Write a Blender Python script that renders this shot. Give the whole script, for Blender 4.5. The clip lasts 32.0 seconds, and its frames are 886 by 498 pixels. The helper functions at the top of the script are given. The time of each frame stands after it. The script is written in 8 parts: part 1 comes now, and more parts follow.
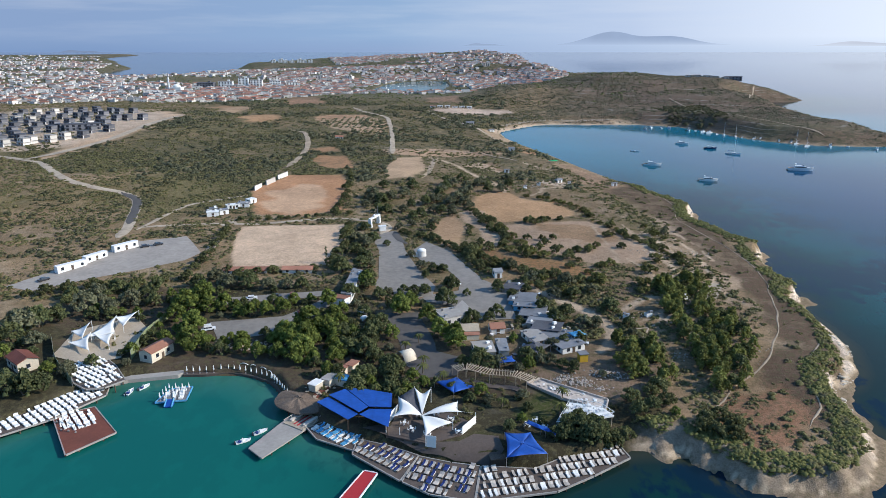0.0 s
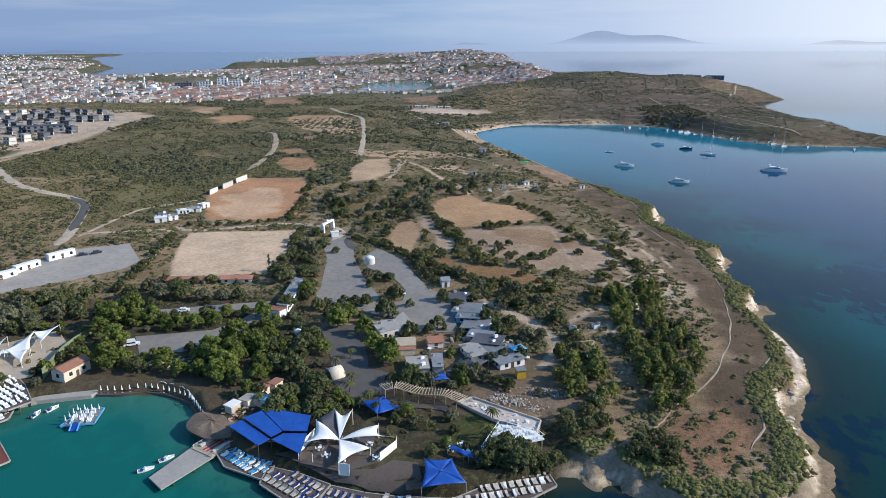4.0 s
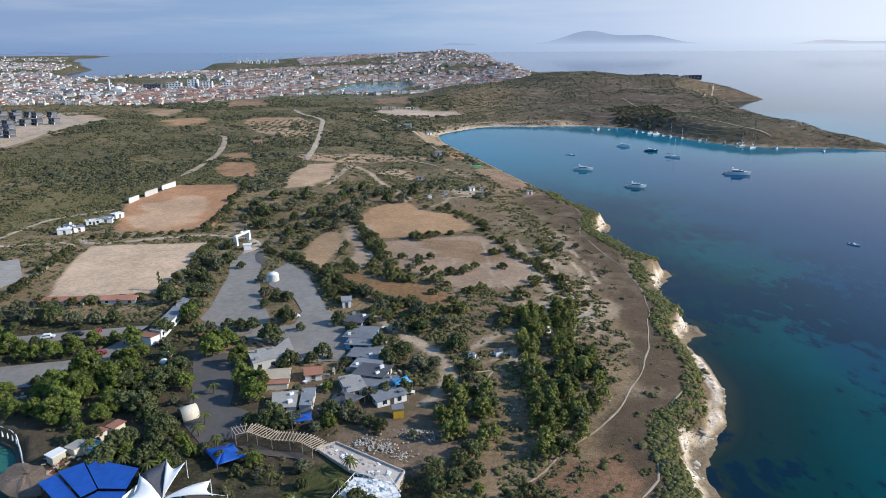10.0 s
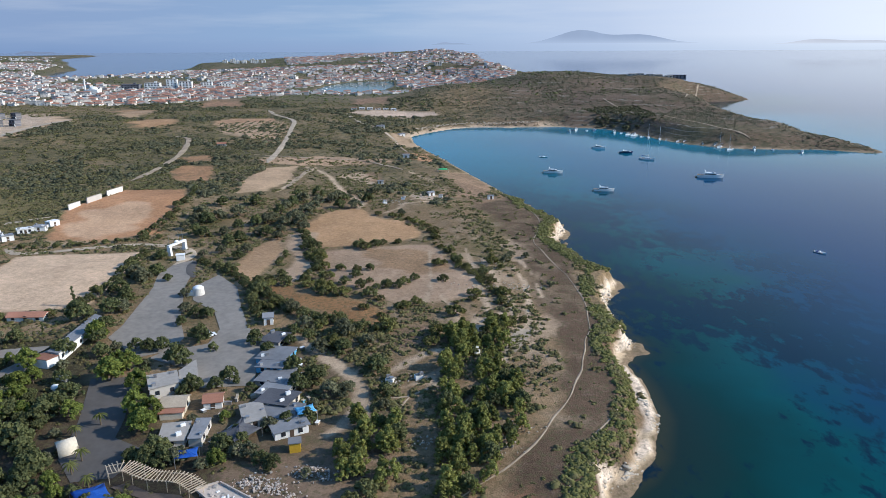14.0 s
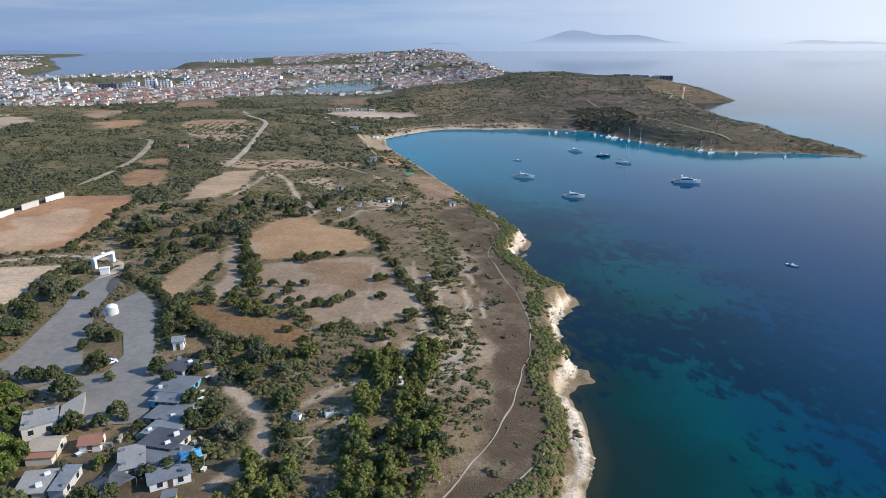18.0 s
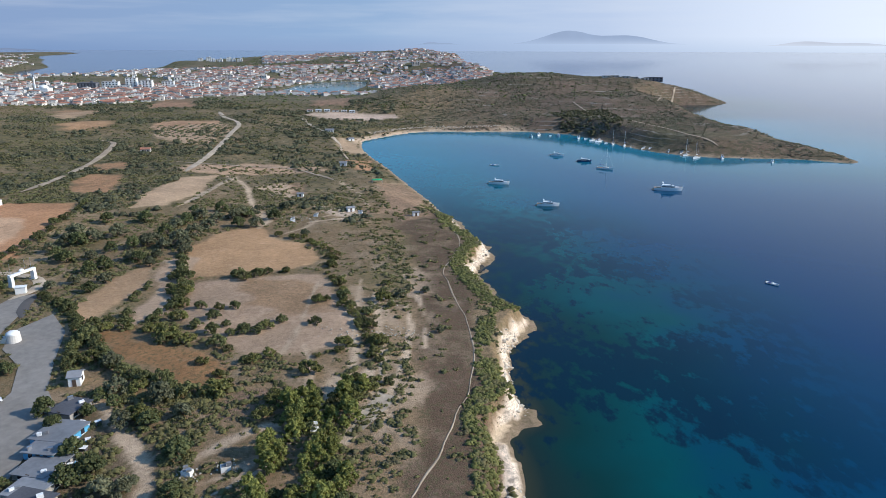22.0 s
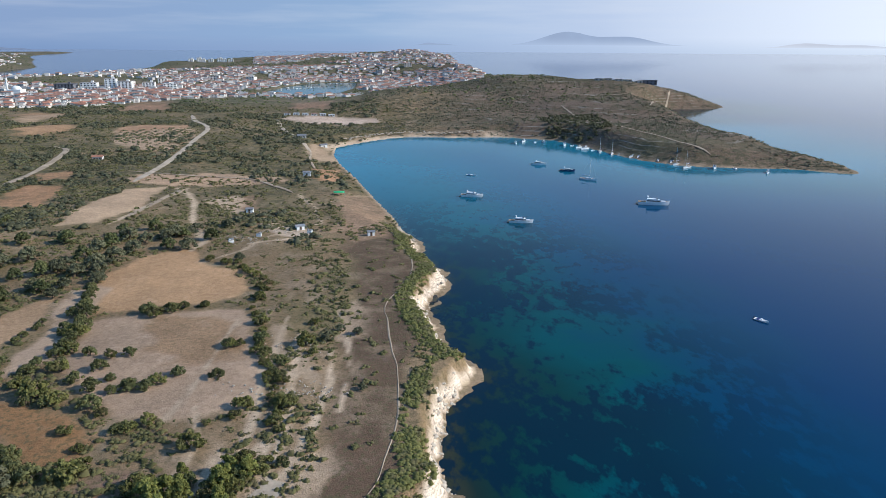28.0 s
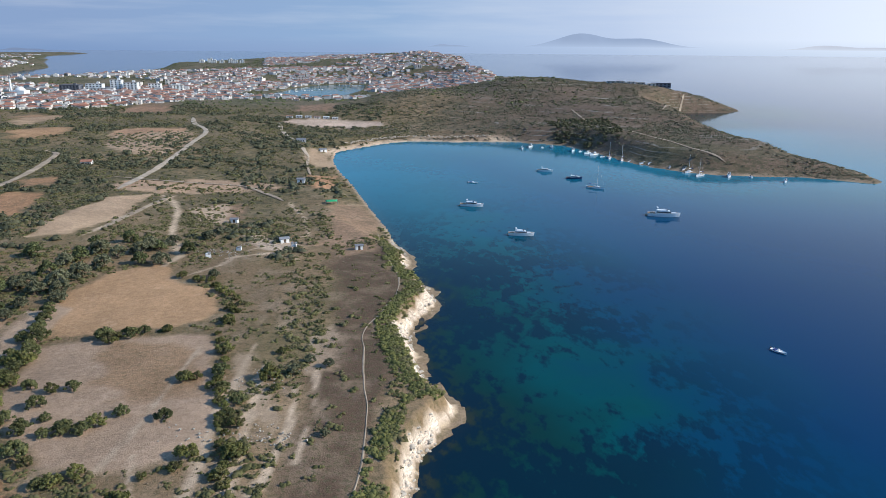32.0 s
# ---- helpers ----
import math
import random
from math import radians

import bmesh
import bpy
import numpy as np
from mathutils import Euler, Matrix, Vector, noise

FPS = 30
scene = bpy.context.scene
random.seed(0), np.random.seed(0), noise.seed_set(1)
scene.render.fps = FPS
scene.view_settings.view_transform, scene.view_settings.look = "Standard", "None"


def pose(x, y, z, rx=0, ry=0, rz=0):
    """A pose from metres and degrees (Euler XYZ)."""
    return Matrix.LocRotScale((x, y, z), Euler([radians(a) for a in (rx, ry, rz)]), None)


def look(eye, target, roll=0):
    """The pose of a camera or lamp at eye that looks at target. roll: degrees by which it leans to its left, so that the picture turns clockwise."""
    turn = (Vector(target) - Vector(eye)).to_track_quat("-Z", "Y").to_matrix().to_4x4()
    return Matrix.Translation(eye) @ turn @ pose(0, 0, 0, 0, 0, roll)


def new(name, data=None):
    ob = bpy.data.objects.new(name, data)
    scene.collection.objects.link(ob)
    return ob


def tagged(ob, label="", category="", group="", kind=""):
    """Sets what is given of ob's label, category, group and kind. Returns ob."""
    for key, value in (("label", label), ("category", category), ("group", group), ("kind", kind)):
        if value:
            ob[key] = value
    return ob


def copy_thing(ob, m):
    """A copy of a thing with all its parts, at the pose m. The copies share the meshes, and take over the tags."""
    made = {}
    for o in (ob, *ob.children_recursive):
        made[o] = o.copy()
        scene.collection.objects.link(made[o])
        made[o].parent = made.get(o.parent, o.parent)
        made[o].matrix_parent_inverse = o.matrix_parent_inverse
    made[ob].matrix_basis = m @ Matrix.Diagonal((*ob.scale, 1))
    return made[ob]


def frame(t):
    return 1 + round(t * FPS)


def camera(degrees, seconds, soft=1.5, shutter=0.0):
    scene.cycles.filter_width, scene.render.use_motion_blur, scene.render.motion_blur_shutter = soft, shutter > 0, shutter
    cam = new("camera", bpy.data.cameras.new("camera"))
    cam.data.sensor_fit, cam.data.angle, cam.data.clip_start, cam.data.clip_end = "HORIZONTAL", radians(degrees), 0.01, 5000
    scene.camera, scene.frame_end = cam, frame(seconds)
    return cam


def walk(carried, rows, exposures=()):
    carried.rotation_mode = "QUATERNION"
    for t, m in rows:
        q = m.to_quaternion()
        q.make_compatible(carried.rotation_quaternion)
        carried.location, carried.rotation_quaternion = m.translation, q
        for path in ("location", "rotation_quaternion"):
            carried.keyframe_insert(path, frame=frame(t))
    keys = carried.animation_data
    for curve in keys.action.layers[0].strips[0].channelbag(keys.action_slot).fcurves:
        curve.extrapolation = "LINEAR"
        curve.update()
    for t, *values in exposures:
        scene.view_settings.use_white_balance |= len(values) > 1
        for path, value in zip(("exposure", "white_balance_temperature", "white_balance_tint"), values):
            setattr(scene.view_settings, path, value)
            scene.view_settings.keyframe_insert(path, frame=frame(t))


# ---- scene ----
# The camera: seconds, place, heading to the left, tilt, lean (degrees).
PATH = [
    (0, 0.00, 0.00, 100.00, 0.000, -16.648, -0.006), (1, 4.12, 2.69, 99.98, -0.179, -16.662, -0.045),
    (2, 8.51, 5.53, 99.99, -0.345, -16.697, -0.064), (3, 13.19, 8.63, 100.00, -0.523, -16.712, -0.026),
    (6, 28.96, 19.96, 99.11, -0.876, -16.664, -0.148), (7, 34.39, 24.18, 98.86, -0.982, -16.656, -0.131),
    (8, 39.99, 28.33, 98.57, -1.063, -16.645, -0.185), (9, 45.69, 32.33, 98.35, -1.103, -16.636, -0.204),
    (10, 51.44, 36.14, 98.22, -1.181, -16.650, -0.220), (11, 57.17, 39.87, 98.16, -1.247, -16.658, -0.226),
    (12, 62.91, 43.58, 98.06, -1.325, -16.666, -0.248), (13, 68.54, 47.45, 98.01, -1.406, -16.690, -0.211),
    (14, 74.13, 51.65, 97.99, -1.545, -16.694, -0.242), (17, 90.15, 66.60, 97.21, -1.850, -16.665, -0.115),
    (18, 95.26, 72.14, 97.20, -1.923, -16.693, -0.051), (19, 100.30, 77.80, 97.12, -1.996, -16.679, 0.003),
    (20, 105.05, 83.54, 97.02, -2.052, -16.691, 0.037), (21, 109.52, 89.46, 97.02, -2.154, -16.706, 0.115),
    (22, 113.89, 95.62, 97.00, -2.223, -16.707, 0.213), (23, 118.01, 101.69, 96.99, -2.278, -16.705, 0.247),
    (24, 121.96, 107.73, 97.01, -2.292, -16.696, 0.33), (25, 125.72, 113.85, 97.20, -2.300, -16.681, 0.357),
    (28, 135.51, 131.62, 97.43, -2.222, -16.658, 0.408), (29, 137.99, 137.46, 97.52, -2.219, -16.636, 0.379),
    (30, 140.39, 143.12, 97.57, -2.180, -16.608, 0.363), (31, 142.96, 148.58, 97.53, -2.022, -16.568, 0.387),
    (31.5, 144.25, 151.27, 97.49, -1.798, -16.555, 0.423), (32, 145.54, 153.96, 97.46, -1.108, -16.560, 0.525)]
cam = camera(64.15, 32.0, soft=0.8)
walk(cam, [(t, pose(x, y, z, 90 + tilt, 0, turn) @ pose(0, 0, 0, 0, 0, lean)) for t, x, y, z, turn, tilt, lean in PATH],
     [(0, 0.06, 6400, 10), (32, 0.06, 6400, 10)])

# ---- light: a hazy morning, the sun low over the open sea ----
SUN_TURN, SUN_HEIGHT = radians(96), radians(30)
SUN_WAY = Vector((math.sin(SUN_TURN) * math.cos(SUN_HEIGHT), math.cos(SUN_TURN) * math.cos(SUN_HEIGHT), math.sin(SUN_HEIGHT)))
sun = new("sun", bpy.data.lights.new("sun", "SUN"))
sun.data.energy, sun.data.angle, sun.data.color = 4.5, radians(0.6), (1.0, 0.935, 0.850)
sun.matrix_world = look(SUN_WAY * 600, (0, 0, 0))


def nodes_of(tree):
    def add(kind, *links, **values):
        node = tree.nodes.new("ShaderNode" + kind)
        for key, value in values.items():
            if key.startswith("i_"):
                node.inputs[key[2:].replace("_", " ")].default_value = value
            elif key == "at":
                for slot, val in value.items():
                    node.inputs[slot].default_value = val
            elif key == "operation":
                node.operation = value
            elif key == "blend_type":
                node.blend_type = value
            elif key == "data_type":
                node.data_type = value
            elif key == "attribute_name":
                node.attribute_name = value
            elif key == "stops":
                ramp = node.color_ramp
                while len(ramp.elements) < len(value):
                    ramp.elements.new(0.5)
                for el, (pos, col) in zip(ramp.elements, value):
                    el.position, el.color = pos, (*col, 1) if len(col) == 3 else col
        for slot, socket in links:
            tree.links.new(socket, node.inputs[slot])
        return node
    return add


world = bpy.data.worlds.new("world")
scene.world = world
world.use_nodes = True
wt = world.node_tree
wt.nodes.clear()
N = nodes_of(wt)
sky = N("TexSky")
sky.sky_type, sky.sun_disc = "NISHITA", False
sky.sun_elevation, sky.sun_rotation = SUN_HEIGHT, SUN_TURN
sky.air_density, sky.dust_density, sky.ozone_density = 1.2, 1.0, 1.6
coord = N("TexCoord")
xyz = N("SeparateXYZ", (0, coord.outputs["Generated"]))
# how far towards the sun's side of the horizon
side = N("VectorMath", (0, coord.outputs["Generated"]), operation="DOT_PRODUCT", at={1: (0.8, 0.6, 0.0)})
warm = N("ValToRGB", (0, N("MapRange", (0, side.outputs["Value"]), at={1: 0.18, 2: 0.98}).outputs[0]),
         stops=[(0.0, (0.25, 0.36, 0.575)), (0.45, (0.285, 0.425, 0.645)), (0.75, (0.49, 0.595, 0.79)), (1.0, (0.86, 0.935, 1.05))])
cloud = N("TexNoise", (0, N("Mapping", (0, coord.outputs["Generated"]), at={3: (3.0, 3.0, 34.0)}).outputs[0]), at={2: 1.6, 3: 5.0, 4: 0.55})
cloudy = N("MapRange", (0, cloud.outputs[0]), at={1: 0.42, 2: 0.75, 3: 0.0, 4: 0.28})
high = N("MapRange", (0, xyz.outputs[2]), at={1: -0.03, 2: 0.03, 3: 0.0, 4: 1.0})
veil = N("Math", (0, cloudy.outputs[0]), (1, high.outputs[0]), operation="MULTIPLY")
haze = N("Mix", (0, veil.outputs[0]), (6, warm.outputs[0]), data_type="RGBA", at={7: (0.72, 0.77, 0.84, 1)})
dim = N("Mix", (6, sky.outputs[0]), data_type="RGBA", blend_type="MULTIPLY", at={0: 1.0, 7: (0.077, 0.132, 0.181, 1)})
# the haze stands higher on the sun's side
lean = N("MapRange", (0, side.outputs["Value"]), at={1: 0.40, 2: 0.95, 3: 1.0, 4: 0.48})
up = N("Math", (0, xyz.outputs[2]), (1, lean.outputs[0]), operation="MULTIPLY")
level = N("MapRange", (0, up.outputs[0]), at={1: 0.05, 2: 0.28, 3: 1.0, 4: 0.06})
both = N("Mix", (0, level.outputs[0]), (6, dim.outputs[2]), (7, haze.outputs[2]), data_type="RGBA")
# the open sea beyond the last water, going over into the haze
offing = N("ValToRGB", (0, N("MapRange", (0, side.outputs["Value"]), at={1: 0.18, 2: 0.98}).outputs[0]),
           stops=[(0.0, (0.205, 0.315, 0.535)), (0.45, (0.28, 0.39, 0.60)), (0.75, (0.44, 0.55, 0.745)), (1.0, (0.70, 0.79, 0.92))])
below = N("MapRange", (0, xyz.outputs[2]), at={1: 0.002, 2: -0.016, 3: 0.0, 4: 1.0})
both = N("Mix", (0, below.outputs[0]), (6, both.outputs[2]), (7, offing.outputs[0]), data_type="RGBA")
N("OutputWorld", (0, N("Background", (0, both.outputs[2]), at={1: 1.0}).outputs[0]))

# ---- materials ----
def material(name, colour, rough=0.8, metal=0.0, vary=0.18, grain=2.0, bump=0.0, bump_scale=4.0, spec=0.4, per_object=0.0, coat=0.0, big=0.15):
    """A plain surface whose tone varies at two scales, in metres of the object."""
    m = bpy.data.materials.new(name)
    m.use_nodes = True
    t = m.node_tree
    t.nodes.clear()
    A = nodes_of(t)
    where = A("NewGeometry").outputs["Position"]
    fine = A("TexNoise", (0, where), at={2: grain, 3: 4.0, 4: 0.6})
    wide = A("TexNoise", (0, where), at={2: big, 3: 3.0, 4: 0.5})
    mix = A("Math", (0, fine.outputs[0]), (1, wide.outputs[0]), operation="ADD")
    tone = A("MapRange", (0, mix.outputs[0]), at={1: 0.6, 2: 1.4, 3: 1.0 - vary, 4: 1.0 + vary})
    value = tone.outputs[0]
    if per_object:
        rnd = A("MapRange", (0, A("ObjectInfo").outputs["Random"]), at={3: 1 - per_object, 4: 1 + per_object})
        value = A("Math", (0, value), (1, rnd.outputs[0]), operation="MULTIPLY").outputs[0]
    col = A("VectorMath", (3, value), operation="SCALE", at={0: colour})
    b = A("BsdfPrincipled", ("Base Color", col.outputs[0]), at={"Roughness": rough, "Metallic": metal, "Specular IOR Level": spec, "Coat Weight": coat})
    if bump:
        bn = A("TexNoise", (0, where), at={2: bump_scale, 3: 5.0})
        t.links.new(A("Bump", ("Height", bn.outputs[0]), at={"Strength": bump, "Distance": 0.3}).outputs[0], b.inputs["Normal"])
    A("OutputMaterial", (0, b.outputs[0]))
    return m


def leaf_material(name, colour, other, per_object=0.0, dry=None):
    m = bpy.data.materials.new(name)
    m.use_nodes = True
    t = m.node_tree
    t.nodes.clear()
    A = nodes_of(t)
    geo = A("NewGeometry")
    rnd = geo.outputs["Random Per Island"]
    patch = A("TexNoise", (0, geo.outputs["Position"]), at={2: 0.09, 3: 3.0})
    s = A("Math", (0, rnd), (1, patch.outputs[0]), operation="ADD")
    f = A("MapRange", (0, s.outputs[0]), at={1: 0.35, 2: 1.25})
    mix = A("Mix", (0, f.outputs[0]), data_type="RGBA", at={6: (*colour, 1), 7: (*other, 1)})
    out = mix.outputs[2]
    if dry:
        # bushes that have browned off, a few metres across
        sere = A("MapRange", (0, A("TexNoise", (0, geo.outputs["Position"]), at={2: 0.30, 3: 2.0}).outputs[0]), at={1: 0.50, 2: 0.68, 3: 0.0, 4: 0.75})
        out = A("Mix", (0, sere.outputs[0]), (6, out), data_type="RGBA", at={7: (*dry, 1)}).outputs[2]
    if per_object:
        v = A("MapRange", (0, A("ObjectInfo").outputs["Random"]), at={3: 1 - per_object, 4: 1 + per_object})
        out = A("VectorMath", (0, out), (3, v.outputs[0]), operation="SCALE").outputs[0]
    b = A("BsdfPrincipled", ("Base Color", out), at={"Roughness": 0.75, "Specular IOR Level": 0.2})
    through_leaf = A("BsdfTranslucent", (0, out))
    A("OutputMaterial", (0, A("MixShader", (1, b.outputs[0]), (2, through_leaf.outputs[0]), at={0: 0.32}).outputs[0]))
    return m


MAT = {
    "white": material("white_paint", (0.78, 0.77, 0.74), 0.6, vary=0.08, grain=1.2),
    "canvas": material("white_canvas", (0.80, 0.78, 0.73), 0.85, vary=0.07, grain=0.8),
    "cream": material("cream_plaster", (0.62, 0.54, 0.42), 0.85, per_object=0.12),
    "wall": material("house_plaster", (0.66, 0.61, 0.55), 0.85, vary=0.1, per_object=0.22),
    "tile": material("clay_tiles", (0.33, 0.15, 0.095), 0.8, vary=0.3, grain=3.0, per_object=0.3),
    "red": material("red_deck_paint", (0.42, 0.03, 0.03), 0.5, vary=0.2),
    "redwood": material("red_brown_boards", (0.17, 0.052, 0.030), 0.7, vary=0.3, grain=1.5),
    "blue": material("blue_tarpaulin", (0.012, 0.075, 0.34), 0.55, vary=0.3, grain=0.9, big=0.3),
    "bluelight": material("light_blue_paint", (0.10, 0.36, 0.58), 0.6, vary=0.2),
    "navy": material("navy_cushion_cloth", (0.02, 0.04, 0.16), 0.8),
    "grey": material("grey_sheet_roof", (0.20, 0.20, 0.205), 0.6, vary=0.25, grain=0.8, per_object=0.2),
    "darkgrey": material("dark_grey_felt", (0.09, 0.09, 0.10), 0.85, vary=0.3),
    "concrete": material("weathered_concrete", (0.34, 0.31, 0.275), 0.85, vary=0.2, grain=1.0),
    "terrace": material("pale_stone_floor", (0.52, 0.44, 0.375), 0.8, vary=0.25, grain=1.3),
    "deck": material("grey_deck_boards", (0.105, 0.078, 0.062), 0.75, vary=0.3, grain=1.5),
    "cushion": material("cream_cushion_cloth", (0.50, 0.44, 0.375), 0.85, vary=0.15, per_object=0.25),
    "wood": material("bleached_timber", (0.42, 0.34, 0.25), 0.8, vary=0.25),
    "brownwood": material("dark_timber", (0.10, 0.065, 0.045), 0.8, vary=0.3),
    "thatch": material("reed_thatch", (0.19, 0.135, 0.095), 0.95, vary=0.45, grain=2.5, bump=0.8),
    "yellow": material("yellow_paint", (0.55, 0.33, 0.03), 0.6, vary=0.15),
    "green": material("green_mesh_netting", (0.20, 0.23, 0.12), 0.9, vary=0.3),
    "greentarp": material("bright_green_tarpaulin", (0.02, 0.42, 0.16), 0.6),
    "glass": material("dark_window_glass", (0.025, 0.03, 0.04), 0.12, spec=0.6),
    "dark": material("dark_render", (0.15, 0.15, 0.165), 0.7, per_object=0.3),
    "hull": material("white_gelcoat", (0.80, 0.80, 0.79), 0.25, vary=0.04, coat=0.4),
    "hullblue": material("dark_blue_gelcoat", (0.02, 0.035, 0.10), 0.25, vary=0.1, coat=0.4),
    "teak": material("teak_deck", (0.30, 0.19, 0.11), 0.7),
    "metal": material("dull_steel", (0.45, 0.45, 0.46), 0.4, 0.8),
    "trunk": material("grey_bark", (0.12, 0.09, 0.065), 0.95, vary=0.3),
    "rock": material("chalky_limestone", (0.44, 0.385, 0.31), 0.9, vary=0.28, grain=0.9, bump=1.0, bump_scale=0.9),
    "hedge": leaf_material("hedge_leaves", (0.060, 0.070, 0.030), (0.165, 0.165, 0.066), 0.25),
    "lentisk": leaf_material("mastic_leaves", (0.072, 0.082, 0.026), (0.200, 0.192, 0.062), 0.3, (0.16, 0.135, 0.070)),
    "wetrock": material("wet_shelf_rock", (0.20, 0.17, 0.12), 0.6, vary=0.4, grain=0.6, bump=0.8, bump_scale=1.0),
    "asphalt": material("worn_pale_asphalt", (0.235, 0.210, 0.182), 0.9, vary=0.28, grain=0.5, bump=0.1, big=0.06),
    "tar": material("dark_asphalt", (0.098, 0.088, 0.080), 0.9, vary=0.2, grain=0.5),
    "gravel": material("pale_gravel", (0.33, 0.29, 0.25), 0.95, vary=0.2, grain=0.6),
    "dirt": material("pale_trodden_dirt", (0.42, 0.335, 0.245), 0.95, vary=0.4, grain=0.5, big=0.1),
    "trod": material("trodden_soil", (0.36, 0.275, 0.190), 0.95, vary=0.45, grain=0.35, big=0.08),
    "sand": material("beach_sand", (0.50, 0.42, 0.32), 0.95, vary=0.15),
    "tyre": material("black_rubber", (0.02, 0.02, 0.02), 0.8),
    "carred": material("red_car_paint", (0.30, 0.02, 0.02), 0.3, coat=0.5),
    "cardark": material("dark_car_paint", (0.03, 0.03, 0.035), 0.3, coat=0.5),
    "carwhite": material("white_car_paint", (0.75, 0.75, 0.75), 0.3, coat=0.5),
    "olive": leaf_material("olive_leaves", (0.074, 0.080, 0.045), (0.190, 0.186, 0.105), 0.25),
    "oak": leaf_material("evergreen_leaves", (0.052, 0.066, 0.028), (0.150, 0.160, 0.064), 0.25),
    "pine": leaf_material("bright_green_leaves", (0.062, 0.088, 0.019), (0.190, 0.222, 0.050), 0.2),
    "needle": leaf_material("young_pine_needles", (0.095, 0.115, 0.030), (0.280, 0.280, 0.080), 0.25),
    "scrub": leaf_material("maquis_leaves", (0.066, 0.070, 0.027), (0.190, 0.174, 0.070), dry=(0.185, 0.150, 0.082)),
    "heath": leaf_material("dry_heath_twigs", (0.130, 0.102, 0.062), (0.235, 0.182, 0.114)),
    "garrigue": leaf_material("garrigue_leaves", (0.046, 0.051, 0.024), (0.125, 0.118, 0.060)),
    "headland": leaf_material("headland_maquis_leaves", (0.068, 0.072, 0.040), (0.165, 0.155, 0.092), dry=(0.15, 0.12, 0.085)),
    "palm": leaf_material("palm_fronds", (0.058, 0.077, 0.020), (0.163, 0.165, 0.050)),
}

# ---- the lie of the land ----
rng = np.random.default_rng(7)
LATTICE = rng.random((256, 256))


def noise2(x, y, size):
    """Smooth noise from 0 to 1 with waves of that many metres."""
    u, v = np.asarray(x, float) / size, np.asarray(y, float) / size
    i, j = np.floor(u).astype(int), np.floor(v).astype(int)
    a, b = u - i, v - j
    a, b = a * a * (3 - 2 * a), b * b * (3 - 2 * b)
    g = lambda p, q: LATTICE[p % 256, q % 256]
    return (g(i, j) * (1 - a) + g(i + 1, j) * a) * (1 - b) + (g(i, j + 1) * (1 - a) + g(i + 1, j + 1) * a) * b


def fbm(x, y, size, octaves=4):
    return sum(noise2(x + 37.3 * k, y - 21.7 * k, size / 2**k) / 2**(k + 1) for k in range(octaves)) / (1 - 0.5**octaves)


# The shore, walked with the land on the left: harbour, south cove, the cliffs, the beach, the headland.
SHORE_A = [(-2600, -500), (-700, -150), (-300, 60), (-150, 128), (-118, 166), (-108, 182), (-101, 190), (-95, 195), (-81, 198.5), (-61, 198), (-51, 192),
           (-46, 183), (-40, 176), (-32, 166), (-18, 158), (0, 151), (24, 149), (40, 154), (49, 156.5), (59, 156), (64, 149), (72, 139), (92, 137),
           (104, 146), (114, 164), (113, 177), (115, 187), (123, 193), (129, 201), (136, 219), (137, 235), (136, 247)]
SHORE_B = [(135, 251), (138, 257), (142, 259.5), (143, 266), (141, 276), (142, 289), (143, 303), (148, 313), (153, 322), (152, 328), (147, 333), (142, 350), (139, 366), (138, 376),
           (142, 391), (147, 405), (145, 421), (136, 444), (136, 460), (134, 473), (128, 492), (124, 514), (110, 565), (102, 596), (90, 642), (77, 685),
           (65, 736), (62, 781), (73, 799), (91, 824), (112, 848), (140, 856), (168, 850), (224, 856), (275, 833), (296, 786), (311, 741)]
SHORE_C = [(327, 712), (345, 692), (369, 681), (431, 672), (465, 652), (473, 647), (481, 703), (468, 744), (457, 835), (454, 922), (450, 1058), (453, 1103),
           (498, 1158), (575, 1166), (606, 1215), (560, 1290), (430, 1440), (330, 1700), (268, 2200), (262, 2600), (190, 2900), (-100, 3050), (-350, 3060),
           (-560, 3000), (-640, 2800), (-671, 2447), (-620, 1973), (-682, 1811), (-761, 1763), (-835, 1837), (-1001, 2133), (-1061, 2447), (-1354, 2998), (-1722, 3755), (-1831, 4365), (-4900, 4300), (-4900, -500)]
SHORE = np.array(SHORE_A + SHORE_B + SHORE_C, float)
MARINA = np.array([(-142, 1450), (-130, 1590), (-100, 1680), (-59, 1738), (5, 1738), (14, 1560), (0, 1440), (-40, 1375), (-75, 1390)], float)


def inside(x, y, poly):
    hit = np.zeros(np.shape(x), bool)
    for (x0, y0), (x1, y1) in zip(poly, np.roll(poly, -1, 0)):
        if y0 != y1:
            hit ^= ((y0 > y) != (y1 > y)) & (x < (x1 - x0) * (y - y0) / (y1 - y0) + x0)
    return hit


def line_distance(x, y, pts, closed=False):
    best = np.full(np.shape(x), 1e9)
    ends = np.roll(pts, -1, 0) if closed else pts[1:]
    for (x0, y0), (x1, y1) in zip(pts, ends):
        dx, dy = x1 - x0, y1 - y0
        s = np.clip(((x - x0) * dx + (y - y0) * dy) / (dx * dx + dy * dy + 1e-9), 0, 1)
        best = np.minimum(best, (x - x0 - s * dx)**2 + (y - y0 - s * dy)**2)
    return np.sqrt(best)


def depth_in(x, y, poly):
    """Metres inside the polygon, negative outside."""
    poly = np.asarray(poly, float)
    d = line_distance(x, y, poly, True)
    return np.where(inside(x, y, poly), d, -d)


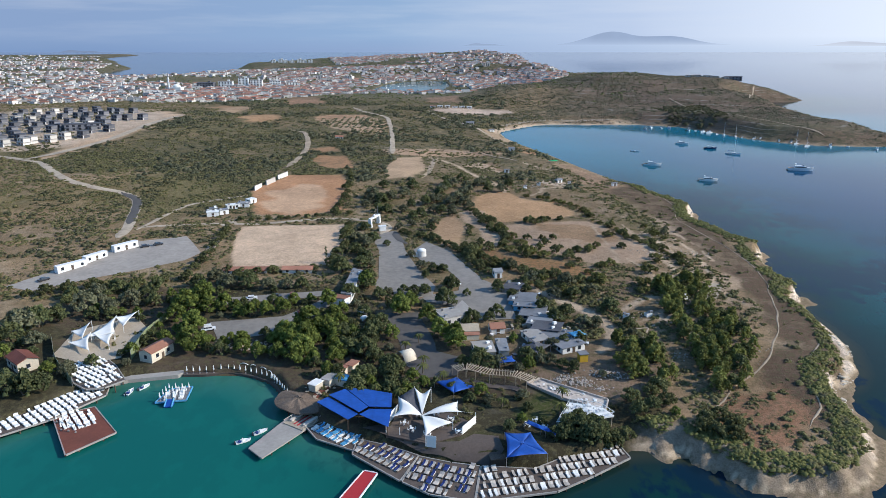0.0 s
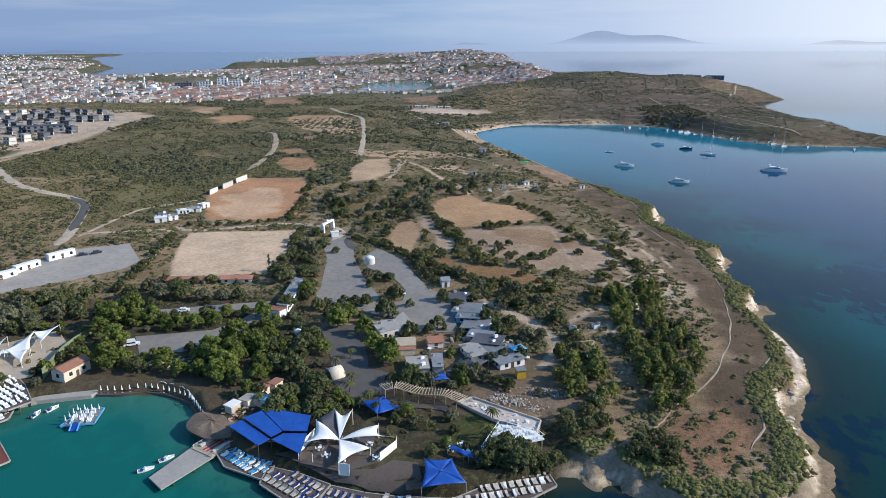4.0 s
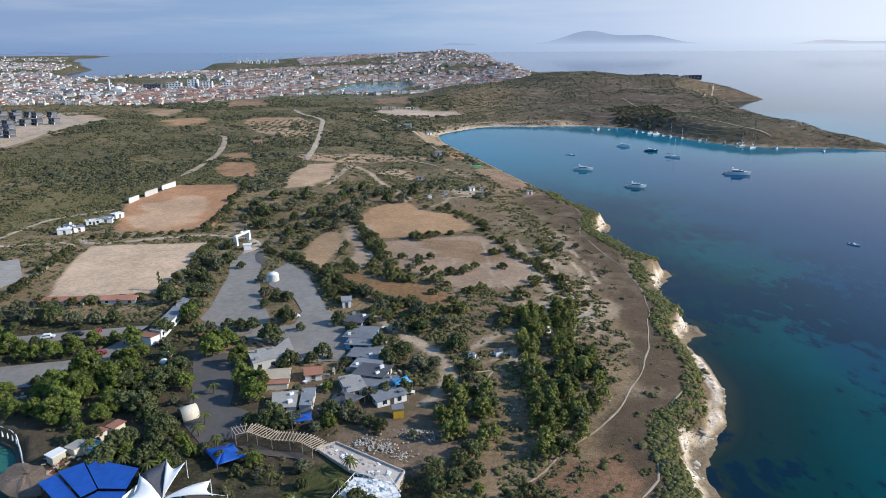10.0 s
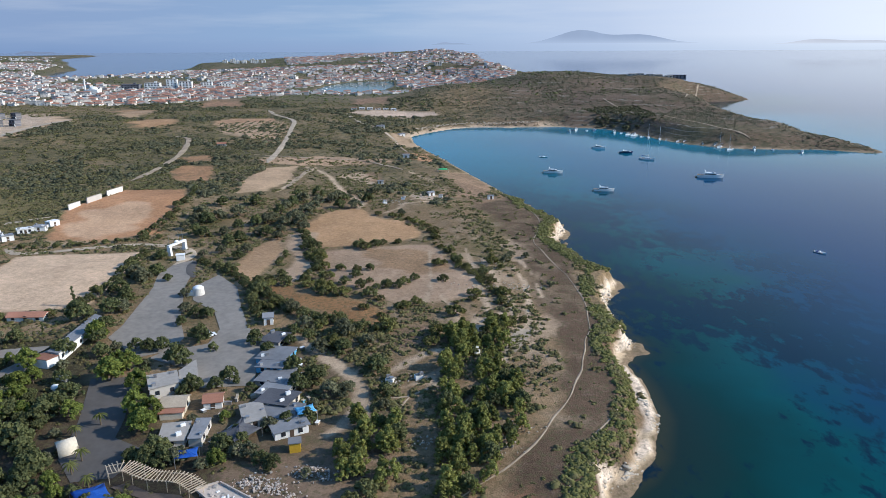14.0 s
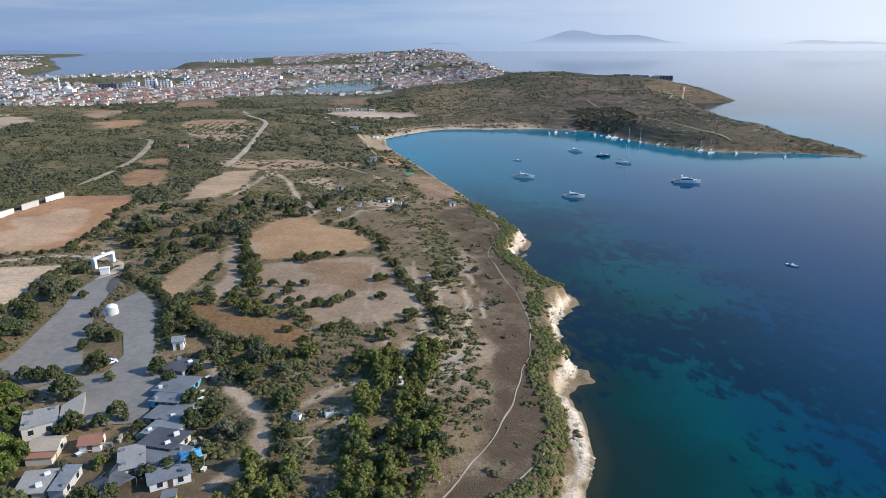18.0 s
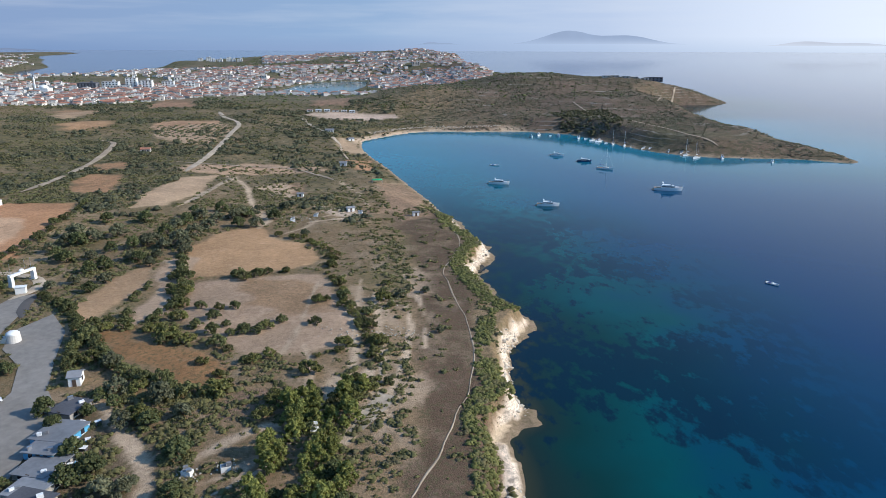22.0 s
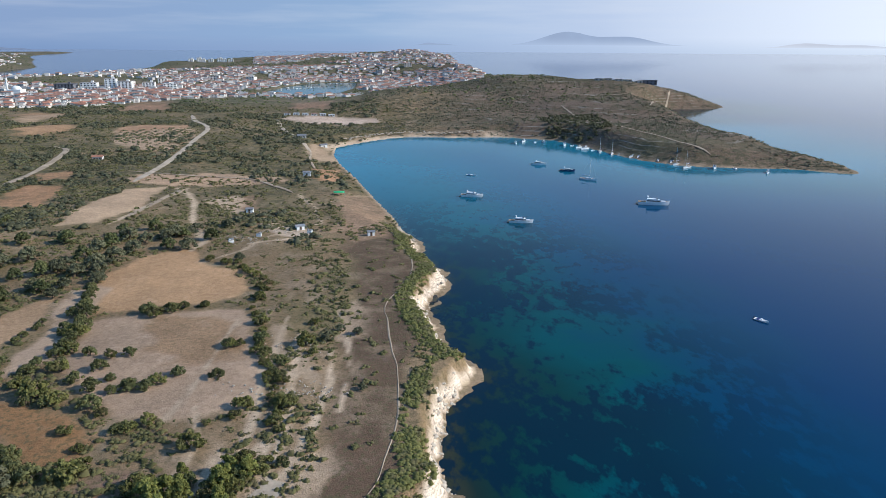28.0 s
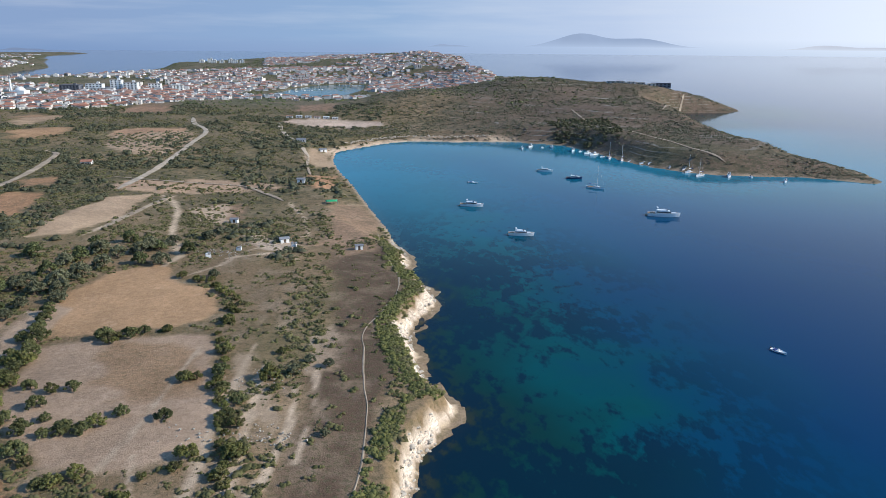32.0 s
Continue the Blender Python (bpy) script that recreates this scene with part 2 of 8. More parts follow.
HILLS_A = [(-300, 150, 3), (-170, 165, 1.5), (-100, 190, 2), (-30, 175, 2.5), (20, 155, 2), (60, 172, 4), (20, 215, 5.5), (-20, 300, 6.5), (-40, 370, 7),
           (-100, 340, 8), (-180, 340, 9), (-100, 450, 12), (-250, 430, 16), (-60, 490, 10), (40, 277, 7.5), (80, 297, 8.5), (110, 265, 8), (130, 235, 6.5),
           (110, 410, 6.5), (115, 470, 5), (60, 430, 9), (85, 560, 4.5), (60, 660, 4), (-100, 720, 12), (-300, 720, 20), (-600, 620, 18), (-700, 1030, 12)]
HILLS_B = [(-350, 1280, 12), (-100, 1030, 9), (-45, 1200, 6), (-30, 1330, 4), (90, 900, 4), (180, 900, 7), (260, 920, 14), (330, 860, 16), (400, 760, 14), (445, 690, 7), (380, 1000, 26), (300, 1250, 44),
           (430, 1210, 38), (475, 1200, 36), (520, 1190, 20), (565, 1185, 7), (150, 1180, 27), (80, 1450, 20), (-100, 1420, 5), (-70, 1600, 2), (60, 1650, 4), (200, 1900, 42), (300, 1960, 20), (340, 1780, 18), (225, 2400, 40), (140, 2380, 58), (20, 2500, 52), (330, 1560, 26),
           (-300, 1600, 9), (-120, 2500, 40), (130, 2750, 34), (170, 2880, 6), (-330, 2600, 27), (-520, 2420, 19), (-600, 2200, 8), (-600, 2900, 8), (-1300, 1800, 8), (-1500, 2600, 6), (-1700, 3600, 3), (-2400, 3800, 5), (-2300, 2600, 9), (200, 3600, 6)]
HILLS = np.array(HILLS_A + HILLS_B, float)


def rise(x, y):
    w = [1 / ((x - hx)**2 + (y - hy)**2 + 900)**1.5 for hx, hy, _ in HILLS]
    return sum(k * hz for k, (_, _, hz) in zip(w, HILLS)) / sum(w)


def steepness(x, y):
    """1 where the shore is a cliff, 0 where it shelves."""
    east = np.clip((x - 85) / 20, 0, 1) * np.clip((y - 150) / 20, 0, 1) * np.clip((520 - y) / 60, 0, 1)
    south = np.clip((x - 47) / 8, 0, 1) * np.clip((190 - y) / 20, 0, 1)
    return np.maximum(east, south)


def land_height(x, y):
    d = depth_in(x, y, SHORE)
    ledge = np.clip((y - 188) / 12, 0, 1) * np.clip((256 - y) / 10, 0, 1) * np.clip((x - 110) / 8, 0, 1)
    ragged = d + ((fbm(x, y, 14, 3) - 0.5) * 5 + (fbm(x, y, 3.2, 2) - 0.5) * 2.6) * steepness(x, y) - 2.5 * ledge
    cut = depth_in(x, y, MARINA)
    c = steepness(x, y)
    quay = np.clip((x + 300) / 100, 0, 1) * np.clip((45 - x) / 5, 0, 1) * np.clip((230 - y) / 20, 0, 1)
    wide = 26 * (1 - c) * (1 - quay) + 4.2 * c + 2.0 * quay
    s = np.clip((ragged - 0.8 * c) / wide, 0, 1)
    s = s * (1 - 0.35 * (1 - s) * (1 - c))
    top = rise(x, y) + (fbm(x, y, 60) - 0.5) * 2.2 * np.clip(d / 60, 0, 1) + (fbm(x, y, 220) - 0.5) * 10 * np.clip((y - 420) / 500, 0, 1) * np.clip(d / 90, 0, 1)
    top = np.minimum(top, 1.2 + np.clip(-cut - 12, 0, None) * 0.022 + np.clip(-cut - 140, 0, None) * 0.2)
    shelf = c * np.clip((ragged + 6) / 6, 0, 1) * (0.5 + 0.9 * noise2(x, y, 5)) * (noise2(x, y, 23) > 0.35)
    h = np.where(ragged > 0, np.maximum(top, 0.9) * s + 0.25, -np.clip(-d * 0.1 + 0.4, 0.4, 6))
    h = h + c * np.clip(1 - np.abs(ragged - 2.8) / 3.4, 0, 1) * (noise2(x, y, 2.6) + 0.6 * noise2(x + 9, y, 5.5) - 0.8) * 2.0
    h = np.maximum(h, np.where(d > -6, shelf - 0.5, -9))
    h = np.maximum(h, np.where((d > -1) & (ledge > 0.3), np.clip(d + 1, 0, 2) * (0.35 + 0.5 * noise2(x, y, 4)) * ledge - 0.1, -9))
    return np.where(cut > 0, -2.0, h), d


def spaced(lo, fine0, fine1, hi, step, grow, top):
    mid = list(np.arange(fine0, fine1 + 0.01, step))
    up, s = [], step
    while (up[-1] if up else fine1) < hi:
        s = min(s * grow, top)
        up.append((up[-1] if up else fine1) + s)
    down, s = [], step
    while (down[-1] if down else fine0) > lo:
        s = min(s * grow, top)
        down.append((down[-1] if down else fine0) - s)
    return np.array(down[::-1] + mid + up)


GX = np.concatenate([(-24000, -16000, -10000, -7000), spaced(-4900, -125, 162, 4900, 1.25, 1.05, 160), (7000, 10000, 16000, 24000)])
GY = np.concatenate([spaced(-600, 132, 440, 4900, 1.25, 1.022, 90), (6500, 9000, 13000, 20000, 32000)])
MX, MY = np.meshgrid(GX, GY)
HEIGHT, SHORE_DIST = land_height(MX, MY)


def sample(grid, x, y):
    x, y = np.asarray(x, float), np.asarray(y, float)
    i, j = np.clip(np.searchsorted(GX, x) - 1, 0, len(GX) - 2), np.clip(np.searchsorted(GY, y) - 1, 0, len(GY) - 2)
    a, b = (x - GX[i]) / (GX[i + 1] - GX[i]), (y - GY[j]) / (GY[j + 1] - GY[j])
    return (grid[j, i] * (1 - a) + grid[j, i + 1] * a) * (1 - b) + (grid[j + 1, i] * (1 - a) + grid[j + 1, i + 1] * a) * b


def H(x, y):
    return sample(HEIGHT, x, y)


# ---- ground cover, by the plan ----
FIELDS = {  # colour, ragged edge in metres, corners
    "sand": ((0.52, 0.42, 0.315), 1.5, [(-89, 281), (-99, 325), (-102, 348), (-76, 351), (-50, 355), (-44, 312), (-46, 287), (-73, 284)]),
    "red": ((0.36, 0.215, 0.125), 5, [(-102, 371), (-116, 422), (-102, 470), (-66, 474), (-56, 386), (-78, 374)]),
    "red_middle": ((0.44, 0.32, 0.22), 9, [(-100, 385), (-104, 420), (-88, 440), (-72, 425), (-70, 390), (-84, 376)]),
    "upper": ((0.43, 0.295, 0.175), 5, [(26, 359), (16, 391), (17, 410), (29, 426), (38, 433), (44, 416), (61, 403), (72, 384), (73, 372), (64, 366), (48, 364), (36, 361)]),
    "lower": ((0.39, 0.305, 0.225), 5, [(28, 350), (39, 359), (70, 363), (78, 363), (82, 346), (85, 328), (92, 317), (95, 303), (92, 291), (84, 288), (69, 287), (61, 288), (44, 305), (36, 314), (31, 339)]),
    "middle": ((0.33, 0.235, 0.15), 9, [(46, 349), (54, 356), (68, 356), (77, 340), (81, 320), (70, 319), (55, 327)]),
    "orange": ((0.27, 0.165, 0.085), 7, [(14, 303), (24, 306), (35, 295), (42, 289), (50, 289), (57, 283), (60, 274), (53, 269), (43, 274), (34, 282), (25, 289)]),
    "west": ((0.38, 0.275, 0.175), 3, [(3, 303), (-3, 326), (-4, 358), (5, 376), (13, 347), (9, 324), (8, 310)]),
    "west_b": ((0.40, 0.32, 0.24), 3, [(9, 372), (14, 387), (22, 382), (25, 358), (30, 321), (23, 312), (18, 324), (17, 344)]),
    "far": ((0.40, 0.31, 0.215), 6, [(-36, 466), (-41, 514), (-37, 551), (-17, 563), (-13, 494), (-20, 470)]),
    "lot": ((0.45, 0.38, 0.32), 8, [(-21, 935), (9, 975), (85, 975), (95, 950), (60, 930), (15, 922)]),
    "site": ((0.46, 0.36, 0.26), 8, [(-355, 789), (-320, 839), (-300, 813), (-277, 780), (-277, 690), (-279, 612), (-295, 573), (-298, 520), (-312, 545), (-316, 629)]),
    "estate": ((0.42, 0.36, 0.29), 12, [(-312, 570), (-285, 668), (-285, 745), (-340, 860), (-520, 930), (-600, 700), (-420, 540)]),
    "coast_dry": ((0.36, 0.225, 0.135), 6, [(55, 647), (77, 662), (84, 604), (71, 598)]),
    "far_j": ((0.29, 0.19, 0.13), 14, [(-239, 1096), (-206, 1143), (-162, 1009), (-210, 985)]),
    "far_k": ((0.27, 0.18, 0.13), 12, [(-43, 1150), (25, 1100), (26, 1022), (-18, 1037)]),
    "far_l": ((0.30, 0.20, 0.12), 12, [(-304, 915), (-297, 959), (-258, 949), (-254, 875)]),
    "far_m": ((0.33, 0.22, 0.13), 12, [(-222, 774), (-227, 822), (-192, 838), (-178, 783), (-204, 749)]),
    "hill_field": ((0.33, 0.24, 0.16), 16, [(-360, 2052), (-328, 2243), (-284, 2044)]),
    "far_e": ((0.33, 0.25, 0.17), 14, [(-275, 869), (-270, 957), (-240, 915), (-248, 830)]),
    "far_g": ((0.33, 0.21, 0.125), 7, [(-112, 593), (-98, 612), (-84, 585), (-96, 576)]),
    "far_h": ((0.33, 0.205, 0.12), 7, [(-101, 535), (-99, 560), (-78, 562), (-74, 545), (-64, 506), (-84, 502)]),
    "far_i": ((0.34, 0.27, 0.19), 8, [(38, 760), (46, 775), (62, 740), (70, 700), (58, 690), (46, 715)]),
    "orchard": ((0.36, 0.28, 0.20), 8, [(-141, 798), (-112, 822), (-85, 841), (-62, 782), (-60, 690), (-111, 721)]),
    "orchard_top": ((0.34, 0.23, 0.15), 6, [(-149, 816), (-135, 844), (-92, 855), (-84, 828), (-112, 812), (-138, 795)]),
    "plot_a": ((0.25, 0.18, 0.125), 8, [(19, 540), (39, 549), (46, 514), (32, 508)]),
    "shore_field": ((0.27, 0.20, 0.14), 6, [(88, 561), (105, 566), (117, 538), (119, 496), (110, 482), (97, 497)]),
    "pale_strip": ((0.36, 0.27, 0.19), 8, [(-52, 572), (-50, 600), (3, 624), (35, 618), (47, 597), (25, 580), (-17, 569)]),
    "bush_plot": ((0.20, 0.145, 0.105), 4, [(62, 255), (67, 264), (75, 264), (78, 257), (71, 252), (64, 250)]),
    "plot_b": ((0.27, 0.195, 0.135), 10, [(93, 525), (118, 513), (124, 470), (107, 440), (92, 474)]),
    "dust_a": ((0.40, 0.33, 0.25), 6, [(15, 533), (30, 546), (42, 504), (28, 502)]),
    "dust_b": ((0.42, 0.36, 0.29), 5, [(52, 488), (77, 474), (88, 456), (72, 456)]),
    "yard": ((0.205, 0.160, 0.120), 5, [(28, 178), (30, 205), (60, 215), (66, 190), (50, 176)]),
    # soil around the shops, darkened: the shade on it is put into the colour
    "shop_yard": ((0.150, 0.122, 0.085), 6, [(28, 264), (40, 262), (56, 244), (64, 214), (54, 200), (32, 195), (12, 198), (20, 228)]),
    "redsoil": ((0.25, 0.15, 0.095), 5, [(66, 164), (80, 178), (96, 182), (96, 162), (88, 148), (72, 150)]),
    "lawn": ((0.062, 0.080, 0.026), 3, [(18, 168), (28, 182), (34, 178), (31, 168), (24, 163)]),
    "lawn_b": ((0.060, 0.066, 0.028), 3, [(0, 152), (10, 163), (16, 156), (10, 149)]),
}
HEATH = [(84, 164), (92, 190), (106, 210), (114, 240), (112, 300), (112, 380), (100, 460), (128, 470), (136, 400), (136, 330), (132, 290), (138, 230), (118, 180), (104, 152)]

STREAKS = [(1.7, [(30, 262), (36, 258), (44, 246), (52, 236), (56, 228), (57, 214), (50, 205)]), (0.6, [(57, 228), (66, 226), (74, 230), (82, 240)]), (0.6, [(74, 230), (80, 224), (84, 214)]), (0.5, [(74, 285), (76, 300), (76, 330), (77, 362)]), (0.6, [(84, 262), (85, 275), (80, 292)]), (1.1, [(96, 240), (101, 253), (107, 264), (110, 280), (112, 305), (110, 325)]),
           (0.8, [(97, 262), (94, 300), (93, 335), (92, 356)]), (0.9, [(104, 262), (104, 285), (101, 310), (99, 340)]), (0.7, [(116, 290), (117, 310), (114, 335)]), (1.5, [(85, 240), (90, 252), (92, 270)]),
           (1.4, [(-10, 562), (2, 545), (12, 521), (20, 490), (28, 466), (40, 443), (38, 428)]), (1.0, [(44, 506), (55, 493), (66, 477), (78, 472), (87, 485), (77, 526), (64, 557)]), (1.2, [(-5, 562), (-8, 530), (-11, 490), (-14, 470)]), (0.8, [(48, 412), (60, 430), (66, 452), (72, 460)]),
           (1.2, [(60, 440), (76, 448), (90, 440)]), (1.0, [(86, 250), (100, 275), (103, 262)]), (1.0, [(64, 236), (74, 246), (84, 250)]), (1.3, [(10, 380), (19, 370), (24, 350), (26, 330)])]


def cover(x, y, h, d):
    big, mid, small = fbm(x, y, 160), fbm(x, y, 40), fbm(x, y, 9, 3)
    wob = (fbm(x + 500, y, 12, 3) - 0.5)
    col = np.zeros((*np.shape(x), 3))

    def put(w, c):
        k = np.clip(w, 0, 1)[..., None]
        col[...] = col * (1 - k) + np.asarray(c) * k

    col[...] = (0.225, 0.172, 0.108)
    put(np.clip((mid - 0.45) * 4, 0, 1), (0.160, 0.136, 0.076))
    put(np.clip((big - 0.5) * 5, 0, 1) * 0.6, (0.265, 0.200, 0.128))
    put(np.clip((small - 0.58) * 6, 0, 1) * 0.65, (0.30, 0.25, 0.18))
    put(np.clip((depth_in(x, y, np.array(HEATH, float)) + wob * 12) / 5 + 0.3, 0, 1), (0.108, 0.078, 0.056))
    put(np.clip((small - 0.6) * 7, 0, 1) * np.clip((x - 60) / 30, 0, 1) * np.clip((480 - y) / 60, 0, 1) * 0.6, (0.22, 0.175, 0.125))
    put(np.clip((fbm(x + 90, y * 0.45, 7, 3) - 0.53) * 9, 0, 1) * np.clip((x - 82) / 8, 0, 1) * np.clip((122 - x) / 6, 0, 1) * np.clip((y - 225) / 20, 0, 1) * np.clip((400 - y) / 40, 0, 1) * 0.65, (0.38, 0.315, 0.235))
    west = np.clip((-60 - x) / 60, 0, 1) * np.clip((y - 330) / 60, 0, 1) * np.clip((900 - y) / 200, 0, 1)
    put(west * np.clip((mid - 0.32) * 5, 0, 1) * 0.9, (0.140, 0.128, 0.060))
    north = np.clip((y - 430) / 140, 0, 1) * np.clip((100 - x) / 50, 0, 1) * np.clip((x + 340) / 60, 0, 1)
    put(north * (0.35 + 0.6 * np.clip((fbm(x - 40, y + 11, 30) - 0.36) * 5, 0, 1)), (0.128, 0.114, 0.066))
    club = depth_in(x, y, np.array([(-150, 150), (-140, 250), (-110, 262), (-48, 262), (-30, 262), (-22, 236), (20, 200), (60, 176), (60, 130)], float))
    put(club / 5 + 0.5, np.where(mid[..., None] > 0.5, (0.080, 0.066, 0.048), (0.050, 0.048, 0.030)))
    head = np.clip(((x - 150) / 60), 0, 1) * np.clip((y - 640) / 50, 0, 1)
    put(head * 0.85, (0.112, 0.090, 0.068))
    put(head * np.clip((mid - 0.50) * 6, 0, 1) * 0.7, (0.175, 0.130, 0.105))
    put(head * np.clip((fbm(x * 0.5, y + 300, 70) - 0.52) * 8, 0, 1) * 0.7, (0.085, 0.088, 0.052))
    put(np.clip((y - 1050) / 150, 0, 1) * np.clip((150 - x) / 60, 0, 1) * 0.85, np.where(mid[..., None] > 0.53, (0.135, 0.115, 0.075), (0.082, 0.086, 0.05)))
    for colour, edge, poly in FIELDS.values():
        e = depth_in(x, y, poly) + wob * 2 * edge
        put(e / (0.4 * edge + 0.6) + 0.5, np.asarray(colour) * (0.88 + 0.24 * mid[..., None]))
    town = np.clip((y - 1050) / 80, 0, 1) * np.clip((160 + (y - 1500) * 0.1 - x) / 60, 0, 1)
    put(town * 0.6, np.where(mid[..., None] > 0.52, (0.17, 0.155, 0.115), (0.105, 0.11, 0.07)))
    c = steepness(x, y)
    put(c * np.clip((4.4 - d + wob * 7) / 1.4, 0, 1), (0.72, 0.665, 0.575))
    put((1 - c) * np.clip((3.5 - d) / 3, 0, 1) * (y > 240) * (y < 1150), (0.30, 0.255, 0.19))
    put(np.clip((11 - d) / 4, 0, 1) * np.clip((y - 745) / 30, 0, 1) * np.clip((250 - x) / 40, 0, 1) * (x < 260) * (x > 30) * (y < 920), (0.50, 0.42, 0.32))
    # the south-facing cliff by the cove: its shade is put into the ground colour
    painted_shade = np.clip((175 - y) / 8, 0, 1) * np.clip((112 - x) / 10, 0, 1) * c * np.clip((9 - d) / 3, 0, 1)
    put(painted_shade, np.where(mid[..., None] > 0.5, (0.36, 0.315, 0.25), (0.25, 0.215, 0.165)))
    put((h < 0.9) * c * (d < 9), (0.44, 0.385, 0.29))
    put((h < 0.6) * c, (0.21, 0.175, 0.125))
    for width, pts in STREAKS:
        put(np.clip((1.5 * width - line_distance(x, y, np.array(pts, float)) + wob * 3.5) / 1.0, 0, 1) * 0.85, (0.48, 0.41, 0.315))
    low = 1 - 0.16 * np.clip((x + 60) / 30, 0, 1) * np.clip((480 - y) / 60, 0, 1) * (1 - c)
    return col * (1.15, 1.0, 0.89) * low[..., None]


def grid_mesh(name, z, keep=None, step=1):
    px, py, z = MX[::step, ::step], MY[::step, ::step], z[::step, ::step]
    ny, nx = px.shape
    idx = np.arange(ny * nx).reshape(ny, nx)
    quads = np.stack([idx[:-1, :-1], idx[:-1, 1:], idx[1:, 1:], idx[1:, :-1]], -1).reshape(-1, 4)
    if keep is not None:
        quads = quads[keep]
    used = np.unique(quads)
    back = np.full(ny * nx, -1)
    back[used] = np.arange(len(used))
    v = np.stack([px.ravel(), py.ravel(), np.ravel(z)], 1)[used]
    return mesh_of(name, v, back[quads]), used


def mesh_of(name, v, quads):
    """A mesh from arrays of corners and of faces that all have as many corners."""
    me = bpy.data.meshes.new(name)
    n, k = quads.shape
    me.vertices.add(len(v))
    me.vertices.foreach_set("co", np.asarray(v, np.float32).ravel())
    me.loops.add(n * k)
    me.loops.foreach_set("vertex_index", quads.astype(np.int32).ravel())
    me.polygons.add(n)
    me.polygons.foreach_set("loop_start", np.arange(0, n * k, k, dtype=np.int32))
    me.update(calc_edges=True)
    return me


def smooth(me):
    me.polygons.foreach_set("use_smooth", np.ones(len(me.polygons), bool))
    return me


def ground_material():
    m = bpy.data.materials.new("dry_ground")
    m.use_nodes = True
    t = m.node_tree
    t.nodes.clear()
    A = nodes_of(t)
    where = A("NewGeometry").outputs["Position"]
    base = A("Attribute", attribute_name="cover").outputs["Color"]
    tufts = A("TexNoise", (0, where), at={2: 0.55, 3: 6.0, 4: 0.7})
    speck = A("TexNoise", (0, where), at={2: 2.6, 3: 3.0, 4: 0.6})
    drift = A("TexNoise", (0, where), at={2: 0.05, 3: 4.0, 4: 0.6})
    s = A("Math", (0, tufts.outputs[0]), (1, speck.outputs[0]), operation="ADD")
    s = A("Math", (0, s.outputs[0]), (1, drift.outputs[0]), operation="ADD")
    k = A("MapRange", (0, s.outputs[0]), at={1: 1.05, 2: 1.95, 3: 0.58, 4: 1.42})
    col = A("VectorMath", (0, base), (3, k.outputs[0]), operation="SCALE")
    # chalky wear, and mats of dry grass that keep off the bare fields
    worn = A("TexNoise", (0, where), at={2: 0.22, 3: 6.0, 4: 0.68})
    wear = A("MapRange", (0, worn.outputs[0]), at={1: 0.55, 2: 0.70, 3: 0.0, 4: 0.42})
    pale = A("VectorMath", (0, base), operation="MULTIPLY_ADD", at={1: (1.25, 1.25, 1.25), 2: (0.09, 0.08, 0.07)})
    col = A("Mix", (0, wear.outputs[0]), (6, col.outputs[0]), (7, pale.outputs[0]), data_type="RGBA")
    mats = A("TexNoise", (0, where), at={2: 0.75, 3: 5.0, 4: 0.65})
    green = A("SeparateXYZ", (0, base)).outputs[1]
    poor = A("MapRange", (0, green), at={1: 0.13, 2: 0.24, 3: 0.75, 4: 0.12})
    tuft = A("MapRange", (0, mats.outputs[0]), at={1: 0.50, 2: 0.60, 3: 0.0, 4: 1.0})
    grow = A("Math", (0, tuft.outputs[0]), (1, poor.outputs[0]), operation="MULTIPLY")
    col = A("Mix", (0, grow.outputs[0]), (6, col.outputs[2]), data_type="RGBA", at={7: (0.105, 0.092, 0.045, 1)})
    # low cushions of scrub that cover the slopes inland
    cushion = A("TexNoise", (0, where), at={2: 0.17, 3: 5.0, 4: 0.62})
    inland = A("MapRange", (0, A("SeparateXYZ", (0, where)).outputs[1]), at={1: 430.0, 2: 540.0, 3: 0.0, 4: 0.9})
    thick = A("MapRange", (0, cushion.outputs[0]), at={1: 0.50, 2: 0.56, 3: 0.0, 4: 1.0})
    thick = A("Math", (0, thick.outputs[0]), (1, inland.outputs[0]), operation="MULTIPLY")
    thick = A("Math", (0, thick.outputs[0]), (1, poor.outputs[0]), operation="MULTIPLY")
    col = A("Mix", (0, thick.outputs[0]), (6, col.outputs[2]), data_type="RGBA", at={7: (0.066, 0.066, 0.036, 1)})
    # reddish earth and the pale tumbled walls of old terraces on the far headland
    spot = A("SeparateXYZ", (0, where))
    east = A("MapRange", (0, spot.outputs[0]), at={1: 150.0, 2: 210.0})
    north = A("MapRange", (0, spot.outputs[1]), at={1: 690.0, 2: 760.0})
    cape = A("Math", (0, east.outputs[0]), (1, north.outputs[0]), operation="MULTIPLY")
    earth = A("MapRange", (0, A("TexNoise", (0, where), at={2: 0.016, 3: 4.0}).outputs[0]), at={1: 0.42, 2: 0.60, 3: 0.0, 4: 0.75})
    earth = A("Math", (0, earth.outputs[0]), (1, cape.outputs[0]), operation="MULTIPLY")
    col = A("Mix", (0, earth.outputs[0]), (6, col.outputs[2]), data_type="RGBA", at={7: (0.165, 0.112, 0.078, 1)})
    bend = A("TexNoise", (0, where), at={2: 0.010, 3: 3.0})
    rise = A("Math", (0, spot.outputs[2]), (1, A("Math", (0, bend.outputs[0]), at={1: 9.0}, operation="MULTIPLY").outputs[0]), operation="ADD")
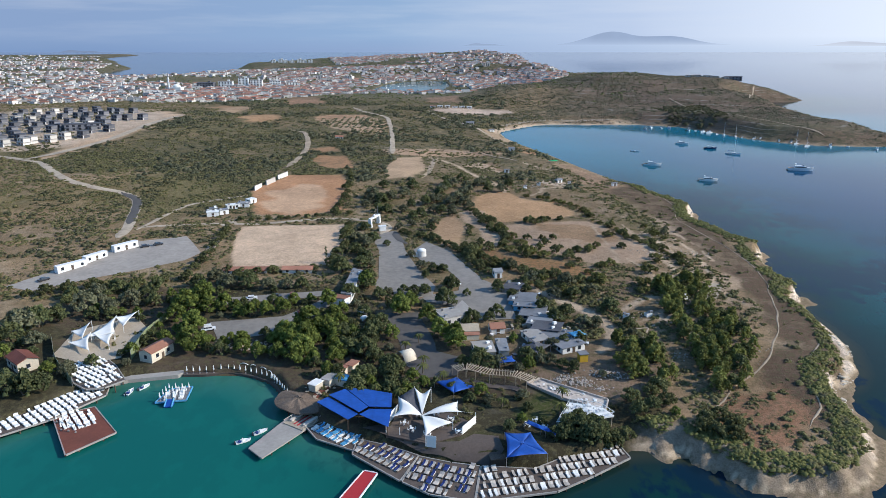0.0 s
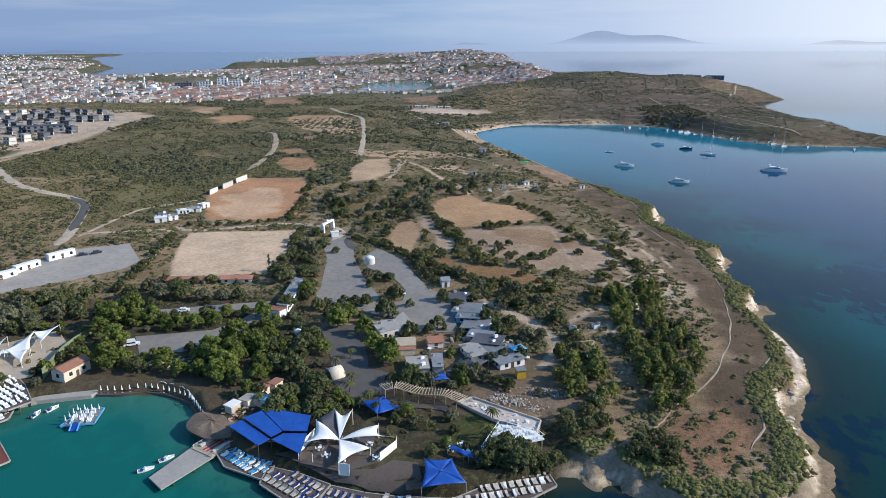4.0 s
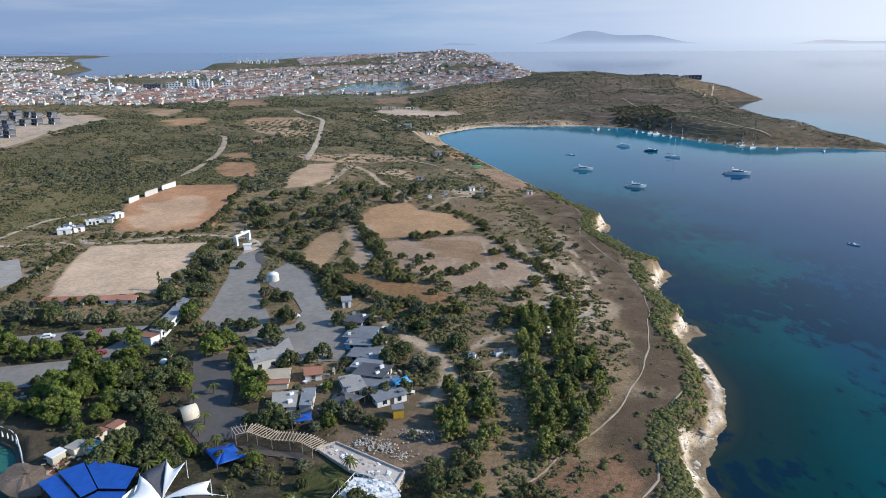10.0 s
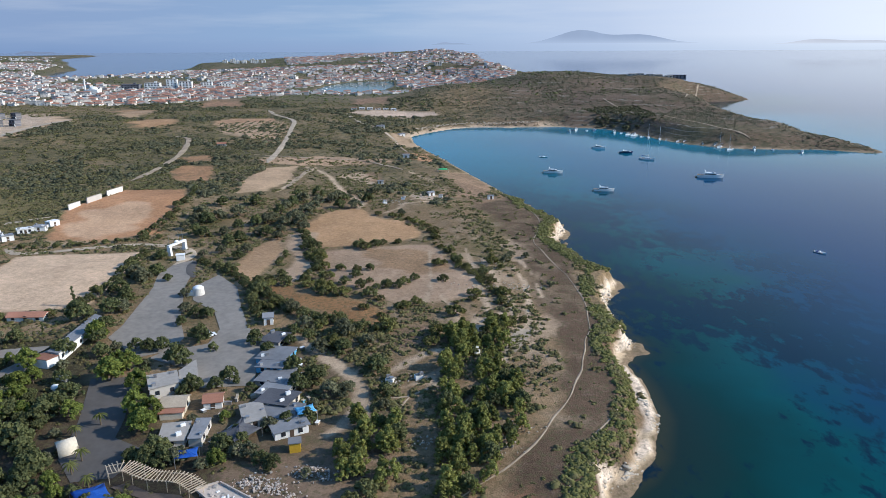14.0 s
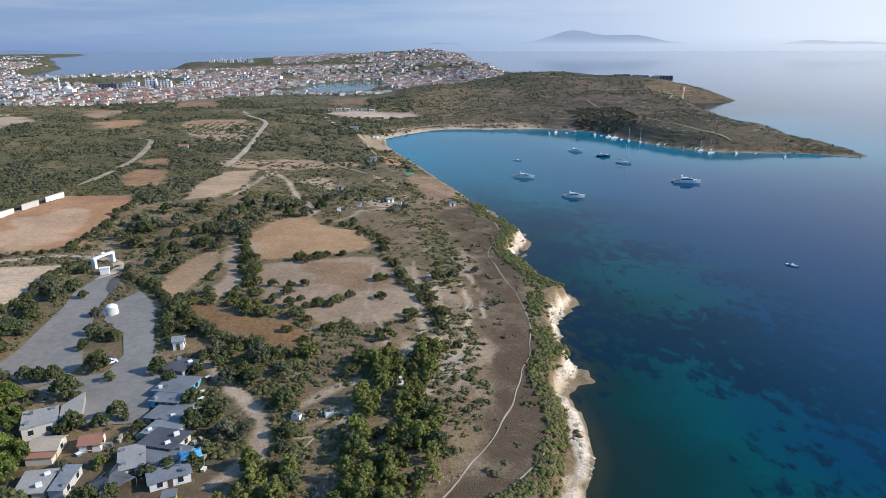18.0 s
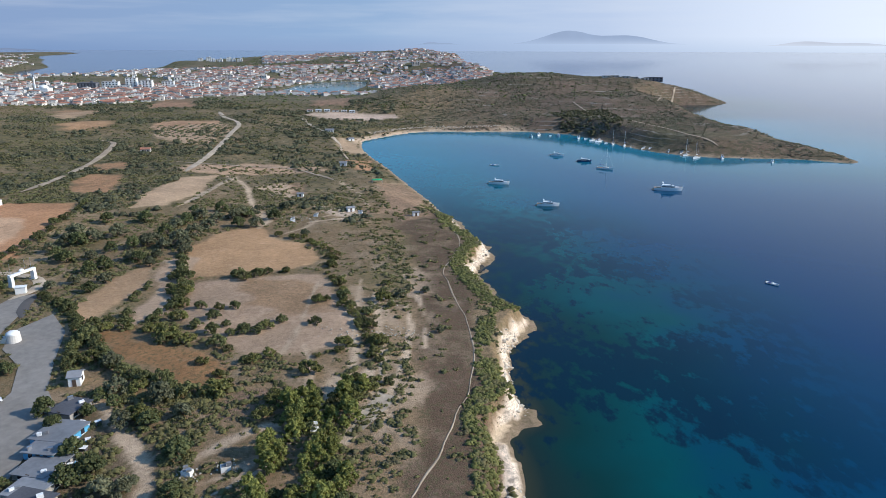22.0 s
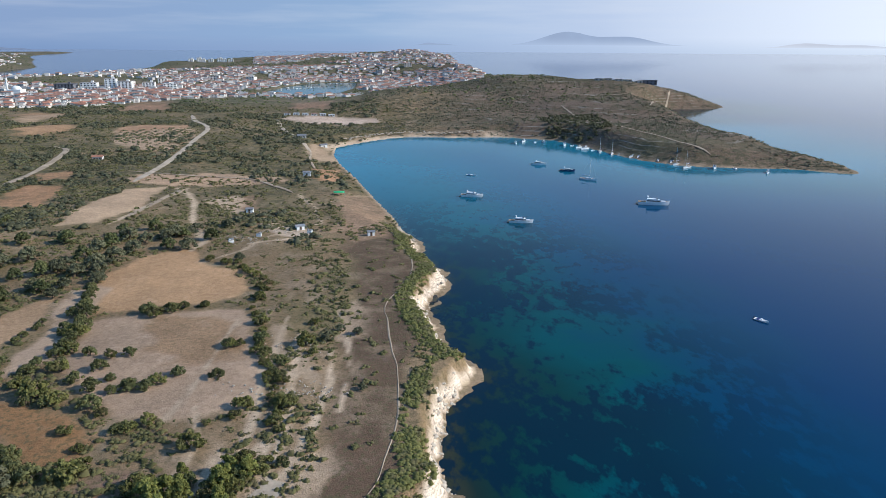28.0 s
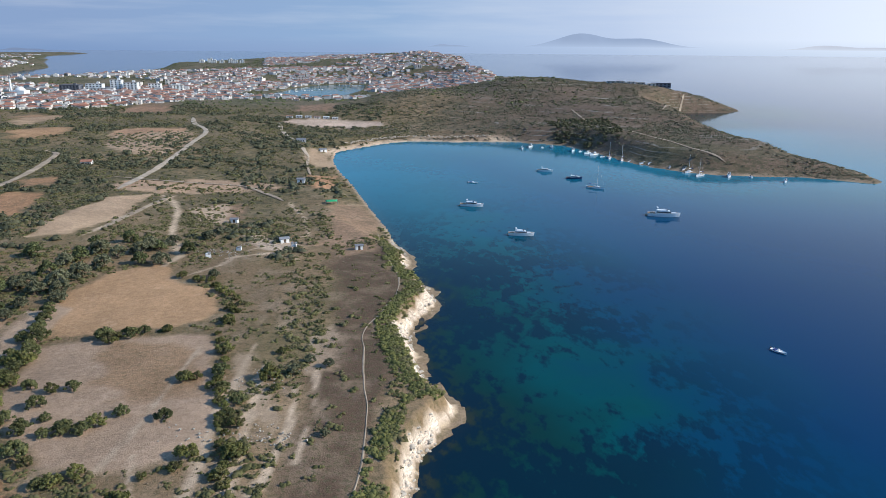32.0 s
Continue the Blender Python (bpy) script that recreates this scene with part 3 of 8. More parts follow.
    rise = A("Math", (0, A("Math", (0, rise.outputs[0]), at={1: 3.6}, operation="DIVIDE").outputs[0]), operation="FRACT")
    wall = A("MapRange", (0, rise.outputs[0]), at={1: 0.80, 2: 0.86})
    ruin = A("MapRange", (0, A("TexNoise", (0, where), at={2: 0.022, 3: 5.0, 4: 0.65}).outputs[0]), at={1: 0.50, 2: 0.60, 3: 0.0, 4: 0.6})
    wall = A("Math", (0, wall.outputs[0]), (1, A("Math", (0, ruin.outputs[0]), (1, cape.outputs[0]), operation="MULTIPLY").outputs[0]), operation="MULTIPLY")
    col = A("Mix", (0, wall.outputs[0]), (6, col.outputs[2]), data_type="RGBA", at={7: (0.33, 0.29, 0.24, 1)})
    # stretched noise that darkens patches of the bare cliff rock
    rock_noise = A("TexNoise", (0, A("Mapping", (0, where), at={3: (0.5, 0.5, 1.6)}).outputs[0]), at={2: 1.0, 3: 9.0, 4: 0.78})
    rock_tone = A("MapRange", (0, rock_noise.outputs[0]), at={1: 0.40, 2: 0.56, 3: 0.45, 4: 1.05})
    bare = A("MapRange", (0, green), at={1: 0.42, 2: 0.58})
    rocky = A("Mix", (0, bare.outputs[0]), (3, rock_tone.outputs[0]), data_type="FLOAT", at={2: 1.0})
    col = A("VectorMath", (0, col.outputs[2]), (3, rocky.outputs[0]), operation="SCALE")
    b = A("BsdfPrincipled", ("Base Color", col.outputs[0]), at={"Roughness": 0.95, "Specular IOR Level": 0.15})
    t.links.new(A("Bump", ("Height", s.outputs[0]), at={"Strength": 0.55, "Distance": 0.4}).outputs[0], b.inputs["Normal"])
    A("OutputMaterial", (0, b.outputs[0]))
    return m


land_quads = ((SHORE_DIST[:-1, :-1] > -60) | (SHORE_DIST[1:, 1:] > -60)).ravel()
ground_mesh, used = grid_mesh("ground", HEIGHT, land_quads)
layer = ground_mesh.attributes.new("cover", "FLOAT_COLOR", "POINT")
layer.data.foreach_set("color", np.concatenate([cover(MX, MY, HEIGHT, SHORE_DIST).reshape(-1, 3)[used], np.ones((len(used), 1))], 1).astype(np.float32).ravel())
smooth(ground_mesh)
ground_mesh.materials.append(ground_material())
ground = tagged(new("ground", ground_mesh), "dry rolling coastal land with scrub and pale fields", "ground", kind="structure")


def water_material():
    m = bpy.data.materials.new("sea_water")
    m.use_nodes = True
    t = m.node_tree
    t.nodes.clear()
    A = nodes_of(t)
    where = A("NewGeometry").outputs["Position"]
    deep = A("Attribute", attribute_name="deep").outputs["Fac"]
    calm = A("Attribute", attribute_name="harbour").outputs["Fac"]
    drift = A("TexNoise", (0, where), at={2: 0.018, 3: 4.0, 4: 0.55})
    wob = A("MapRange", (0, drift.outputs[0]), at={1: 0.3, 2: 0.7, 3: -0.16, 4: 0.16})
    wob = A("Math", (0, wob.outputs[0]), (1, A("MapRange", (0, deep), at={1: 0.04, 2: 0.35}).outputs[0]), operation="MULTIPLY")
    dd = A("Math", (0, deep), (1, wob.outputs[0]), operation="ADD")
    body = A("ValToRGB", (0, dd.outputs[0]), stops=[(0.0, (0.030, 0.036, 0.024)), (0.04, (0.010, 0.026, 0.024)), (0.14, (0.003, 0.034, 0.033)), (0.36, (0.001, 0.058, 0.066)), (0.62, (0.001, 0.041, 0.088)), (1.0, (0.001, 0.033, 0.096))])
    bay = A("Mix", (0, calm), (6, body.outputs[0]), data_type="RGBA", at={7: (0.007, 0.120, 0.100, 1)})
    shoal = A("Math", (0, calm), (1, A("MapRange", (0, deep), at={1: 0.0, 2: 0.13, 3: 0.6, 4: 0.0}).outputs[0]), operation="MULTIPLY")
    bay = A("Mix", (0, shoal.outputs[0]), (6, bay.outputs[2]), data_type="RGBA", at={7: (0.060, 0.175, 0.130, 1)})
    cove = A("Attribute", attribute_name="cove").outputs["Fac"]
    bay = A("Mix", (0, cove), (6, bay.outputs[2]), data_type="RGBA", at={7: (0.010, 0.165, 0.250, 1)})
    weed = A("TexNoise", (0, A("Mapping", (0, where), at={2: (0, 0, 0.5), 3: (0.19, 0.11, 0.1)}).outputs[0]), at={2: 1.0, 3: 5.0, 4: 0.6})
    beds = A("TexNoise", (0, where), at={2: 0.016, 3: 2.0})
    weed = A("Math", (0, weed.outputs[0]), (1, beds.outputs[0]), operation="ADD")
    patch = A("MapRange", (0, weed.outputs[0]), at={1: 0.97, 2: 1.07, 3: 0.0, 4: 0.95})
    near = A("MapRange", (0, deep), at={1: 0.85, 2: 0.42, 3: 0.0, 4: 0.9})
    w = A("Math", (0, patch.outputs[0]), (1, near.outputs[0]), operation="MULTIPLY")
    w = A("Math", (0, w.outputs[0]), (1, A("MapRange", (0, calm), at={3: 1.0, 4: 0.12}).outputs[0]), operation="MULTIPLY")
    w = A("Math", (0, w.outputs[0]), (1, A("MapRange", (0, cove), at={1: 0.05, 2: 0.45, 3: 1.0, 4: 0.12}).outputs[0]), operation="MULTIPLY")
    col = A("Mix", (0, w.outputs[0]), (6, bay.outputs[2]), data_type="RGBA", at={7: (0.002, 0.016, 0.034, 1)})
    b = A("BsdfPrincipled", ("Base Color", col.outputs[2]), at={"Roughness": 0.08, "IOR": 1.145, "Specular IOR Level": 0.5})
    ripple = A("TexNoise", (0, where), at={2: 0.9, 3: 4.0, 4: 0.6})
    swell = A("TexNoise", (0, where), at={2: 0.12, 3: 3.0})
    rr = A("Math", (0, ripple.outputs[0]), (1, swell.outputs[0]), operation="ADD")
    t.links.new(A("Bump", ("Height", rr.outputs[0]), at={"Strength": 0.045, "Distance": 0.2}).outputs[0], b.inputs["Normal"])
    A("OutputMaterial", (0, b.outputs[0]))
    return m


SX, SY, SD = MX[::2, ::2], MY[::2, ::2], SHORE_DIST[::2, ::2]
sea_quads = ((SD[:-1, :-1] < 14) | (SD[1:, 1:] < 14)).ravel() | ((SX[:-1, :-1] > -190) & (SX[1:, 1:] < 70) & (SY[:-1, :-1] > 1330) & (SY[1:, 1:] < 1800)).ravel()
sea_mesh, used = grid_mesh("water", np.zeros_like(MX), sea_quads, 2)
off = np.clip(-SD, 0, None)
in_bay = np.clip((20 - SX) / 60, 0, 1) * np.clip((260 - SY) / 20, 0, 1)
far_out = np.clip((SY - 560) / 300, 0, 1)
deep = np.clip(off / (125 + 60 * far_out) - 0.02, 0, 1)**0.9
deep = np.where(SY > 1400, np.maximum(deep, 0.75), deep)
cove = np.clip((SY - 430) / 260, 0, 1) * np.clip((1000 - SY) / 50, 0, 1) * np.clip(1 - off / 250, 0, 1)**1.2
in_bay = np.maximum(in_bay, 0.7 * (depth_in(SX, SY, MARINA) > -30))
for key, val in (("deep", deep), ("harbour", in_bay), ("cove", cove)):
    sea_mesh.attributes.new(key, "FLOAT", "POINT").data.foreach_set("value", val.ravel()[used].astype(np.float32))
smooth(sea_mesh)
sea_mesh.materials.append(water_material())
water = tagged(new("water", sea_mesh), "calm teal to deep blue sea with dark weed beds", "water", kind="structure")

# ---- helpers for things and parts ----
class Shape:
    """Corners and faces of one mesh, added piece by piece."""

    def __init__(self):
        self.v, self.f = [], []

    def add(self, v, f):
        n = len(self.v)
        self.v += [tuple(p) for p in v]
        self.f += [tuple(n + i for i in face) for face in f]
        return self

    def box(self, cx, cy, z0, sx, sy, sz, turn=0.0, taper=1.0):
        c, s = math.cos(turn), math.sin(turn)
        pts = []
        for z, k in ((z0, 1.0), (z0 + sz, taper)):
            for a, b in ((-1, -1), (1, -1), (1, 1), (-1, 1)):
                x, y = a * sx / 2 * k, b * sy / 2 * k
                pts.append((cx + x * c - y * s, cy + x * s + y * c, z))
        return self.add(pts, [(3, 2, 1, 0), (4, 5, 6, 7), (0, 1, 5, 4), (1, 2, 6, 5), (2, 3, 7, 6), (3, 0, 4, 7)])

    def prism(self, poly, z0, z1):
        n = len(poly)
        area = sum(poly[i][0] * poly[(i + 1) % n][1] - poly[(i + 1) % n][0] * poly[i][1] for i in range(n))
        poly = poly if area > 0 else poly[::-1]
        lo = z0 if isinstance(z0, (list, tuple)) else [z0] * n
        hi = z1 if isinstance(z1, (list, tuple)) else [z1] * n
        pts = [(x, y, z) for (x, y), z in zip(poly, lo)] + [(x, y, z) for (x, y), z in zip(poly, hi)]
        faces = [tuple(range(n - 1, -1, -1)), tuple(range(n, 2 * n))] + [(i, (i + 1) % n, n + (i + 1) % n, n + i) for i in range(n)]
        return self.add(pts, faces)

    def gable(self, cx, cy, z0, sx, sy, rise_by, turn=0.0, thick=0.18):
        """A pitched roof, its ridge along x."""
        c, s = math.cos(turn), math.sin(turn)
        pts = []
        for dz in (0, thick):
            for x, y, z in ((-sx / 2, -sy / 2, 0), (sx / 2, -sy / 2, 0), (sx / 2, 0, rise_by), (-sx / 2, 0, rise_by), (sx / 2, sy / 2, 0), (-sx / 2, sy / 2, 0)):
                pts.append((cx + x * c - y * s, cy + x * s + y * c, z0 + z + dz))
        return self.add(pts, [(6, 7, 8, 9), (9, 8, 10, 11), (1, 0, 3, 2), (2, 3, 5, 4), (0, 1, 7, 6), (4, 5, 11, 10), (1, 2, 8, 7), (2, 4, 10, 8), (3, 0, 6, 9), (5, 3, 9, 11)])

    def hip(self, cx, cy, z0, sx, sy, rise_by, turn=0.0, ridge=0.4):
        c, s = math.cos(turn), math.sin(turn)
        pts = [(-sx / 2, -sy / 2, 0), (sx / 2, -sy / 2, 0), (sx / 2, sy / 2, 0), (-sx / 2, sy / 2, 0), (-sx / 2 * ridge, 0, rise_by), (sx / 2 * ridge, 0, rise_by)]
        pts = [(cx + x * c - y * s, cy + x * s + y * c, z0 + z) for x, y, z in pts]
        return self.add(pts, [(0, 1, 5, 4), (1, 2, 5), (2, 3, 4, 5), (3, 0, 4), (3, 2, 1, 0)])

    def tube(self, a, b, r0, r1=None, sides=8):
        a, b = Vector(a), Vector(b)
        r1 = r0 if r1 is None else r1
        w = (b - a).normalized()
        u = w.orthogonal().normalized()
        t = w.cross(u)
        pts = []
        for p, r in ((a, r0), (b, r1)):
            for k in range(sides):
                g = 2 * math.pi * k / sides
                pts.append(p + u * (r * math.cos(g)) + t * (r * math.sin(g)))
        return self.add(pts, [(i, (i + 1) % sides, sides + (i + 1) % sides, sides + i) for i in range(sides)] + [tuple(range(sides - 1, -1, -1)), tuple(range(sides, 2 * sides))])

    def pipe(self, pts, r, sides=6):
        """One bent bar through the points."""
        pts = [Vector(p) for p in pts]
        v = []
        for i, p in enumerate(pts):
            w = (pts[min(i + 1, len(pts) - 1)] - pts[max(i - 1, 0)]).normalized()
            u = w.cross(Vector((0, 0, 1)))
            u = u.normalized() if u.length > 1e-4 else Vector((1, 0, 0))
            t = w.cross(u)
            v += [p + u * (r * math.cos(2 * math.pi * k / sides)) + t * (r * math.sin(2 * math.pi * k / sides)) for k in range(sides)]
        n = len(pts)
        f = [(i * sides + k, i * sides + (k + 1) % sides, (i + 1) * sides + (k + 1) % sides, (i + 1) * sides + k) for i in range(n - 1) for k in range(sides)]
        return self.add(v, f + [tuple(range(sides - 1, -1, -1)), tuple(range((n - 1) * sides, n * sides))])

    def sheet(self, rows, thick=0.06):
        """A cloth or skin through rows of points, with a thickness downwards."""
        m, n = len(rows), len(rows[0])
        top = [p for row in rows for p in row]
        pts = top + [(x, y, z - thick) for x, y, z in top]
        k = m * n
        faces = []
        for i in range(m - 1):
            for j in range(n - 1):
                q = (i * n + j, i * n + j + 1, (i + 1) * n + j + 1, (i + 1) * n + j)
                faces += [q, tuple(k + a for a in q[::-1])]
        rim = [(0, j) for j in range(n)] + [(i, n - 1) for i in range(1, m)] + [(m - 1, j) for j in range(n - 2, -1, -1)] + [(i, 0) for i in range(m - 2, 0, -1)]
        ids = [i * n + j for i, j in rim]
        faces += [(b, a, k + a, k + b) for a, b in zip(ids, ids[1:] + ids[:1])]
        return self.add(pts, faces)

    def mesh(self, name, mat, soft=False):
        me = bpy.data.meshes.new(name)
        me.from_pydata(self.v, [], self.f)
        if soft:
            smooth(me)
        me.materials.append(MAT[mat] if isinstance(mat, str) else mat)
        return me


def thing(name, label, category, at=None, group="", kind=""):
    """An empty at a thing's base, to which its parts belong."""
    ob = new(name)
    ob.empty_display_size = 0.5
    if at is not None:
        ob.matrix_basis = at
    return tagged(ob, label, category, group, kind)


def part(name, shape, mat, parent, label="", soft=False):
    me = shape if isinstance(shape, bpy.types.Mesh) else shape.mesh(name, mat, soft)
    ob = new(name, me)
    ob.parent = parent
    if label:
        ob["label"] = label
    return ob


def on_ground(x, y, turn=0.0, size=1.0, sink=0.0):
    return pose(x, y, float(H(x, y)) - sink, 0, 0, turn) @ Matrix.Diagonal((size, size, size, 1))


def smooth_line(pts, step=3.0):
    pts = [Vector(p).to_2d() if len(p) > 2 else Vector(p) for p in pts]
    ext = [2 * pts[0] - pts[1]] + pts + [2 * pts[-1] - pts[-2]]
    out = []
    for a, b, c, d in zip(ext, ext[1:], ext[2:], ext[3:]):
        n = max(1, int((c - b).length / step))
        for k in range(n):
            t = k / n
            out.append(0.5 * ((2 * b) + (c - a) * t + (2 * a - 5 * b + 4 * c - d) * t * t + (3 * b - a - 3 * c + d) * t**3))
    return out + [pts[-1]]


def ribbon(name, pts, width, mat, label, lift=0.12, category="path", ragged=0.0, step=3.0):
    line = smooth_line(pts, step)
    v, q = [], []
    for i, p in enumerate(line):
        a, b = line[max(i - 1, 0)], line[min(i + 1, len(line) - 1)]
        side = Vector((-(b - a).y, (b - a).x)).normalized()
        if width < 2:
            p = p + side * (1.6 * (float(noise2(p.x, p.y, 9)) - 0.5))
        w = width * (1 + (ragged + 0.25) * (float(noise2(p.x, p.y, 7)) - 0.5)) * min(1.0, 0.25 + 0.4 * min(i, len(line) - 1 - i))
        for k in (-0.5, -0.17, 0.17, 0.5):
            e = p + side * (w * k)
            v.append((e.x, e.y, float(H(e.x, e.y)) + lift - (0.1 if abs(k) == 0.5 else 0.0)))
    n = len(line)
    q = np.array([(4 * i + k, 4 * i + k + 1, 4 * i + k + 5, 4 * i + k + 4) for i in range(n - 1) for k in range(3)])[:, ::-1]
    me = smooth(mesh_of(name, np.array(v), q))
    me.materials.append(MAT[mat])
    return tagged(new(name, me), label, category, kind="structure")


def patch(name, poly, mat, label, lift=0.1, step=4.0, category="ground"):
    """A paved or trodden patch laid over the land."""
    from mathutils.geometry import delaunay_2d_cdt
    edge = []
    for a, b in zip(poly, poly[1:] + poly[:1]):
        a, b = Vector(a), Vector(b)
        n = max(1, int((b - a).length / step))
        edge += [a.lerp(b, k / n) for k in range(n)]
    arr = np.array(poly, float)
    gx, gy = np.meshgrid(np.arange(arr[:, 0].min(), arr[:, 0].max(), step), np.arange(arr[:, 1].min(), arr[:, 1].max(), step))
    keep = depth_in(gx, gy, arr) > step * 0.4
    pts = edge + [Vector((x, y)) for x, y in zip(gx[keep], gy[keep])]
    v, _, f, *_ = delaunay_2d_cdt(pts, [], [list(range(len(edge)))], 1, 1e-4)
    z = H(np.array([p.x for p in v]), np.array([p.y for p in v])) + lift
    me = bpy.data.meshes.new(name)
    me.from_pydata([(p.x, p.y, float(h)) for p, h in zip(v, z)], [], [tuple(t) for t in f])
    smooth(me)
    me.materials.append(MAT[mat])
    return tagged(new(name, me), label, category, kind="structure")


# ---- roads, yards and tracks ----
PARK_A = [(-27, 262), (-26, 270), (-29, 307), (-33, 324), (-31, 338), (-25, 343), (-19, 321), (-17, 307), (-12, 288), (-9, 277), (-3, 262), (-4, 253), (-12, 249), (-20, 255)]
PARK_B = [(-14, 307), (-8, 321), (3, 306), (10, 284), (16, 268), (23, 258), (30, 262), (32, 257), (24, 251), (26, 230), (11, 229), (8, 239), (-9, 248), (-6, 253), (6, 257), (7, 267), (1, 282), (-10, 294)]
STREET = [(-21, 236), (-9, 237), (-3, 214), (-2, 206), (8, 200), (4, 190), (-5, 189), (-12, 198), (-14, 212)]
CARPARK_W = [(-82, 231), (-73, 232), (-57, 234), (-50, 241), (-42, 254), (-38, 250), (-45, 235), (-54, 224), (-62, 219), (-75, 217)]
LOT_W = [(-172, 262), (-163, 276), (-143, 317), (-123, 327), (-108, 302), (-112, 292), (-126, 281), (-140, 272), (-160, 258)]
patch("parking_lot_1", PARK_A, "asphalt", "pale worn asphalt parking lot", lift=0.12)
patch("parking_lot_2", PARK_B, "asphalt", "pale worn asphalt parking lot", lift=0.17)
patch("street_1", STREET, "tar", "dark asphalt street shaded by trees")
patch("parking_lot_3", CARPARK_W, "asphalt", "grey asphalt car park between hedges")
PARK_D = [(-84, 245), (-70, 247), (-55, 249), (-44, 252), (-42, 257), (-55, 255), (-70, 253), (-84, 251)]
patch("parking_lot_4", PARK_D, "asphalt", "narrow asphalt car park behind a clipped hedge")
patch("gravel_lot", LOT_W, "gravel", "pale gravel lot beside white sheds")
ribbon("road_1", [(-390, 560), (-345, 540), (-318, 527), (-292, 508), (-260, 466), (-234, 434), (-210, 418), (-191, 412), (-177, 399), (-170, 382), (-165, 366), (-157, 340), (-154, 322)], 5.5, "dirt", "pale country road bending through scrub", 0.25, "road")
ribbon("road_2", [(-191, 412), (-177, 399), (-170, 382), (-165, 366), (-159, 346)], 4.5, "tar", "dark asphalt bend of the country road", 0.32, "road")
ribbon("road_3", [(-312, 522), (-299, 562), (-285, 618), (-281, 690), (-283, 785)], 7, "dirt", "wide pale dirt road", 0.7, "road", step=12)
ribbon("road_4", [(-31, 336), (-28, 350), (-36, 362), (-60, 366), (-100, 352), (-112, 358)], 4, "dirt", "narrow dirt lane behind a hedge", 0.2, "road")
ribbon("road_5", [(-24, 342), (-22, 330), (-17, 318)], 4, "tar", "narrow paved lane by the gate", 0.3, "road")
ribbon("road_6", [(-105, 300), (-108, 330), (-113, 350), (-140, 345), (-152, 340)], 3.2, "dirt", "dirt lane", 0.2, "road", 0.4)
ribbon("road_7", [(-151, 336), (-149, 350), (-148, 366), (-142, 392), (-125, 406), (-116, 412)], 2.5, "dirt", "stony track through the scrub", 0.25, "road", 0.4)
ribbon("road_8", [(-41, 572), (-44, 615), (-50, 699), (-57, 764), (-64, 821), (-79, 862), (-98, 896), (-119, 955)], 4.5, "dirt", "straight pale dirt road", 0.6, "road", 0.2, 8)
ribbon("road_9", [(-112, 500), (-112, 545), (-114, 590), (-121, 634), (-128, 666), (-136, 690), (-150, 700)], 4.2, "trod", "winding pale dirt road", 0.6, "road", 0.4, 8)
ribbon("road_10", [(-60, 612), (-11, 606), (22, 604), (45, 580), (60, 560)], 2.6, "trod", "dirt track between fields", 0.5, "road", 0.4, 6)
ribbon("road_13", [(47, 728), (52, 690), (61, 650)], 2.0, "trod", "pale shore track", 0.6, "road", 0.9, 5)
ribbon("road_15", [(-10, 484), (-8, 520), (-6, 559)], 3.2, "trod", "pale dirt track along a field", 0.4, "road", 0.3)
ribbon("road_14", [(309, 985), (312, 940), (317, 874), (337, 823), (354, 772), (362, 730), (376, 698)], 2.2, "trod", "pale track along the headland", 0.6, "road", 0.4, 6)
ribbon("road_16", [(522, 1215), (480, 1120), (440, 1030), (406, 955)], 2.6, "trod", "pale dirt track down the headland", 0.6, "road", 0.4, 8)
ribbon("road_17", [(-19, 932), (-8, 890), (5, 846), (24, 795), (39, 751), (47, 728)], 4.0, "dirt", "pale dirt road behind the beach", 0.5, "road", 0.3, 6)
ribbon("path_1", [(66, 162), (77, 174), (86, 184), (94, 191), (105, 206), (117, 231), (127, 263), (131, 290), (129, 321), (126, 342), (125, 364), (130, 386), (134, 409), (131, 431), (125, 458), (122, 482), (118, 507)], 0.5, "trod", "narrow trodden footpath along the cliff top", 0.14, ragged=0.7)
ribbon("path_2", [(94, 160), (101, 169), (104, 180), (108, 192), (119, 205), (124, 213)], 0.55, "trod", "narrow trodden footpath", 0.14, ragged=0.7)
ribbon("path_3", [(60, 222), (69, 222), (76, 227), (80, 232), (86, 244), (95, 252)], 0.9, "trod", "narrow trodden footpath", 0.14, ragged=0.7)
ribbon("path_4", [(70, 222), (66, 214), (60, 205)], 1.6, "trod", "narrow trodden footpath", 0.14, ragged=0.7)
patch("chalk_patch", [(97, 243), (100, 254), (104, 262), (109, 260), (105, 252), (101, 245)], "dirt", "bare chalky slope", 0.12, 2.0)

# ---- plants ----
PHI = (1 + 5**0.5) / 2
ICO_V = np.array([(-1, PHI, 0), (1, PHI, 0), (-1, -PHI, 0), (1, -PHI, 0), (0, -1, PHI), (0, 1, PHI), (0, -1, -PHI), (0, 1, -PHI), (PHI, 0, -1), (PHI, 0, 1), (-PHI, 0, -1), (-PHI, 0, 1)])
ICO_V = ICO_V / np.linalg.norm(ICO_V[0])
ICO_F = np.array([tuple(int(c, 16) for c in t) for t in "0b5 051 017 07a 0ab 159 5b4 ba2 a76 718 394 342 326 368 389 495 24b 62a 867 981".split()])


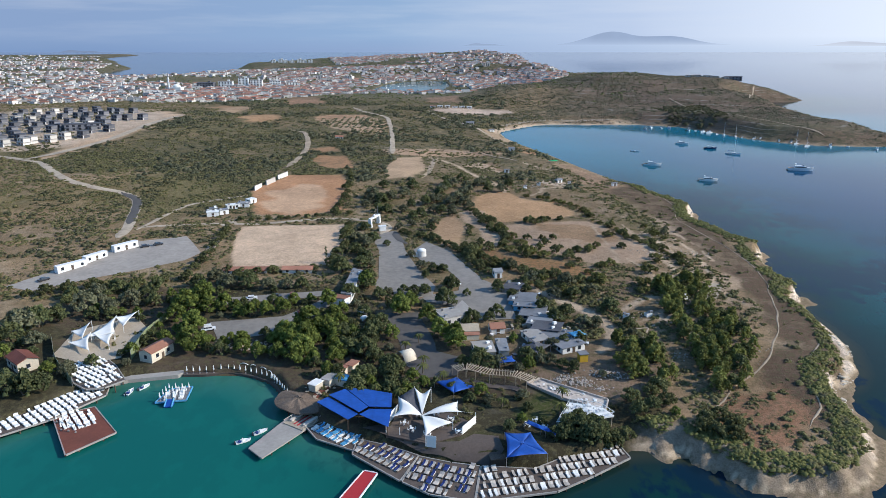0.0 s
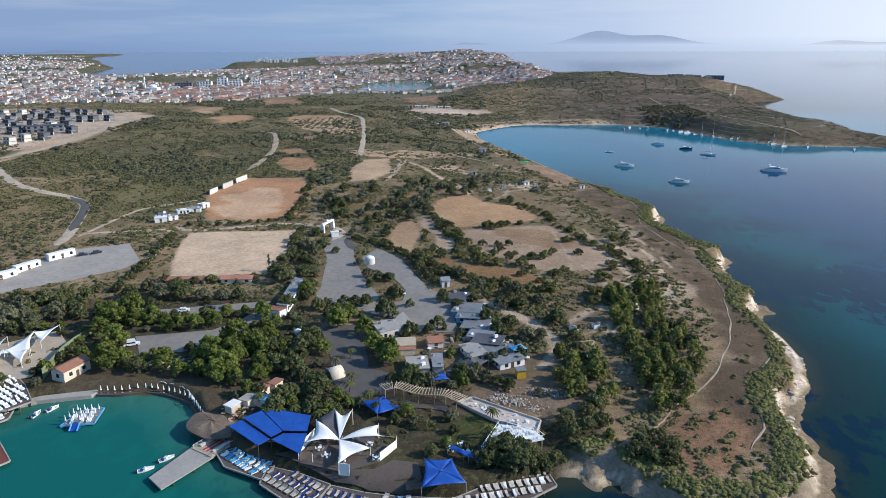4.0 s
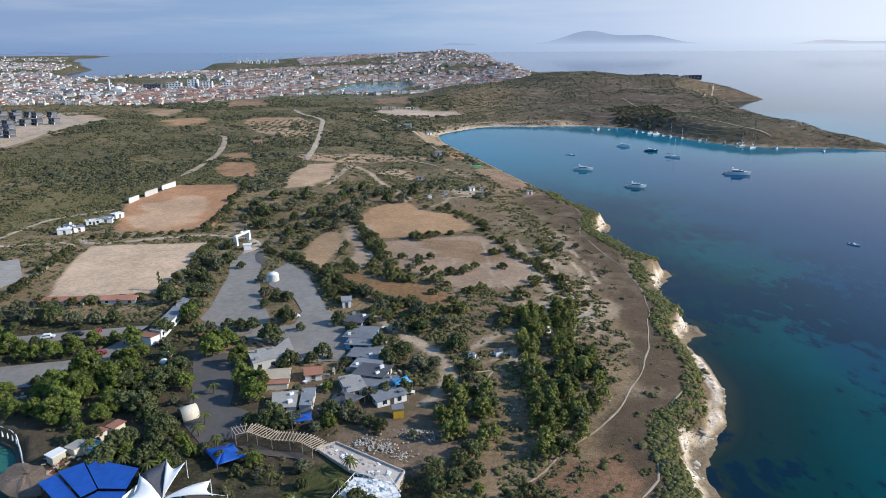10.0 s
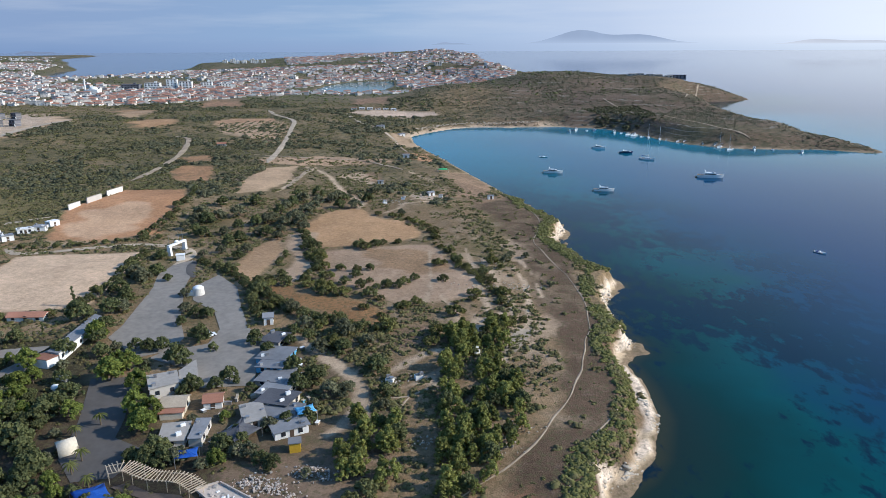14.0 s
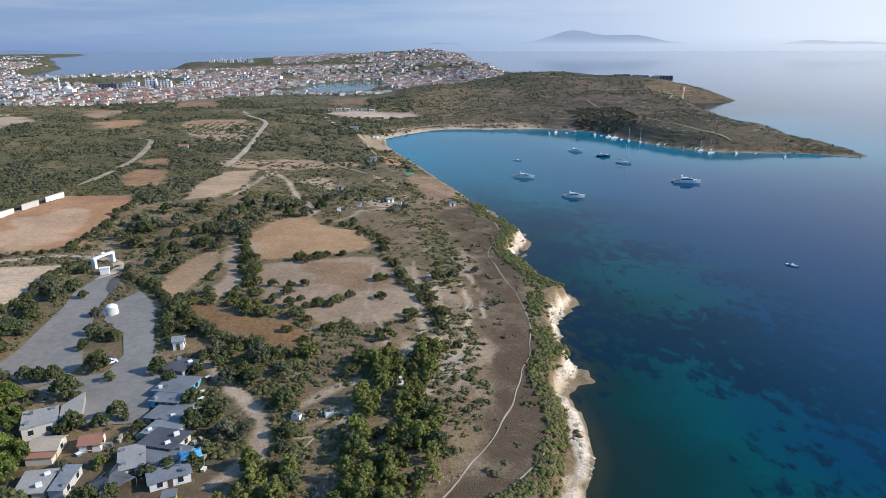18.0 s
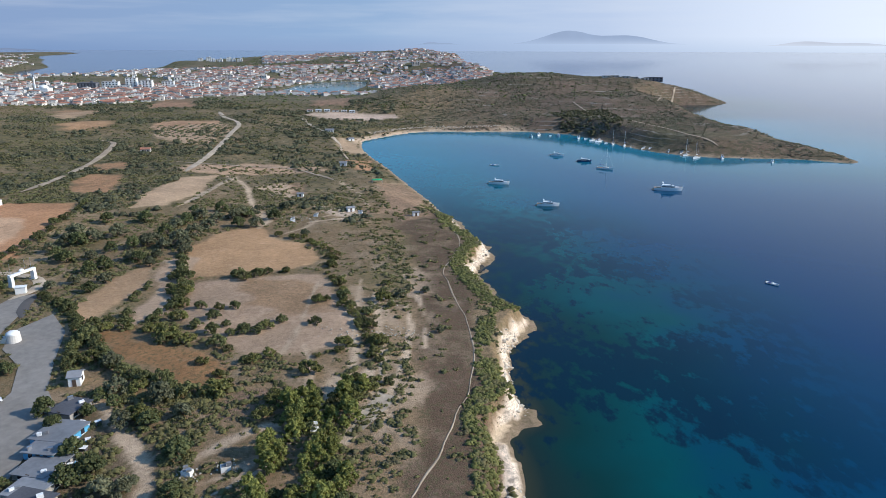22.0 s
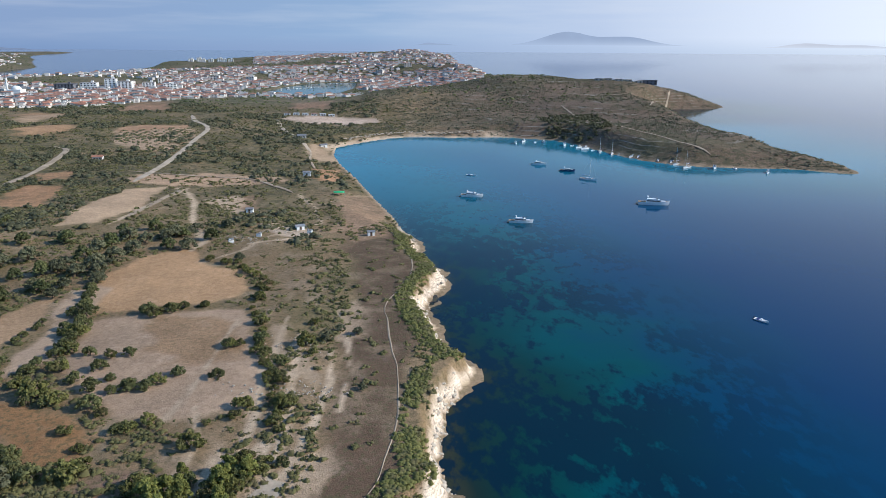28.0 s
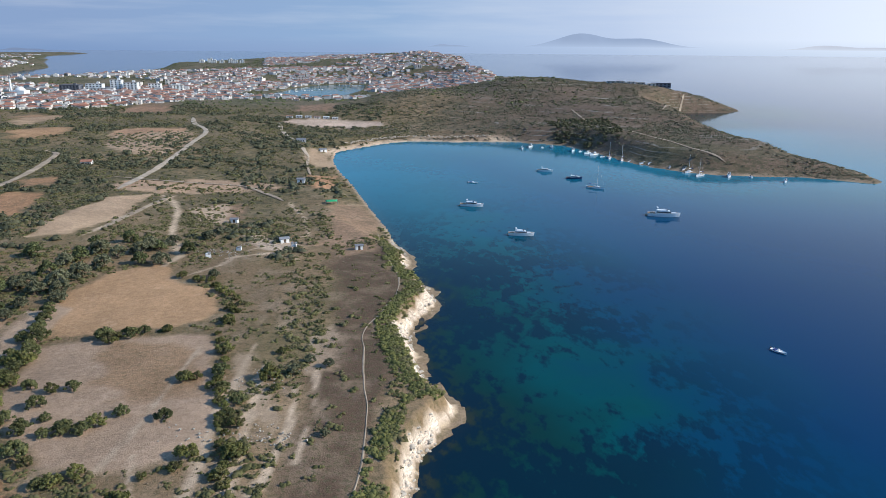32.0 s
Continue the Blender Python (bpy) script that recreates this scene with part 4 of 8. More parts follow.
def finer(v, f):
    v, cache, out = list(map(tuple, v)), {}, []

    def mid(a, b):
        key = (min(a, b), max(a, b))
        if key not in cache:
            m = (np.array(v[a]) + np.array(v[b])) / 2
            v.append(tuple(m / np.linalg.norm(m)))
            cache[key] = len(v) - 1
        return cache[key]
    for a, b, c in f:
        x, y, z = mid(a, b), mid(b, c), mid(c, a)
        out += [(a, x, z), (b, y, x), (c, z, y), (x, y, z)]
    return np.array(v), np.array(out)


ICO2_V, ICO2_F = finer(ICO_V, ICO_F)


ring = [2 * math.pi * k / 6 for k in range(6)]
CAP_V = np.array([(math.cos(g), math.sin(g), -0.25) for g in ring] + [(0.55 * math.cos(g), 0.55 * math.sin(g), 0.8) for g in ring[::2]])
CAP_F = np.array([(0, 1, 6), (1, 7, 6), (1, 2, 7), (2, 3, 7), (3, 8, 7), (3, 4, 8), (4, 5, 8), (5, 6, 8), (5, 0, 6), (6, 7, 8)])


def foliage(r, centres, radii, leaves, leaf, ball=(ICO2_V, ICO2_F), jag=0.22, squash=0.85):
    """Lumps of leaves: a dented core each, with loose tufts standing off it. Returns triangles."""
    bv, bf = ball
    V, F, n = [], [], 0
    for c, rad in zip(centres, radii):
        v = bv * (rad * (1 + jag * (r.random((len(bv), 1)) * 2 - 1.3)))
        v[:, 2] *= squash
        V.append(v + c)
        F.append(bf + n)
        n += len(v)
    if leaves:
        pick = r.choice(len(centres), leaves, p=np.array(radii)**2 / (np.array(radii)**2).sum())
        way = r.normal(size=(leaves, 3))
        way[:, 2] = np.where(way[:, 2] < -0.5, -way[:, 2], way[:, 2])
        way /= np.linalg.norm(way, axis=1, keepdims=True)
        at = np.array(centres)[pick] + way * (np.array(radii)[pick] * (0.85 + 0.35 * r.random(leaves)))[:, None] * (1, 1, squash)
        tilt = way + 0.7 * r.normal(size=(leaves, 3))
        tilt /= np.linalg.norm(tilt, axis=1, keepdims=True)
        u = np.cross(tilt, r.normal(size=(leaves, 3)))
        u /= np.linalg.norm(u, axis=1, keepdims=True)
        w = np.cross(tilt, u)
        s = (leaf * (0.6 + 0.8 * r.random(leaves)))[:, None]
        quad = np.stack([at - u * s, at - w * s * 0.7, at + u * s, at + w * s * 0.7 + tilt * s * 0.4], 1).reshape(-1, 3)
        i = n + 4 * np.arange(leaves)
        V.append(quad)
        F += [np.stack([i, i + 1, i + 2], 1), np.stack([i, i + 2, i + 3], 1)]
    return np.concatenate(V), np.concatenate(F)


def trunk_shape(r, height, thick, limbs=4):
    s = Shape()
    top = (0.08 * r.normal(), 0.08 * r.normal(), height)
    s.tube((0, 0, -0.12), top, thick, thick * 0.6, 7)
    for k in range(limbs):
        g = 2 * math.pi * (k + r.random()) / limbs
        s.tube(top, (0.42 * math.cos(g), 0.42 * math.sin(g), height + 0.25 + 0.3 * r.random()), thick * 0.5, thick * 0.2, 5)
    return s


def tree_kind(name, label, category, mat, seed, tall, spread, lumps, leaves, trunk_h, leaf=0.10, narrow=False):
    """A tree with a crown one metre in radius, to be scaled."""
    r = np.random.default_rng(seed)
    lumps, leaves = lumps * 2, leaves * 3 // 2
    g = r.random(lumps) * 2 * math.pi
    rho = np.sqrt(r.random(lumps)) * spread * (1 + 0.12 * np.sin(3 * g + seed))
    crown = tall - trunk_h - 0.3
    z = trunk_h + 0.2 + crown * np.where(r.random(lumps) < 0.7, 0.92, r.random(lumps)) * (1 - 0.80 * (rho / spread)**2) + 0.07 * r.normal(size=lumps)
    if narrow:
        rho *= np.linspace(1, 0.3, lumps)
        z = np.linspace(trunk_h + 0.2, tall, lumps)
    radii = (0.10 + 0.13 * r.random(lumps)) * (0.95 if narrow else 1)
    v, f = foliage(r, np.stack([rho * np.cos(g), rho * np.sin(g), z], 1), radii, leaves, leaf, (CAP_V, CAP_F), 0.3)
    root = thing(name, label, category)
    part("trunk", trunk_shape(r, trunk_h + 0.15, 0.075), "trunk", root)
    me = mesh_of("crown", v, f)
    me.materials.append(MAT[mat])
    part("crown", me, mat, root)
    return root


def palm_kind(seed):
    r = np.random.default_rng(seed)
    root = thing("palm_tree", "palm tree with drooping green fronds in the club garden", "palm tree")
    part("trunk", Shape().tube((0, 0, -0.3), (0.15, 0.05, 3.6), 0.24, 0.17, 8), "trunk", root)
    s = Shape()
    for k in range(16):
        g, up = 2 * math.pi * k / 16 + 0.3 * r.random(), 0.2 + 0.9 * r.random()
        rows = []
        for i in range(6):
            q = i / 5
            d, zz, w = 2.3 * q, 3.6 + up * q * 1.6 - 2.2 * q * q, 0.32 * (1 - q) * (0.4 + 2 * q) + 0.03
            p = Vector((0.15 + d * math.cos(g), 0.05 + d * math.sin(g), zz))
            side = Vector((-math.sin(g), math.cos(g), 0)) * w
            rows.append([tuple(p - side - Vector((0, 0, 0.12))), tuple(p), tuple(p + side - Vector((0, 0, 0.12)))])
        s.sheet(rows, 0.02)
    part("crown", s, "palm", root)
    return root


KINDS = {
    "pine": [tree_kind("shade_tree", "round bright green shade tree beside the paved yards", "tree", "pine", 10 + k, 1.6, 0.74, 30, 760, 0.15, 0.07) for k in range(4)],
    "oak": [tree_kind("evergreen_oak", "dark evergreen tree with a dense rounded crown", "tree", "oak", 20 + k, 1.35, 0.74, 26, 560, 0.08, 0.078) for k in range(4)],
    "olive": [tree_kind("olive_tree", "grey-green olive tree with an uneven open crown", "tree", "olive", 30 + k, 1.25, 0.78, 24, 560, 0.08, 0.078) for k in range(4)],
    "conifer": [tree_kind("young_pine", "yellow-green young pine in the cliff wood", "tree", "needle", 40 + k, 1.7, 0.85, 22, 720, 0.10, 0.06, narrow=True) for k in range(3)],
    "hedge": [tree_kind("hedge_bush", "dark evergreen bush in a field hedge", "bush", "hedge", 60 + k, 1.05, 0.78, 20, 520, 0.06, 0.08) for k in range(3)],
    "scrubby": [tree_kind("field_bush", "rounded yellow-green bush at the field's edge", "bush", "lentisk", 70 + k, 0.95, 0.80, 20, 520, 0.05, 0.08) for k in range(3)],
    "cypress": [tree_kind("cypress", "tall dark cypress beside the sand field", "tree", "oak", 50, 4.2, 0.35, 9, 380, 0.3, narrow=True)],
}
PALM = palm_kind(3)
FIRST = {}
planted = []


def plant(kind, x, y, r):
    """Stands a tree at a place; the first of each kind is moved there, the others are copies."""
    pick = KINDS[kind][int(rng.integers(len(KINDS[kind])))]
    size, turn = r * (0.9 + 0.2 * float(rng.random())), float(rng.random() * 360)
    planted.append((x, y, r))
    if pick.name not in FIRST:
        FIRST[pick.name] = size
        pick.matrix_basis = on_ground(x, y, turn, size)
        return pick
    return copy_thing(pick, on_ground(x, y, turn, size / FIRST[pick.name]))


PINES_W = [(-42, 243, 4), (-36, 234, 3.5), (-35, 224, 3.5), (-30, 217, 3), (-45, 220, 6), (-45, 212, 5), (-39, 219, 4.5), (-49, 211, 4.5), (-15, 235, 4.5), (-12, 241, 4), (-5, 229, 4), (-1, 217, 4.5), (4, 208, 4.5), (4, 214, 4), (-16, 243, 3.5)]
PINES_H = [(-93, 239, 5.5), (-89, 246, 5.5), (-80, 241, 4), (-85, 223, 5.5), (-82, 210, 5), (-94, 232, 4.5), (-85, 239, 4), (-69, 235, 3), (-63, 236, 3), (-57, 237, 3), (-73, 236, 3), (-48, 219, 4.5), (-51, 213, 5), (-43, 212, 4), (-52, 203, 3.5), (-46, 200, 4), (-40, 199, 3), (-58, 204, 3.5), (-38, 230, 4), (-36, 216, 3.5), (-33, 204, 3.5), (-64, 207, 3)]
OAKS_P = [(1, 244, 4.5), (-42, 276, 5), (-36, 315, 4.5), (-41, 322, 4), (-33, 323, 4), (-26, 315, 2.5), (-14, 298, 2.5), (-9, 283, 3), (-7, 272, 2.5), (-4, 278, 3), (0, 278, 3), (3, 259, 4), (9, 252, 2), (-11, 253, 3), (-15, 254, 3), (-7, 254, 3), (-21, 254, 2.5), (-24, 250, 3.5), (-29, 260, 3.5), (-30, 268, 3.5), (-31, 284, 3.5), (-33, 292, 3.5), (-35, 298, 3), (19, 233, 3.5), (16, 229, 2.5), (10, 228, 3.5), (8, 226, 2.5), (21, 256, 3.5), (26, 250, 2.5), (32, 255, 2.5)]
OAKS_Q = [(42, 250, 3), (49, 249, 3.5), (36, 238, 4), (43, 231, 4), (48, 224, 3.5), (39, 228, 3.5), (52, 224, 3), (60, 237, 3.5), (63, 223, 3), (63, 217, 2), (32, 262, 2.5), (37, 259, 2.5), (53, 227, 2.5), (35, 208, 2.5), (39, 210, 2.5), (44, 211, 3), (36, 194, 2.5), (39, 192, 2.5), (47, 189, 1.5), (33, 197, 2.5), (30, 197, 2.5), (14, 194, 3), (17, 195, 3), (10, 195, 3.5), (6, 196, 2.5)]
OAKS_C = [(-21, 225, 4), (-23, 219, 4), (-17, 216, 3), (-24, 211, 4.5), (-33, 217, 4), (-30, 206, 4.5), (-24, 204, 4), (-17, 195, 3.5), (-15, 193, 4), (-15, 188, 3), (-9, 188, 2.5), (-24, 187, 3.5), (-25, 182, 4), (-26, 178, 3), (-15, 180, 3), (-8, 180, 2.5), (-44, 204, 4.5), (-34, 200, 3.5), (-2, 184, 2)]
OAKS_H = [(-35, 250, 4), (-34, 282, 4.5), (-39, 302, 4), (-30, 261, 4), (-28, 234, 3.5), (-24, 216, 4), (-21, 200, 4), (-16, 192, 4), (-22, 189, 3.5), (-15, 182, 3.5), (-25, 183, 2.5), (-10, 179, 2.5), (11, 198, 4), (-31, 190, 3), (-34, 191, 3), (-39, 197, 2.5), (-52, 204, 3)]
OAKS_W = [(-143, 223, 6.5), (-142, 214, 5.5), (-140, 227, 5.5), (-136, 232, 4.5), (-131, 241, 5.5), (-121, 239, 5), (-116, 246, 4.5), (-125, 257, 4), (-132, 254, 4), (-140, 251, 4), (-112, 251, 4), (-111, 259, 4), (-84, 261, 4.5), (-76, 262, 4.5), (-68, 259, 4), (-61, 260, 3.5), (-55, 260, 3.5), (-91, 268, 4), (-82, 268, 3.5), (-96, 262, 4), (-97, 251, 3.5), (-119, 181, 5.5), (-116, 184, 4), (-124, 181, 5), (-98, 199, 2), (-71, 206, 3.5), (-130, 182, 6), (-140, 186, 6), (-133, 212, 4), (-150, 205, 6)]
FIELD_T = [(45, 358, 4), (52, 360, 3), (48, 356, 3), (55, 363, 2.5), (62, 364, 2), (25, 357, 4.5), (29, 340, 4), (33, 327, 3.5), (36, 314, 3.5), (40, 324, 2.5), (47, 322, 2.5), (52, 323, 2.5), (37, 299, 5), (44, 295, 3.5), (30, 305, 3), (60, 302, 3), (66, 305, 3), (56, 300, 2), (54, 292, 3.5), (50, 302, 3), (79, 329, 3), (82, 330, 2), (81, 308, 2.5), (85, 284, 1.5)]
FIELD_U = [(85, 347, 3), (88, 333, 3), (91, 323, 2.5), (97, 316, 2.5), (99, 305, 2.5), (102, 292, 3), (96, 309, 2), (92, 292, 3), (91, 287, 2), (84, 274, 3.5), (71, 285, 2.5), (67, 282, 2.5), (58, 289, 2), (61, 264, 4), (63, 267, 2.5), (78, 259, 4), (76, 252, 3.5), (83, 253, 2.5), (65, 281, 2), (53, 281, 2.5), (59, 274, 2), (88, 248, 3), (92, 252, 2.5), (98, 258, 2.5), (102, 266, 2.5), (106, 267, 2), (101, 264, 2)]
FIELD_V = [(48, 261, 4), (56, 253, 3), (45, 253, 4), (49, 252, 3), (35, 265, 3.5), (21, 283, 4), (28, 280, 3.5), (40, 267, 3), (15, 306, 3.5), (13, 300, 3.5), (50, 414, 2.5), (58, 410, 3), (62, 415, 2.5), (102, 330, 3.5), (108, 333, 2.5), (111, 341, 2), (102, 347, 2), (121, 301, 1.5), (105, 323, 2), (117, 338, 2)]
FIELD_W = [(15, 425, 4.5), (12, 412, 5), (8, 404, 4.5), (4, 396, 4.5), (15, 389, 3.5), (-5, 400, 4.5), (15, 439, 4.5), (22, 445, 4), (6, 444, 5), (12, 460, 4), (28, 450, 3.5), (2, 434, 4.5), (31, 462, 3), (-2, 416, 4.5), (-10, 397, 4), (-18, 393, 3.5), (-31, 407, 4.5), (-42, 414, 5), (-41, 403, 4), (-1, 379, 3.5), (5, 384, 3), (-31, 380, 4), (-16, 367, 3.5)]
NORTH = [(25, 450, 4.5), (2, 448, 4.5), (-1, 427, 4.5), (12, 397, 4), (-3, 403, 4), (28, 430, 4), (5, 374, 3), (-5, 382, 3.5), (-12, 372, 4), (-22, 383, 3.5), (-5, 355, 3), (-6, 344, 3), (-16, 354, 3), (-36, 383, 4), (-44, 393, 3.5), (-36, 403, 4.5), (-23, 414, 4.5), (-37, 436, 4.5), (-19, 438, 4.5), (36, 430, 4), (42, 446, 4), (44, 469, 3.5), (-39, 345, 3), (-22, 348, 3)]
for kind, alt, spots in (("pine", "pine", PINES_W + PINES_H), ("oak", "olive", OAKS_P + OAKS_Q), ("oak", "pine", OAKS_C + OAKS_H), ("oak", "olive", OAKS_W), ("hedge", "scrubby", FIELD_T), ("scrubby", "hedge", FIELD_U), ("olive", "scrubby", FIELD_V), ("olive", "oak", FIELD_W + NORTH)):
    for x, y, r in spots:
        plant(kind if rng.random() < 0.65 else alt, x, y, r)
for x, y, r in ((-50, 289, 1.9), (-47, 284, 1.7), (-47, 262, 1.5)):
    plant("cypress", x, y, r)
for pts, r, gap, kind in (([(-19, 339), (-3, 322), (11, 296), (17, 276)], 2.6, 4.0, "hedge"), ([(10, 303), (21, 288), (32, 276), (44, 269), (54, 263)], 3.4, 4.5, "hedge"),
                          ([(-105, 359), (-87, 364), (-64, 372), (-51, 377)], 1.9, 4.5, "hedge"), ([(22, 308), (29, 318), (30, 330), (28, 346)], 2.8, 4.5, "hedge"),
                          ([(10, 310), (17, 318)], 2.4, 5, "hedge"), ([(12, 335), (14, 352)], 2.0, 5.5, "hedge"), ([(-60, 378), (-58, 410), (-62, 470)], 2.8, 7, "hedge"),
                          ([(-48, 284), (-46, 312), (-49, 350)], 3.0, 5.5, "hedge"), ([(38, 296), (48, 314), (59, 300), (70, 310)], 2.2, 7, "hedge"),
                          ([(-104, 282), (-104, 310), (-107, 340)], 2.8, 7, "hedge"), ([(-88, 277), (-70, 276), (-55, 279)], 2.4, 6, "hedge"),
                          ([(-160, 254), (-130, 262), (-104, 270)], 3.4, 7, "hedge"), ([(-80, 240), (-60, 242.5), (-50, 246)], 2.4, 4.5, "pine"),
                          ([(-78, 212), (-66, 212), (-55, 212)], 2.8, 6, "pine"), ([(62, 410), (70, 400), (78, 388), (80, 370)], 2.2, 4.5, "scrubby"), ([(25, 340), (24, 352), (19, 372), (15, 384)], 2.6, 5.0, "hedge"), ([(79, 360), (84, 350), (87, 336), (88, 324), (92, 316), (97, 304), (100, 292), (102, 280)], 1.9, 3.9, "scrubby"), ([(98, 268), (95, 256)], 2.4, 4.0, "scrubby")):
    for i, p in enumerate(smooth_line(pts, gap)):
        plant(kind, p.x + rng.normal() * 0.7, p.y + rng.normal() * 0.7, r * (0.75 + 0.5 * rng.random()))
WOOD_A = [(82, 257), (95, 272), (100, 262), (95, 234), (100, 213), (90, 190), (83, 180), (75, 178), (76, 192), (79, 214)]
GREEN_SLOPE = [(27, 154), (31, 162), (41, 165), (45, 160), (34, 153)]
WOOD_B = [(53, 210), (63, 212), (68, 201), (66, 187), (58, 185), (53, 195)]
for x, y in ((68, 162), (72, 165), (74, 160), (69, 157), (73, 156), (52, 175), (58, 178), (61, 181), (47, 161), (61, 173), (66, 159)):
    plant("hedge", x, y, 2.6 + rng.random())
for poly, count in ((WOOD_A, 150), (WOOD_B, 30), (GREEN_SLOPE, 26)):
    arr, done = np.array(poly, float), 0
    while done < count:
        x, y = rng.uniform(arr[:, 0].min(), arr[:, 0].max()), rng.uniform(arr[:, 1].min(), arr[:, 1].max())
        if depth_in(np.array(x), np.array(y), arr) > -1.5:
            plant("conifer" if rng.random() < (0.8 if poly is not GREEN_SLOPE else 0.0) else "oak", x, y, 1.7 + 1.7 * rng.random())
            done += 1
for i, (x, y) in enumerate(((-12, 207), (-6, 197), (-23, 178), (-19, 179), (-12, 176), (0, 187), (-6, 192), (-30, 186), (33, 176), (31, 168), (16, 172), (-8, 212))):
    if i == 0:
        PALM.matrix_basis = on_ground(x, y, 0, 0.8)
    else:
        copy_thing(PALM, on_ground(x, y, 40 * i, 1.0 + 0.06 * (i % 5)))

# ---- scrub, uncounted ----
BARE = [np.array(p, float) for p in (PARK_A, PARK_B, STREET, CARPARK_W, LOT_W, PARK_D)] + [np.array(v[2], float) for k, v in FIELDS.items() if k not in ("middle", "redsoil", "coast_dry", "estate", "plot_a", "plot_b", "orchard", "dust_a", "dust_b", "bush_plot", "hill_field", "pale_strip", "shop_yard")]
TRACKS = [np.array(p, float) for p in ([(-390, 560), (-345, 540), (-318, 527), (-292, 508), (-260, 466), (-234, 434), (-210, 418), (-191, 412), (-177, 399), (-170, 382), (-165, 366), (-157, 340), (-154, 322)], [(-312, 522), (-299, 562), (-285, 618), (-281, 690), (-283, 785)],
          [(66, 162), (86, 184), (105, 206), (117, 231), (127, 263), (131, 290), (126, 342), (125, 364), (134, 409), (125, 458), (118, 507)], [(30, 262), (44, 246), (56, 228), (57, 214), (50, 205)],
          [(-41, 572), (-50, 699), (-57, 764), (-64, 821), (-79, 862), (-119, 955)], [(-112, 500), (-112, 545), (-114, 590), (-121, 634), (-136, 690)], [(-5, 565), (13, 519), (22, 485), (40, 443), (36, 428)])]
CLUB = np.array([(-170, 120), (-140, 250), (-110, 262), (-48, 260), (-30, 268), (32, 262), (50, 205), (66, 170), (60, 130)], float)


def scatter(count, x0, x1, y0, y1, weight, seed, tries=4):
    r = np.random.default_rng(seed)
    x, y = r.uniform(x0, x1, count * tries), r.uniform(y0, y1, count * tries)
    d = sample(SHORE_DIST, x, y)
    w = weight(x, y) * (d > 2.2)
    for poly in BARE:
        w = w * (depth_in(x, y, poly) < -0.8)
    for pts in TRACKS:
        w = w * (line_distance(x, y, pts) > (0.8 if pts is TRACKS[2] else 2.6))
    keep = np.flatnonzero(r.random(len(x)) < w)[:count]
    return x[keep], y[keep], r


def bush_stuff(name, label, mat, spots, low, high, lumps, leaves, ball, leaf=0.16, flat=0.95):
    """Many bushes joined into one mesh."""
    x, y, r = spots
    kinds = []
    for k in range(8):
        g, rho = r.random(lumps) * 6.28, np.sqrt(r.random(lumps)) * 0.72
        kinds.append(foliage(r, np.stack([1.2 * rho * np.cos(g), 0.85 * rho * np.sin(g), 0.18 + 0.25 * r.random(lumps)], 1), 0.30 + 0.32 * r.random(lumps), leaves, leaf, ball, 0.4, 0.75))
    z, size, turn = H(x, y), low + (high - low) * r.random(len(x))**1.6, r.random(len(x)) * 6.28
    V, F, n = [], [], 0
    for i in range(len(x)):
        v, f = kinds[i % 8]
        c, s = math.cos(turn[i]) * size[i], math.sin(turn[i]) * size[i]
        V.append(np.stack([v[:, 0] * c - v[:, 1] * s + x[i], v[:, 0] * s + v[:, 1] * c + y[i], v[:, 2] * size[i] * flat + z[i] - 0.1], 1))
        F.append(f + n)
        n += len(v)
    me = mesh_of(name, np.concatenate(V), np.concatenate(F))
    me.materials.append(MAT[mat])
    return tagged(new(name, me), label, "scrub", kind="stuff")


SMALL, TINY = (CAP_V, CAP_F), (CAP_V, CAP_F)
heath = np.array(HEATH, float)
clump = lambda x, y, s, lo, hi: np.clip((fbm(x, y, s, 3) - lo) / (hi - lo), 0, 1)
away = lambda x, y: depth_in(x, y, CLUB) < 0
bush_stuff("maquis", "low dark green maquis between the dry fields", "scrub",
           scatter(5200, -40, 140, 150, 520, lambda x, y: away(x, y) * (clump(x, y, 22, 0.36, 0.58) * 0.9 + 0.06) * np.where(depth_in(x, y, heath) > 0, 0.2, 1.0), 1), 0.35, 2.0, 5, 18, SMALL, 0.13, 0.7)
bush_stuff("maquis", "low green maquis over the western slope", "scrub",
           scatter(15000, -330, -40, 250, 560, lambda x, y: away(x, y) * (clump(x, y, 16, 0.30, 0.52) * 0.85 + 0.12), 2), 0.6, 2.5, 2, 3, SMALL, 0.2, 0.55)
bush_stuff("maquis", "low dark scrub and thickets on the northern slope", "scrub",
           scatter(15500, -620, 125, 470, 1050, lambda x, y: clump(x, y, 30, 0.32, 0.52) * 0.85 + 0.18, 3), 0.9, 3.0, 2, 3, SMALL, 0.22, 0.6)
bush_stuff("maquis", "dark clumps of taller maquis on the western slope", "garrigue",
           scatter(3800, -340, -40, 255, 700, lambda x, y: away(x, y) * clump(x, y, 22, 0.46, 0.60), 27), 1.0, 2.8, 3, 4, SMALL, 0.2, 0.7)
bush_stuff("grove", "grey-green groves and tree rows between the northern fields", "olive",
           scatter(2300, -330, 90, 440, 1080, lambda x, y: clump(x, y, 48, 0.48, 0.57), 23), 1.8, 4.2, 4, 14, SMALL, 0.2, 0.8)
gx, gy = np.meshgrid(np.arange(-140, -62, 7.0), np.arange(690, 838, 9.0))
rows_ok = (depth_in(gx, gy, np.array(FIELDS["orchard"][2], float)) > 4).ravel()
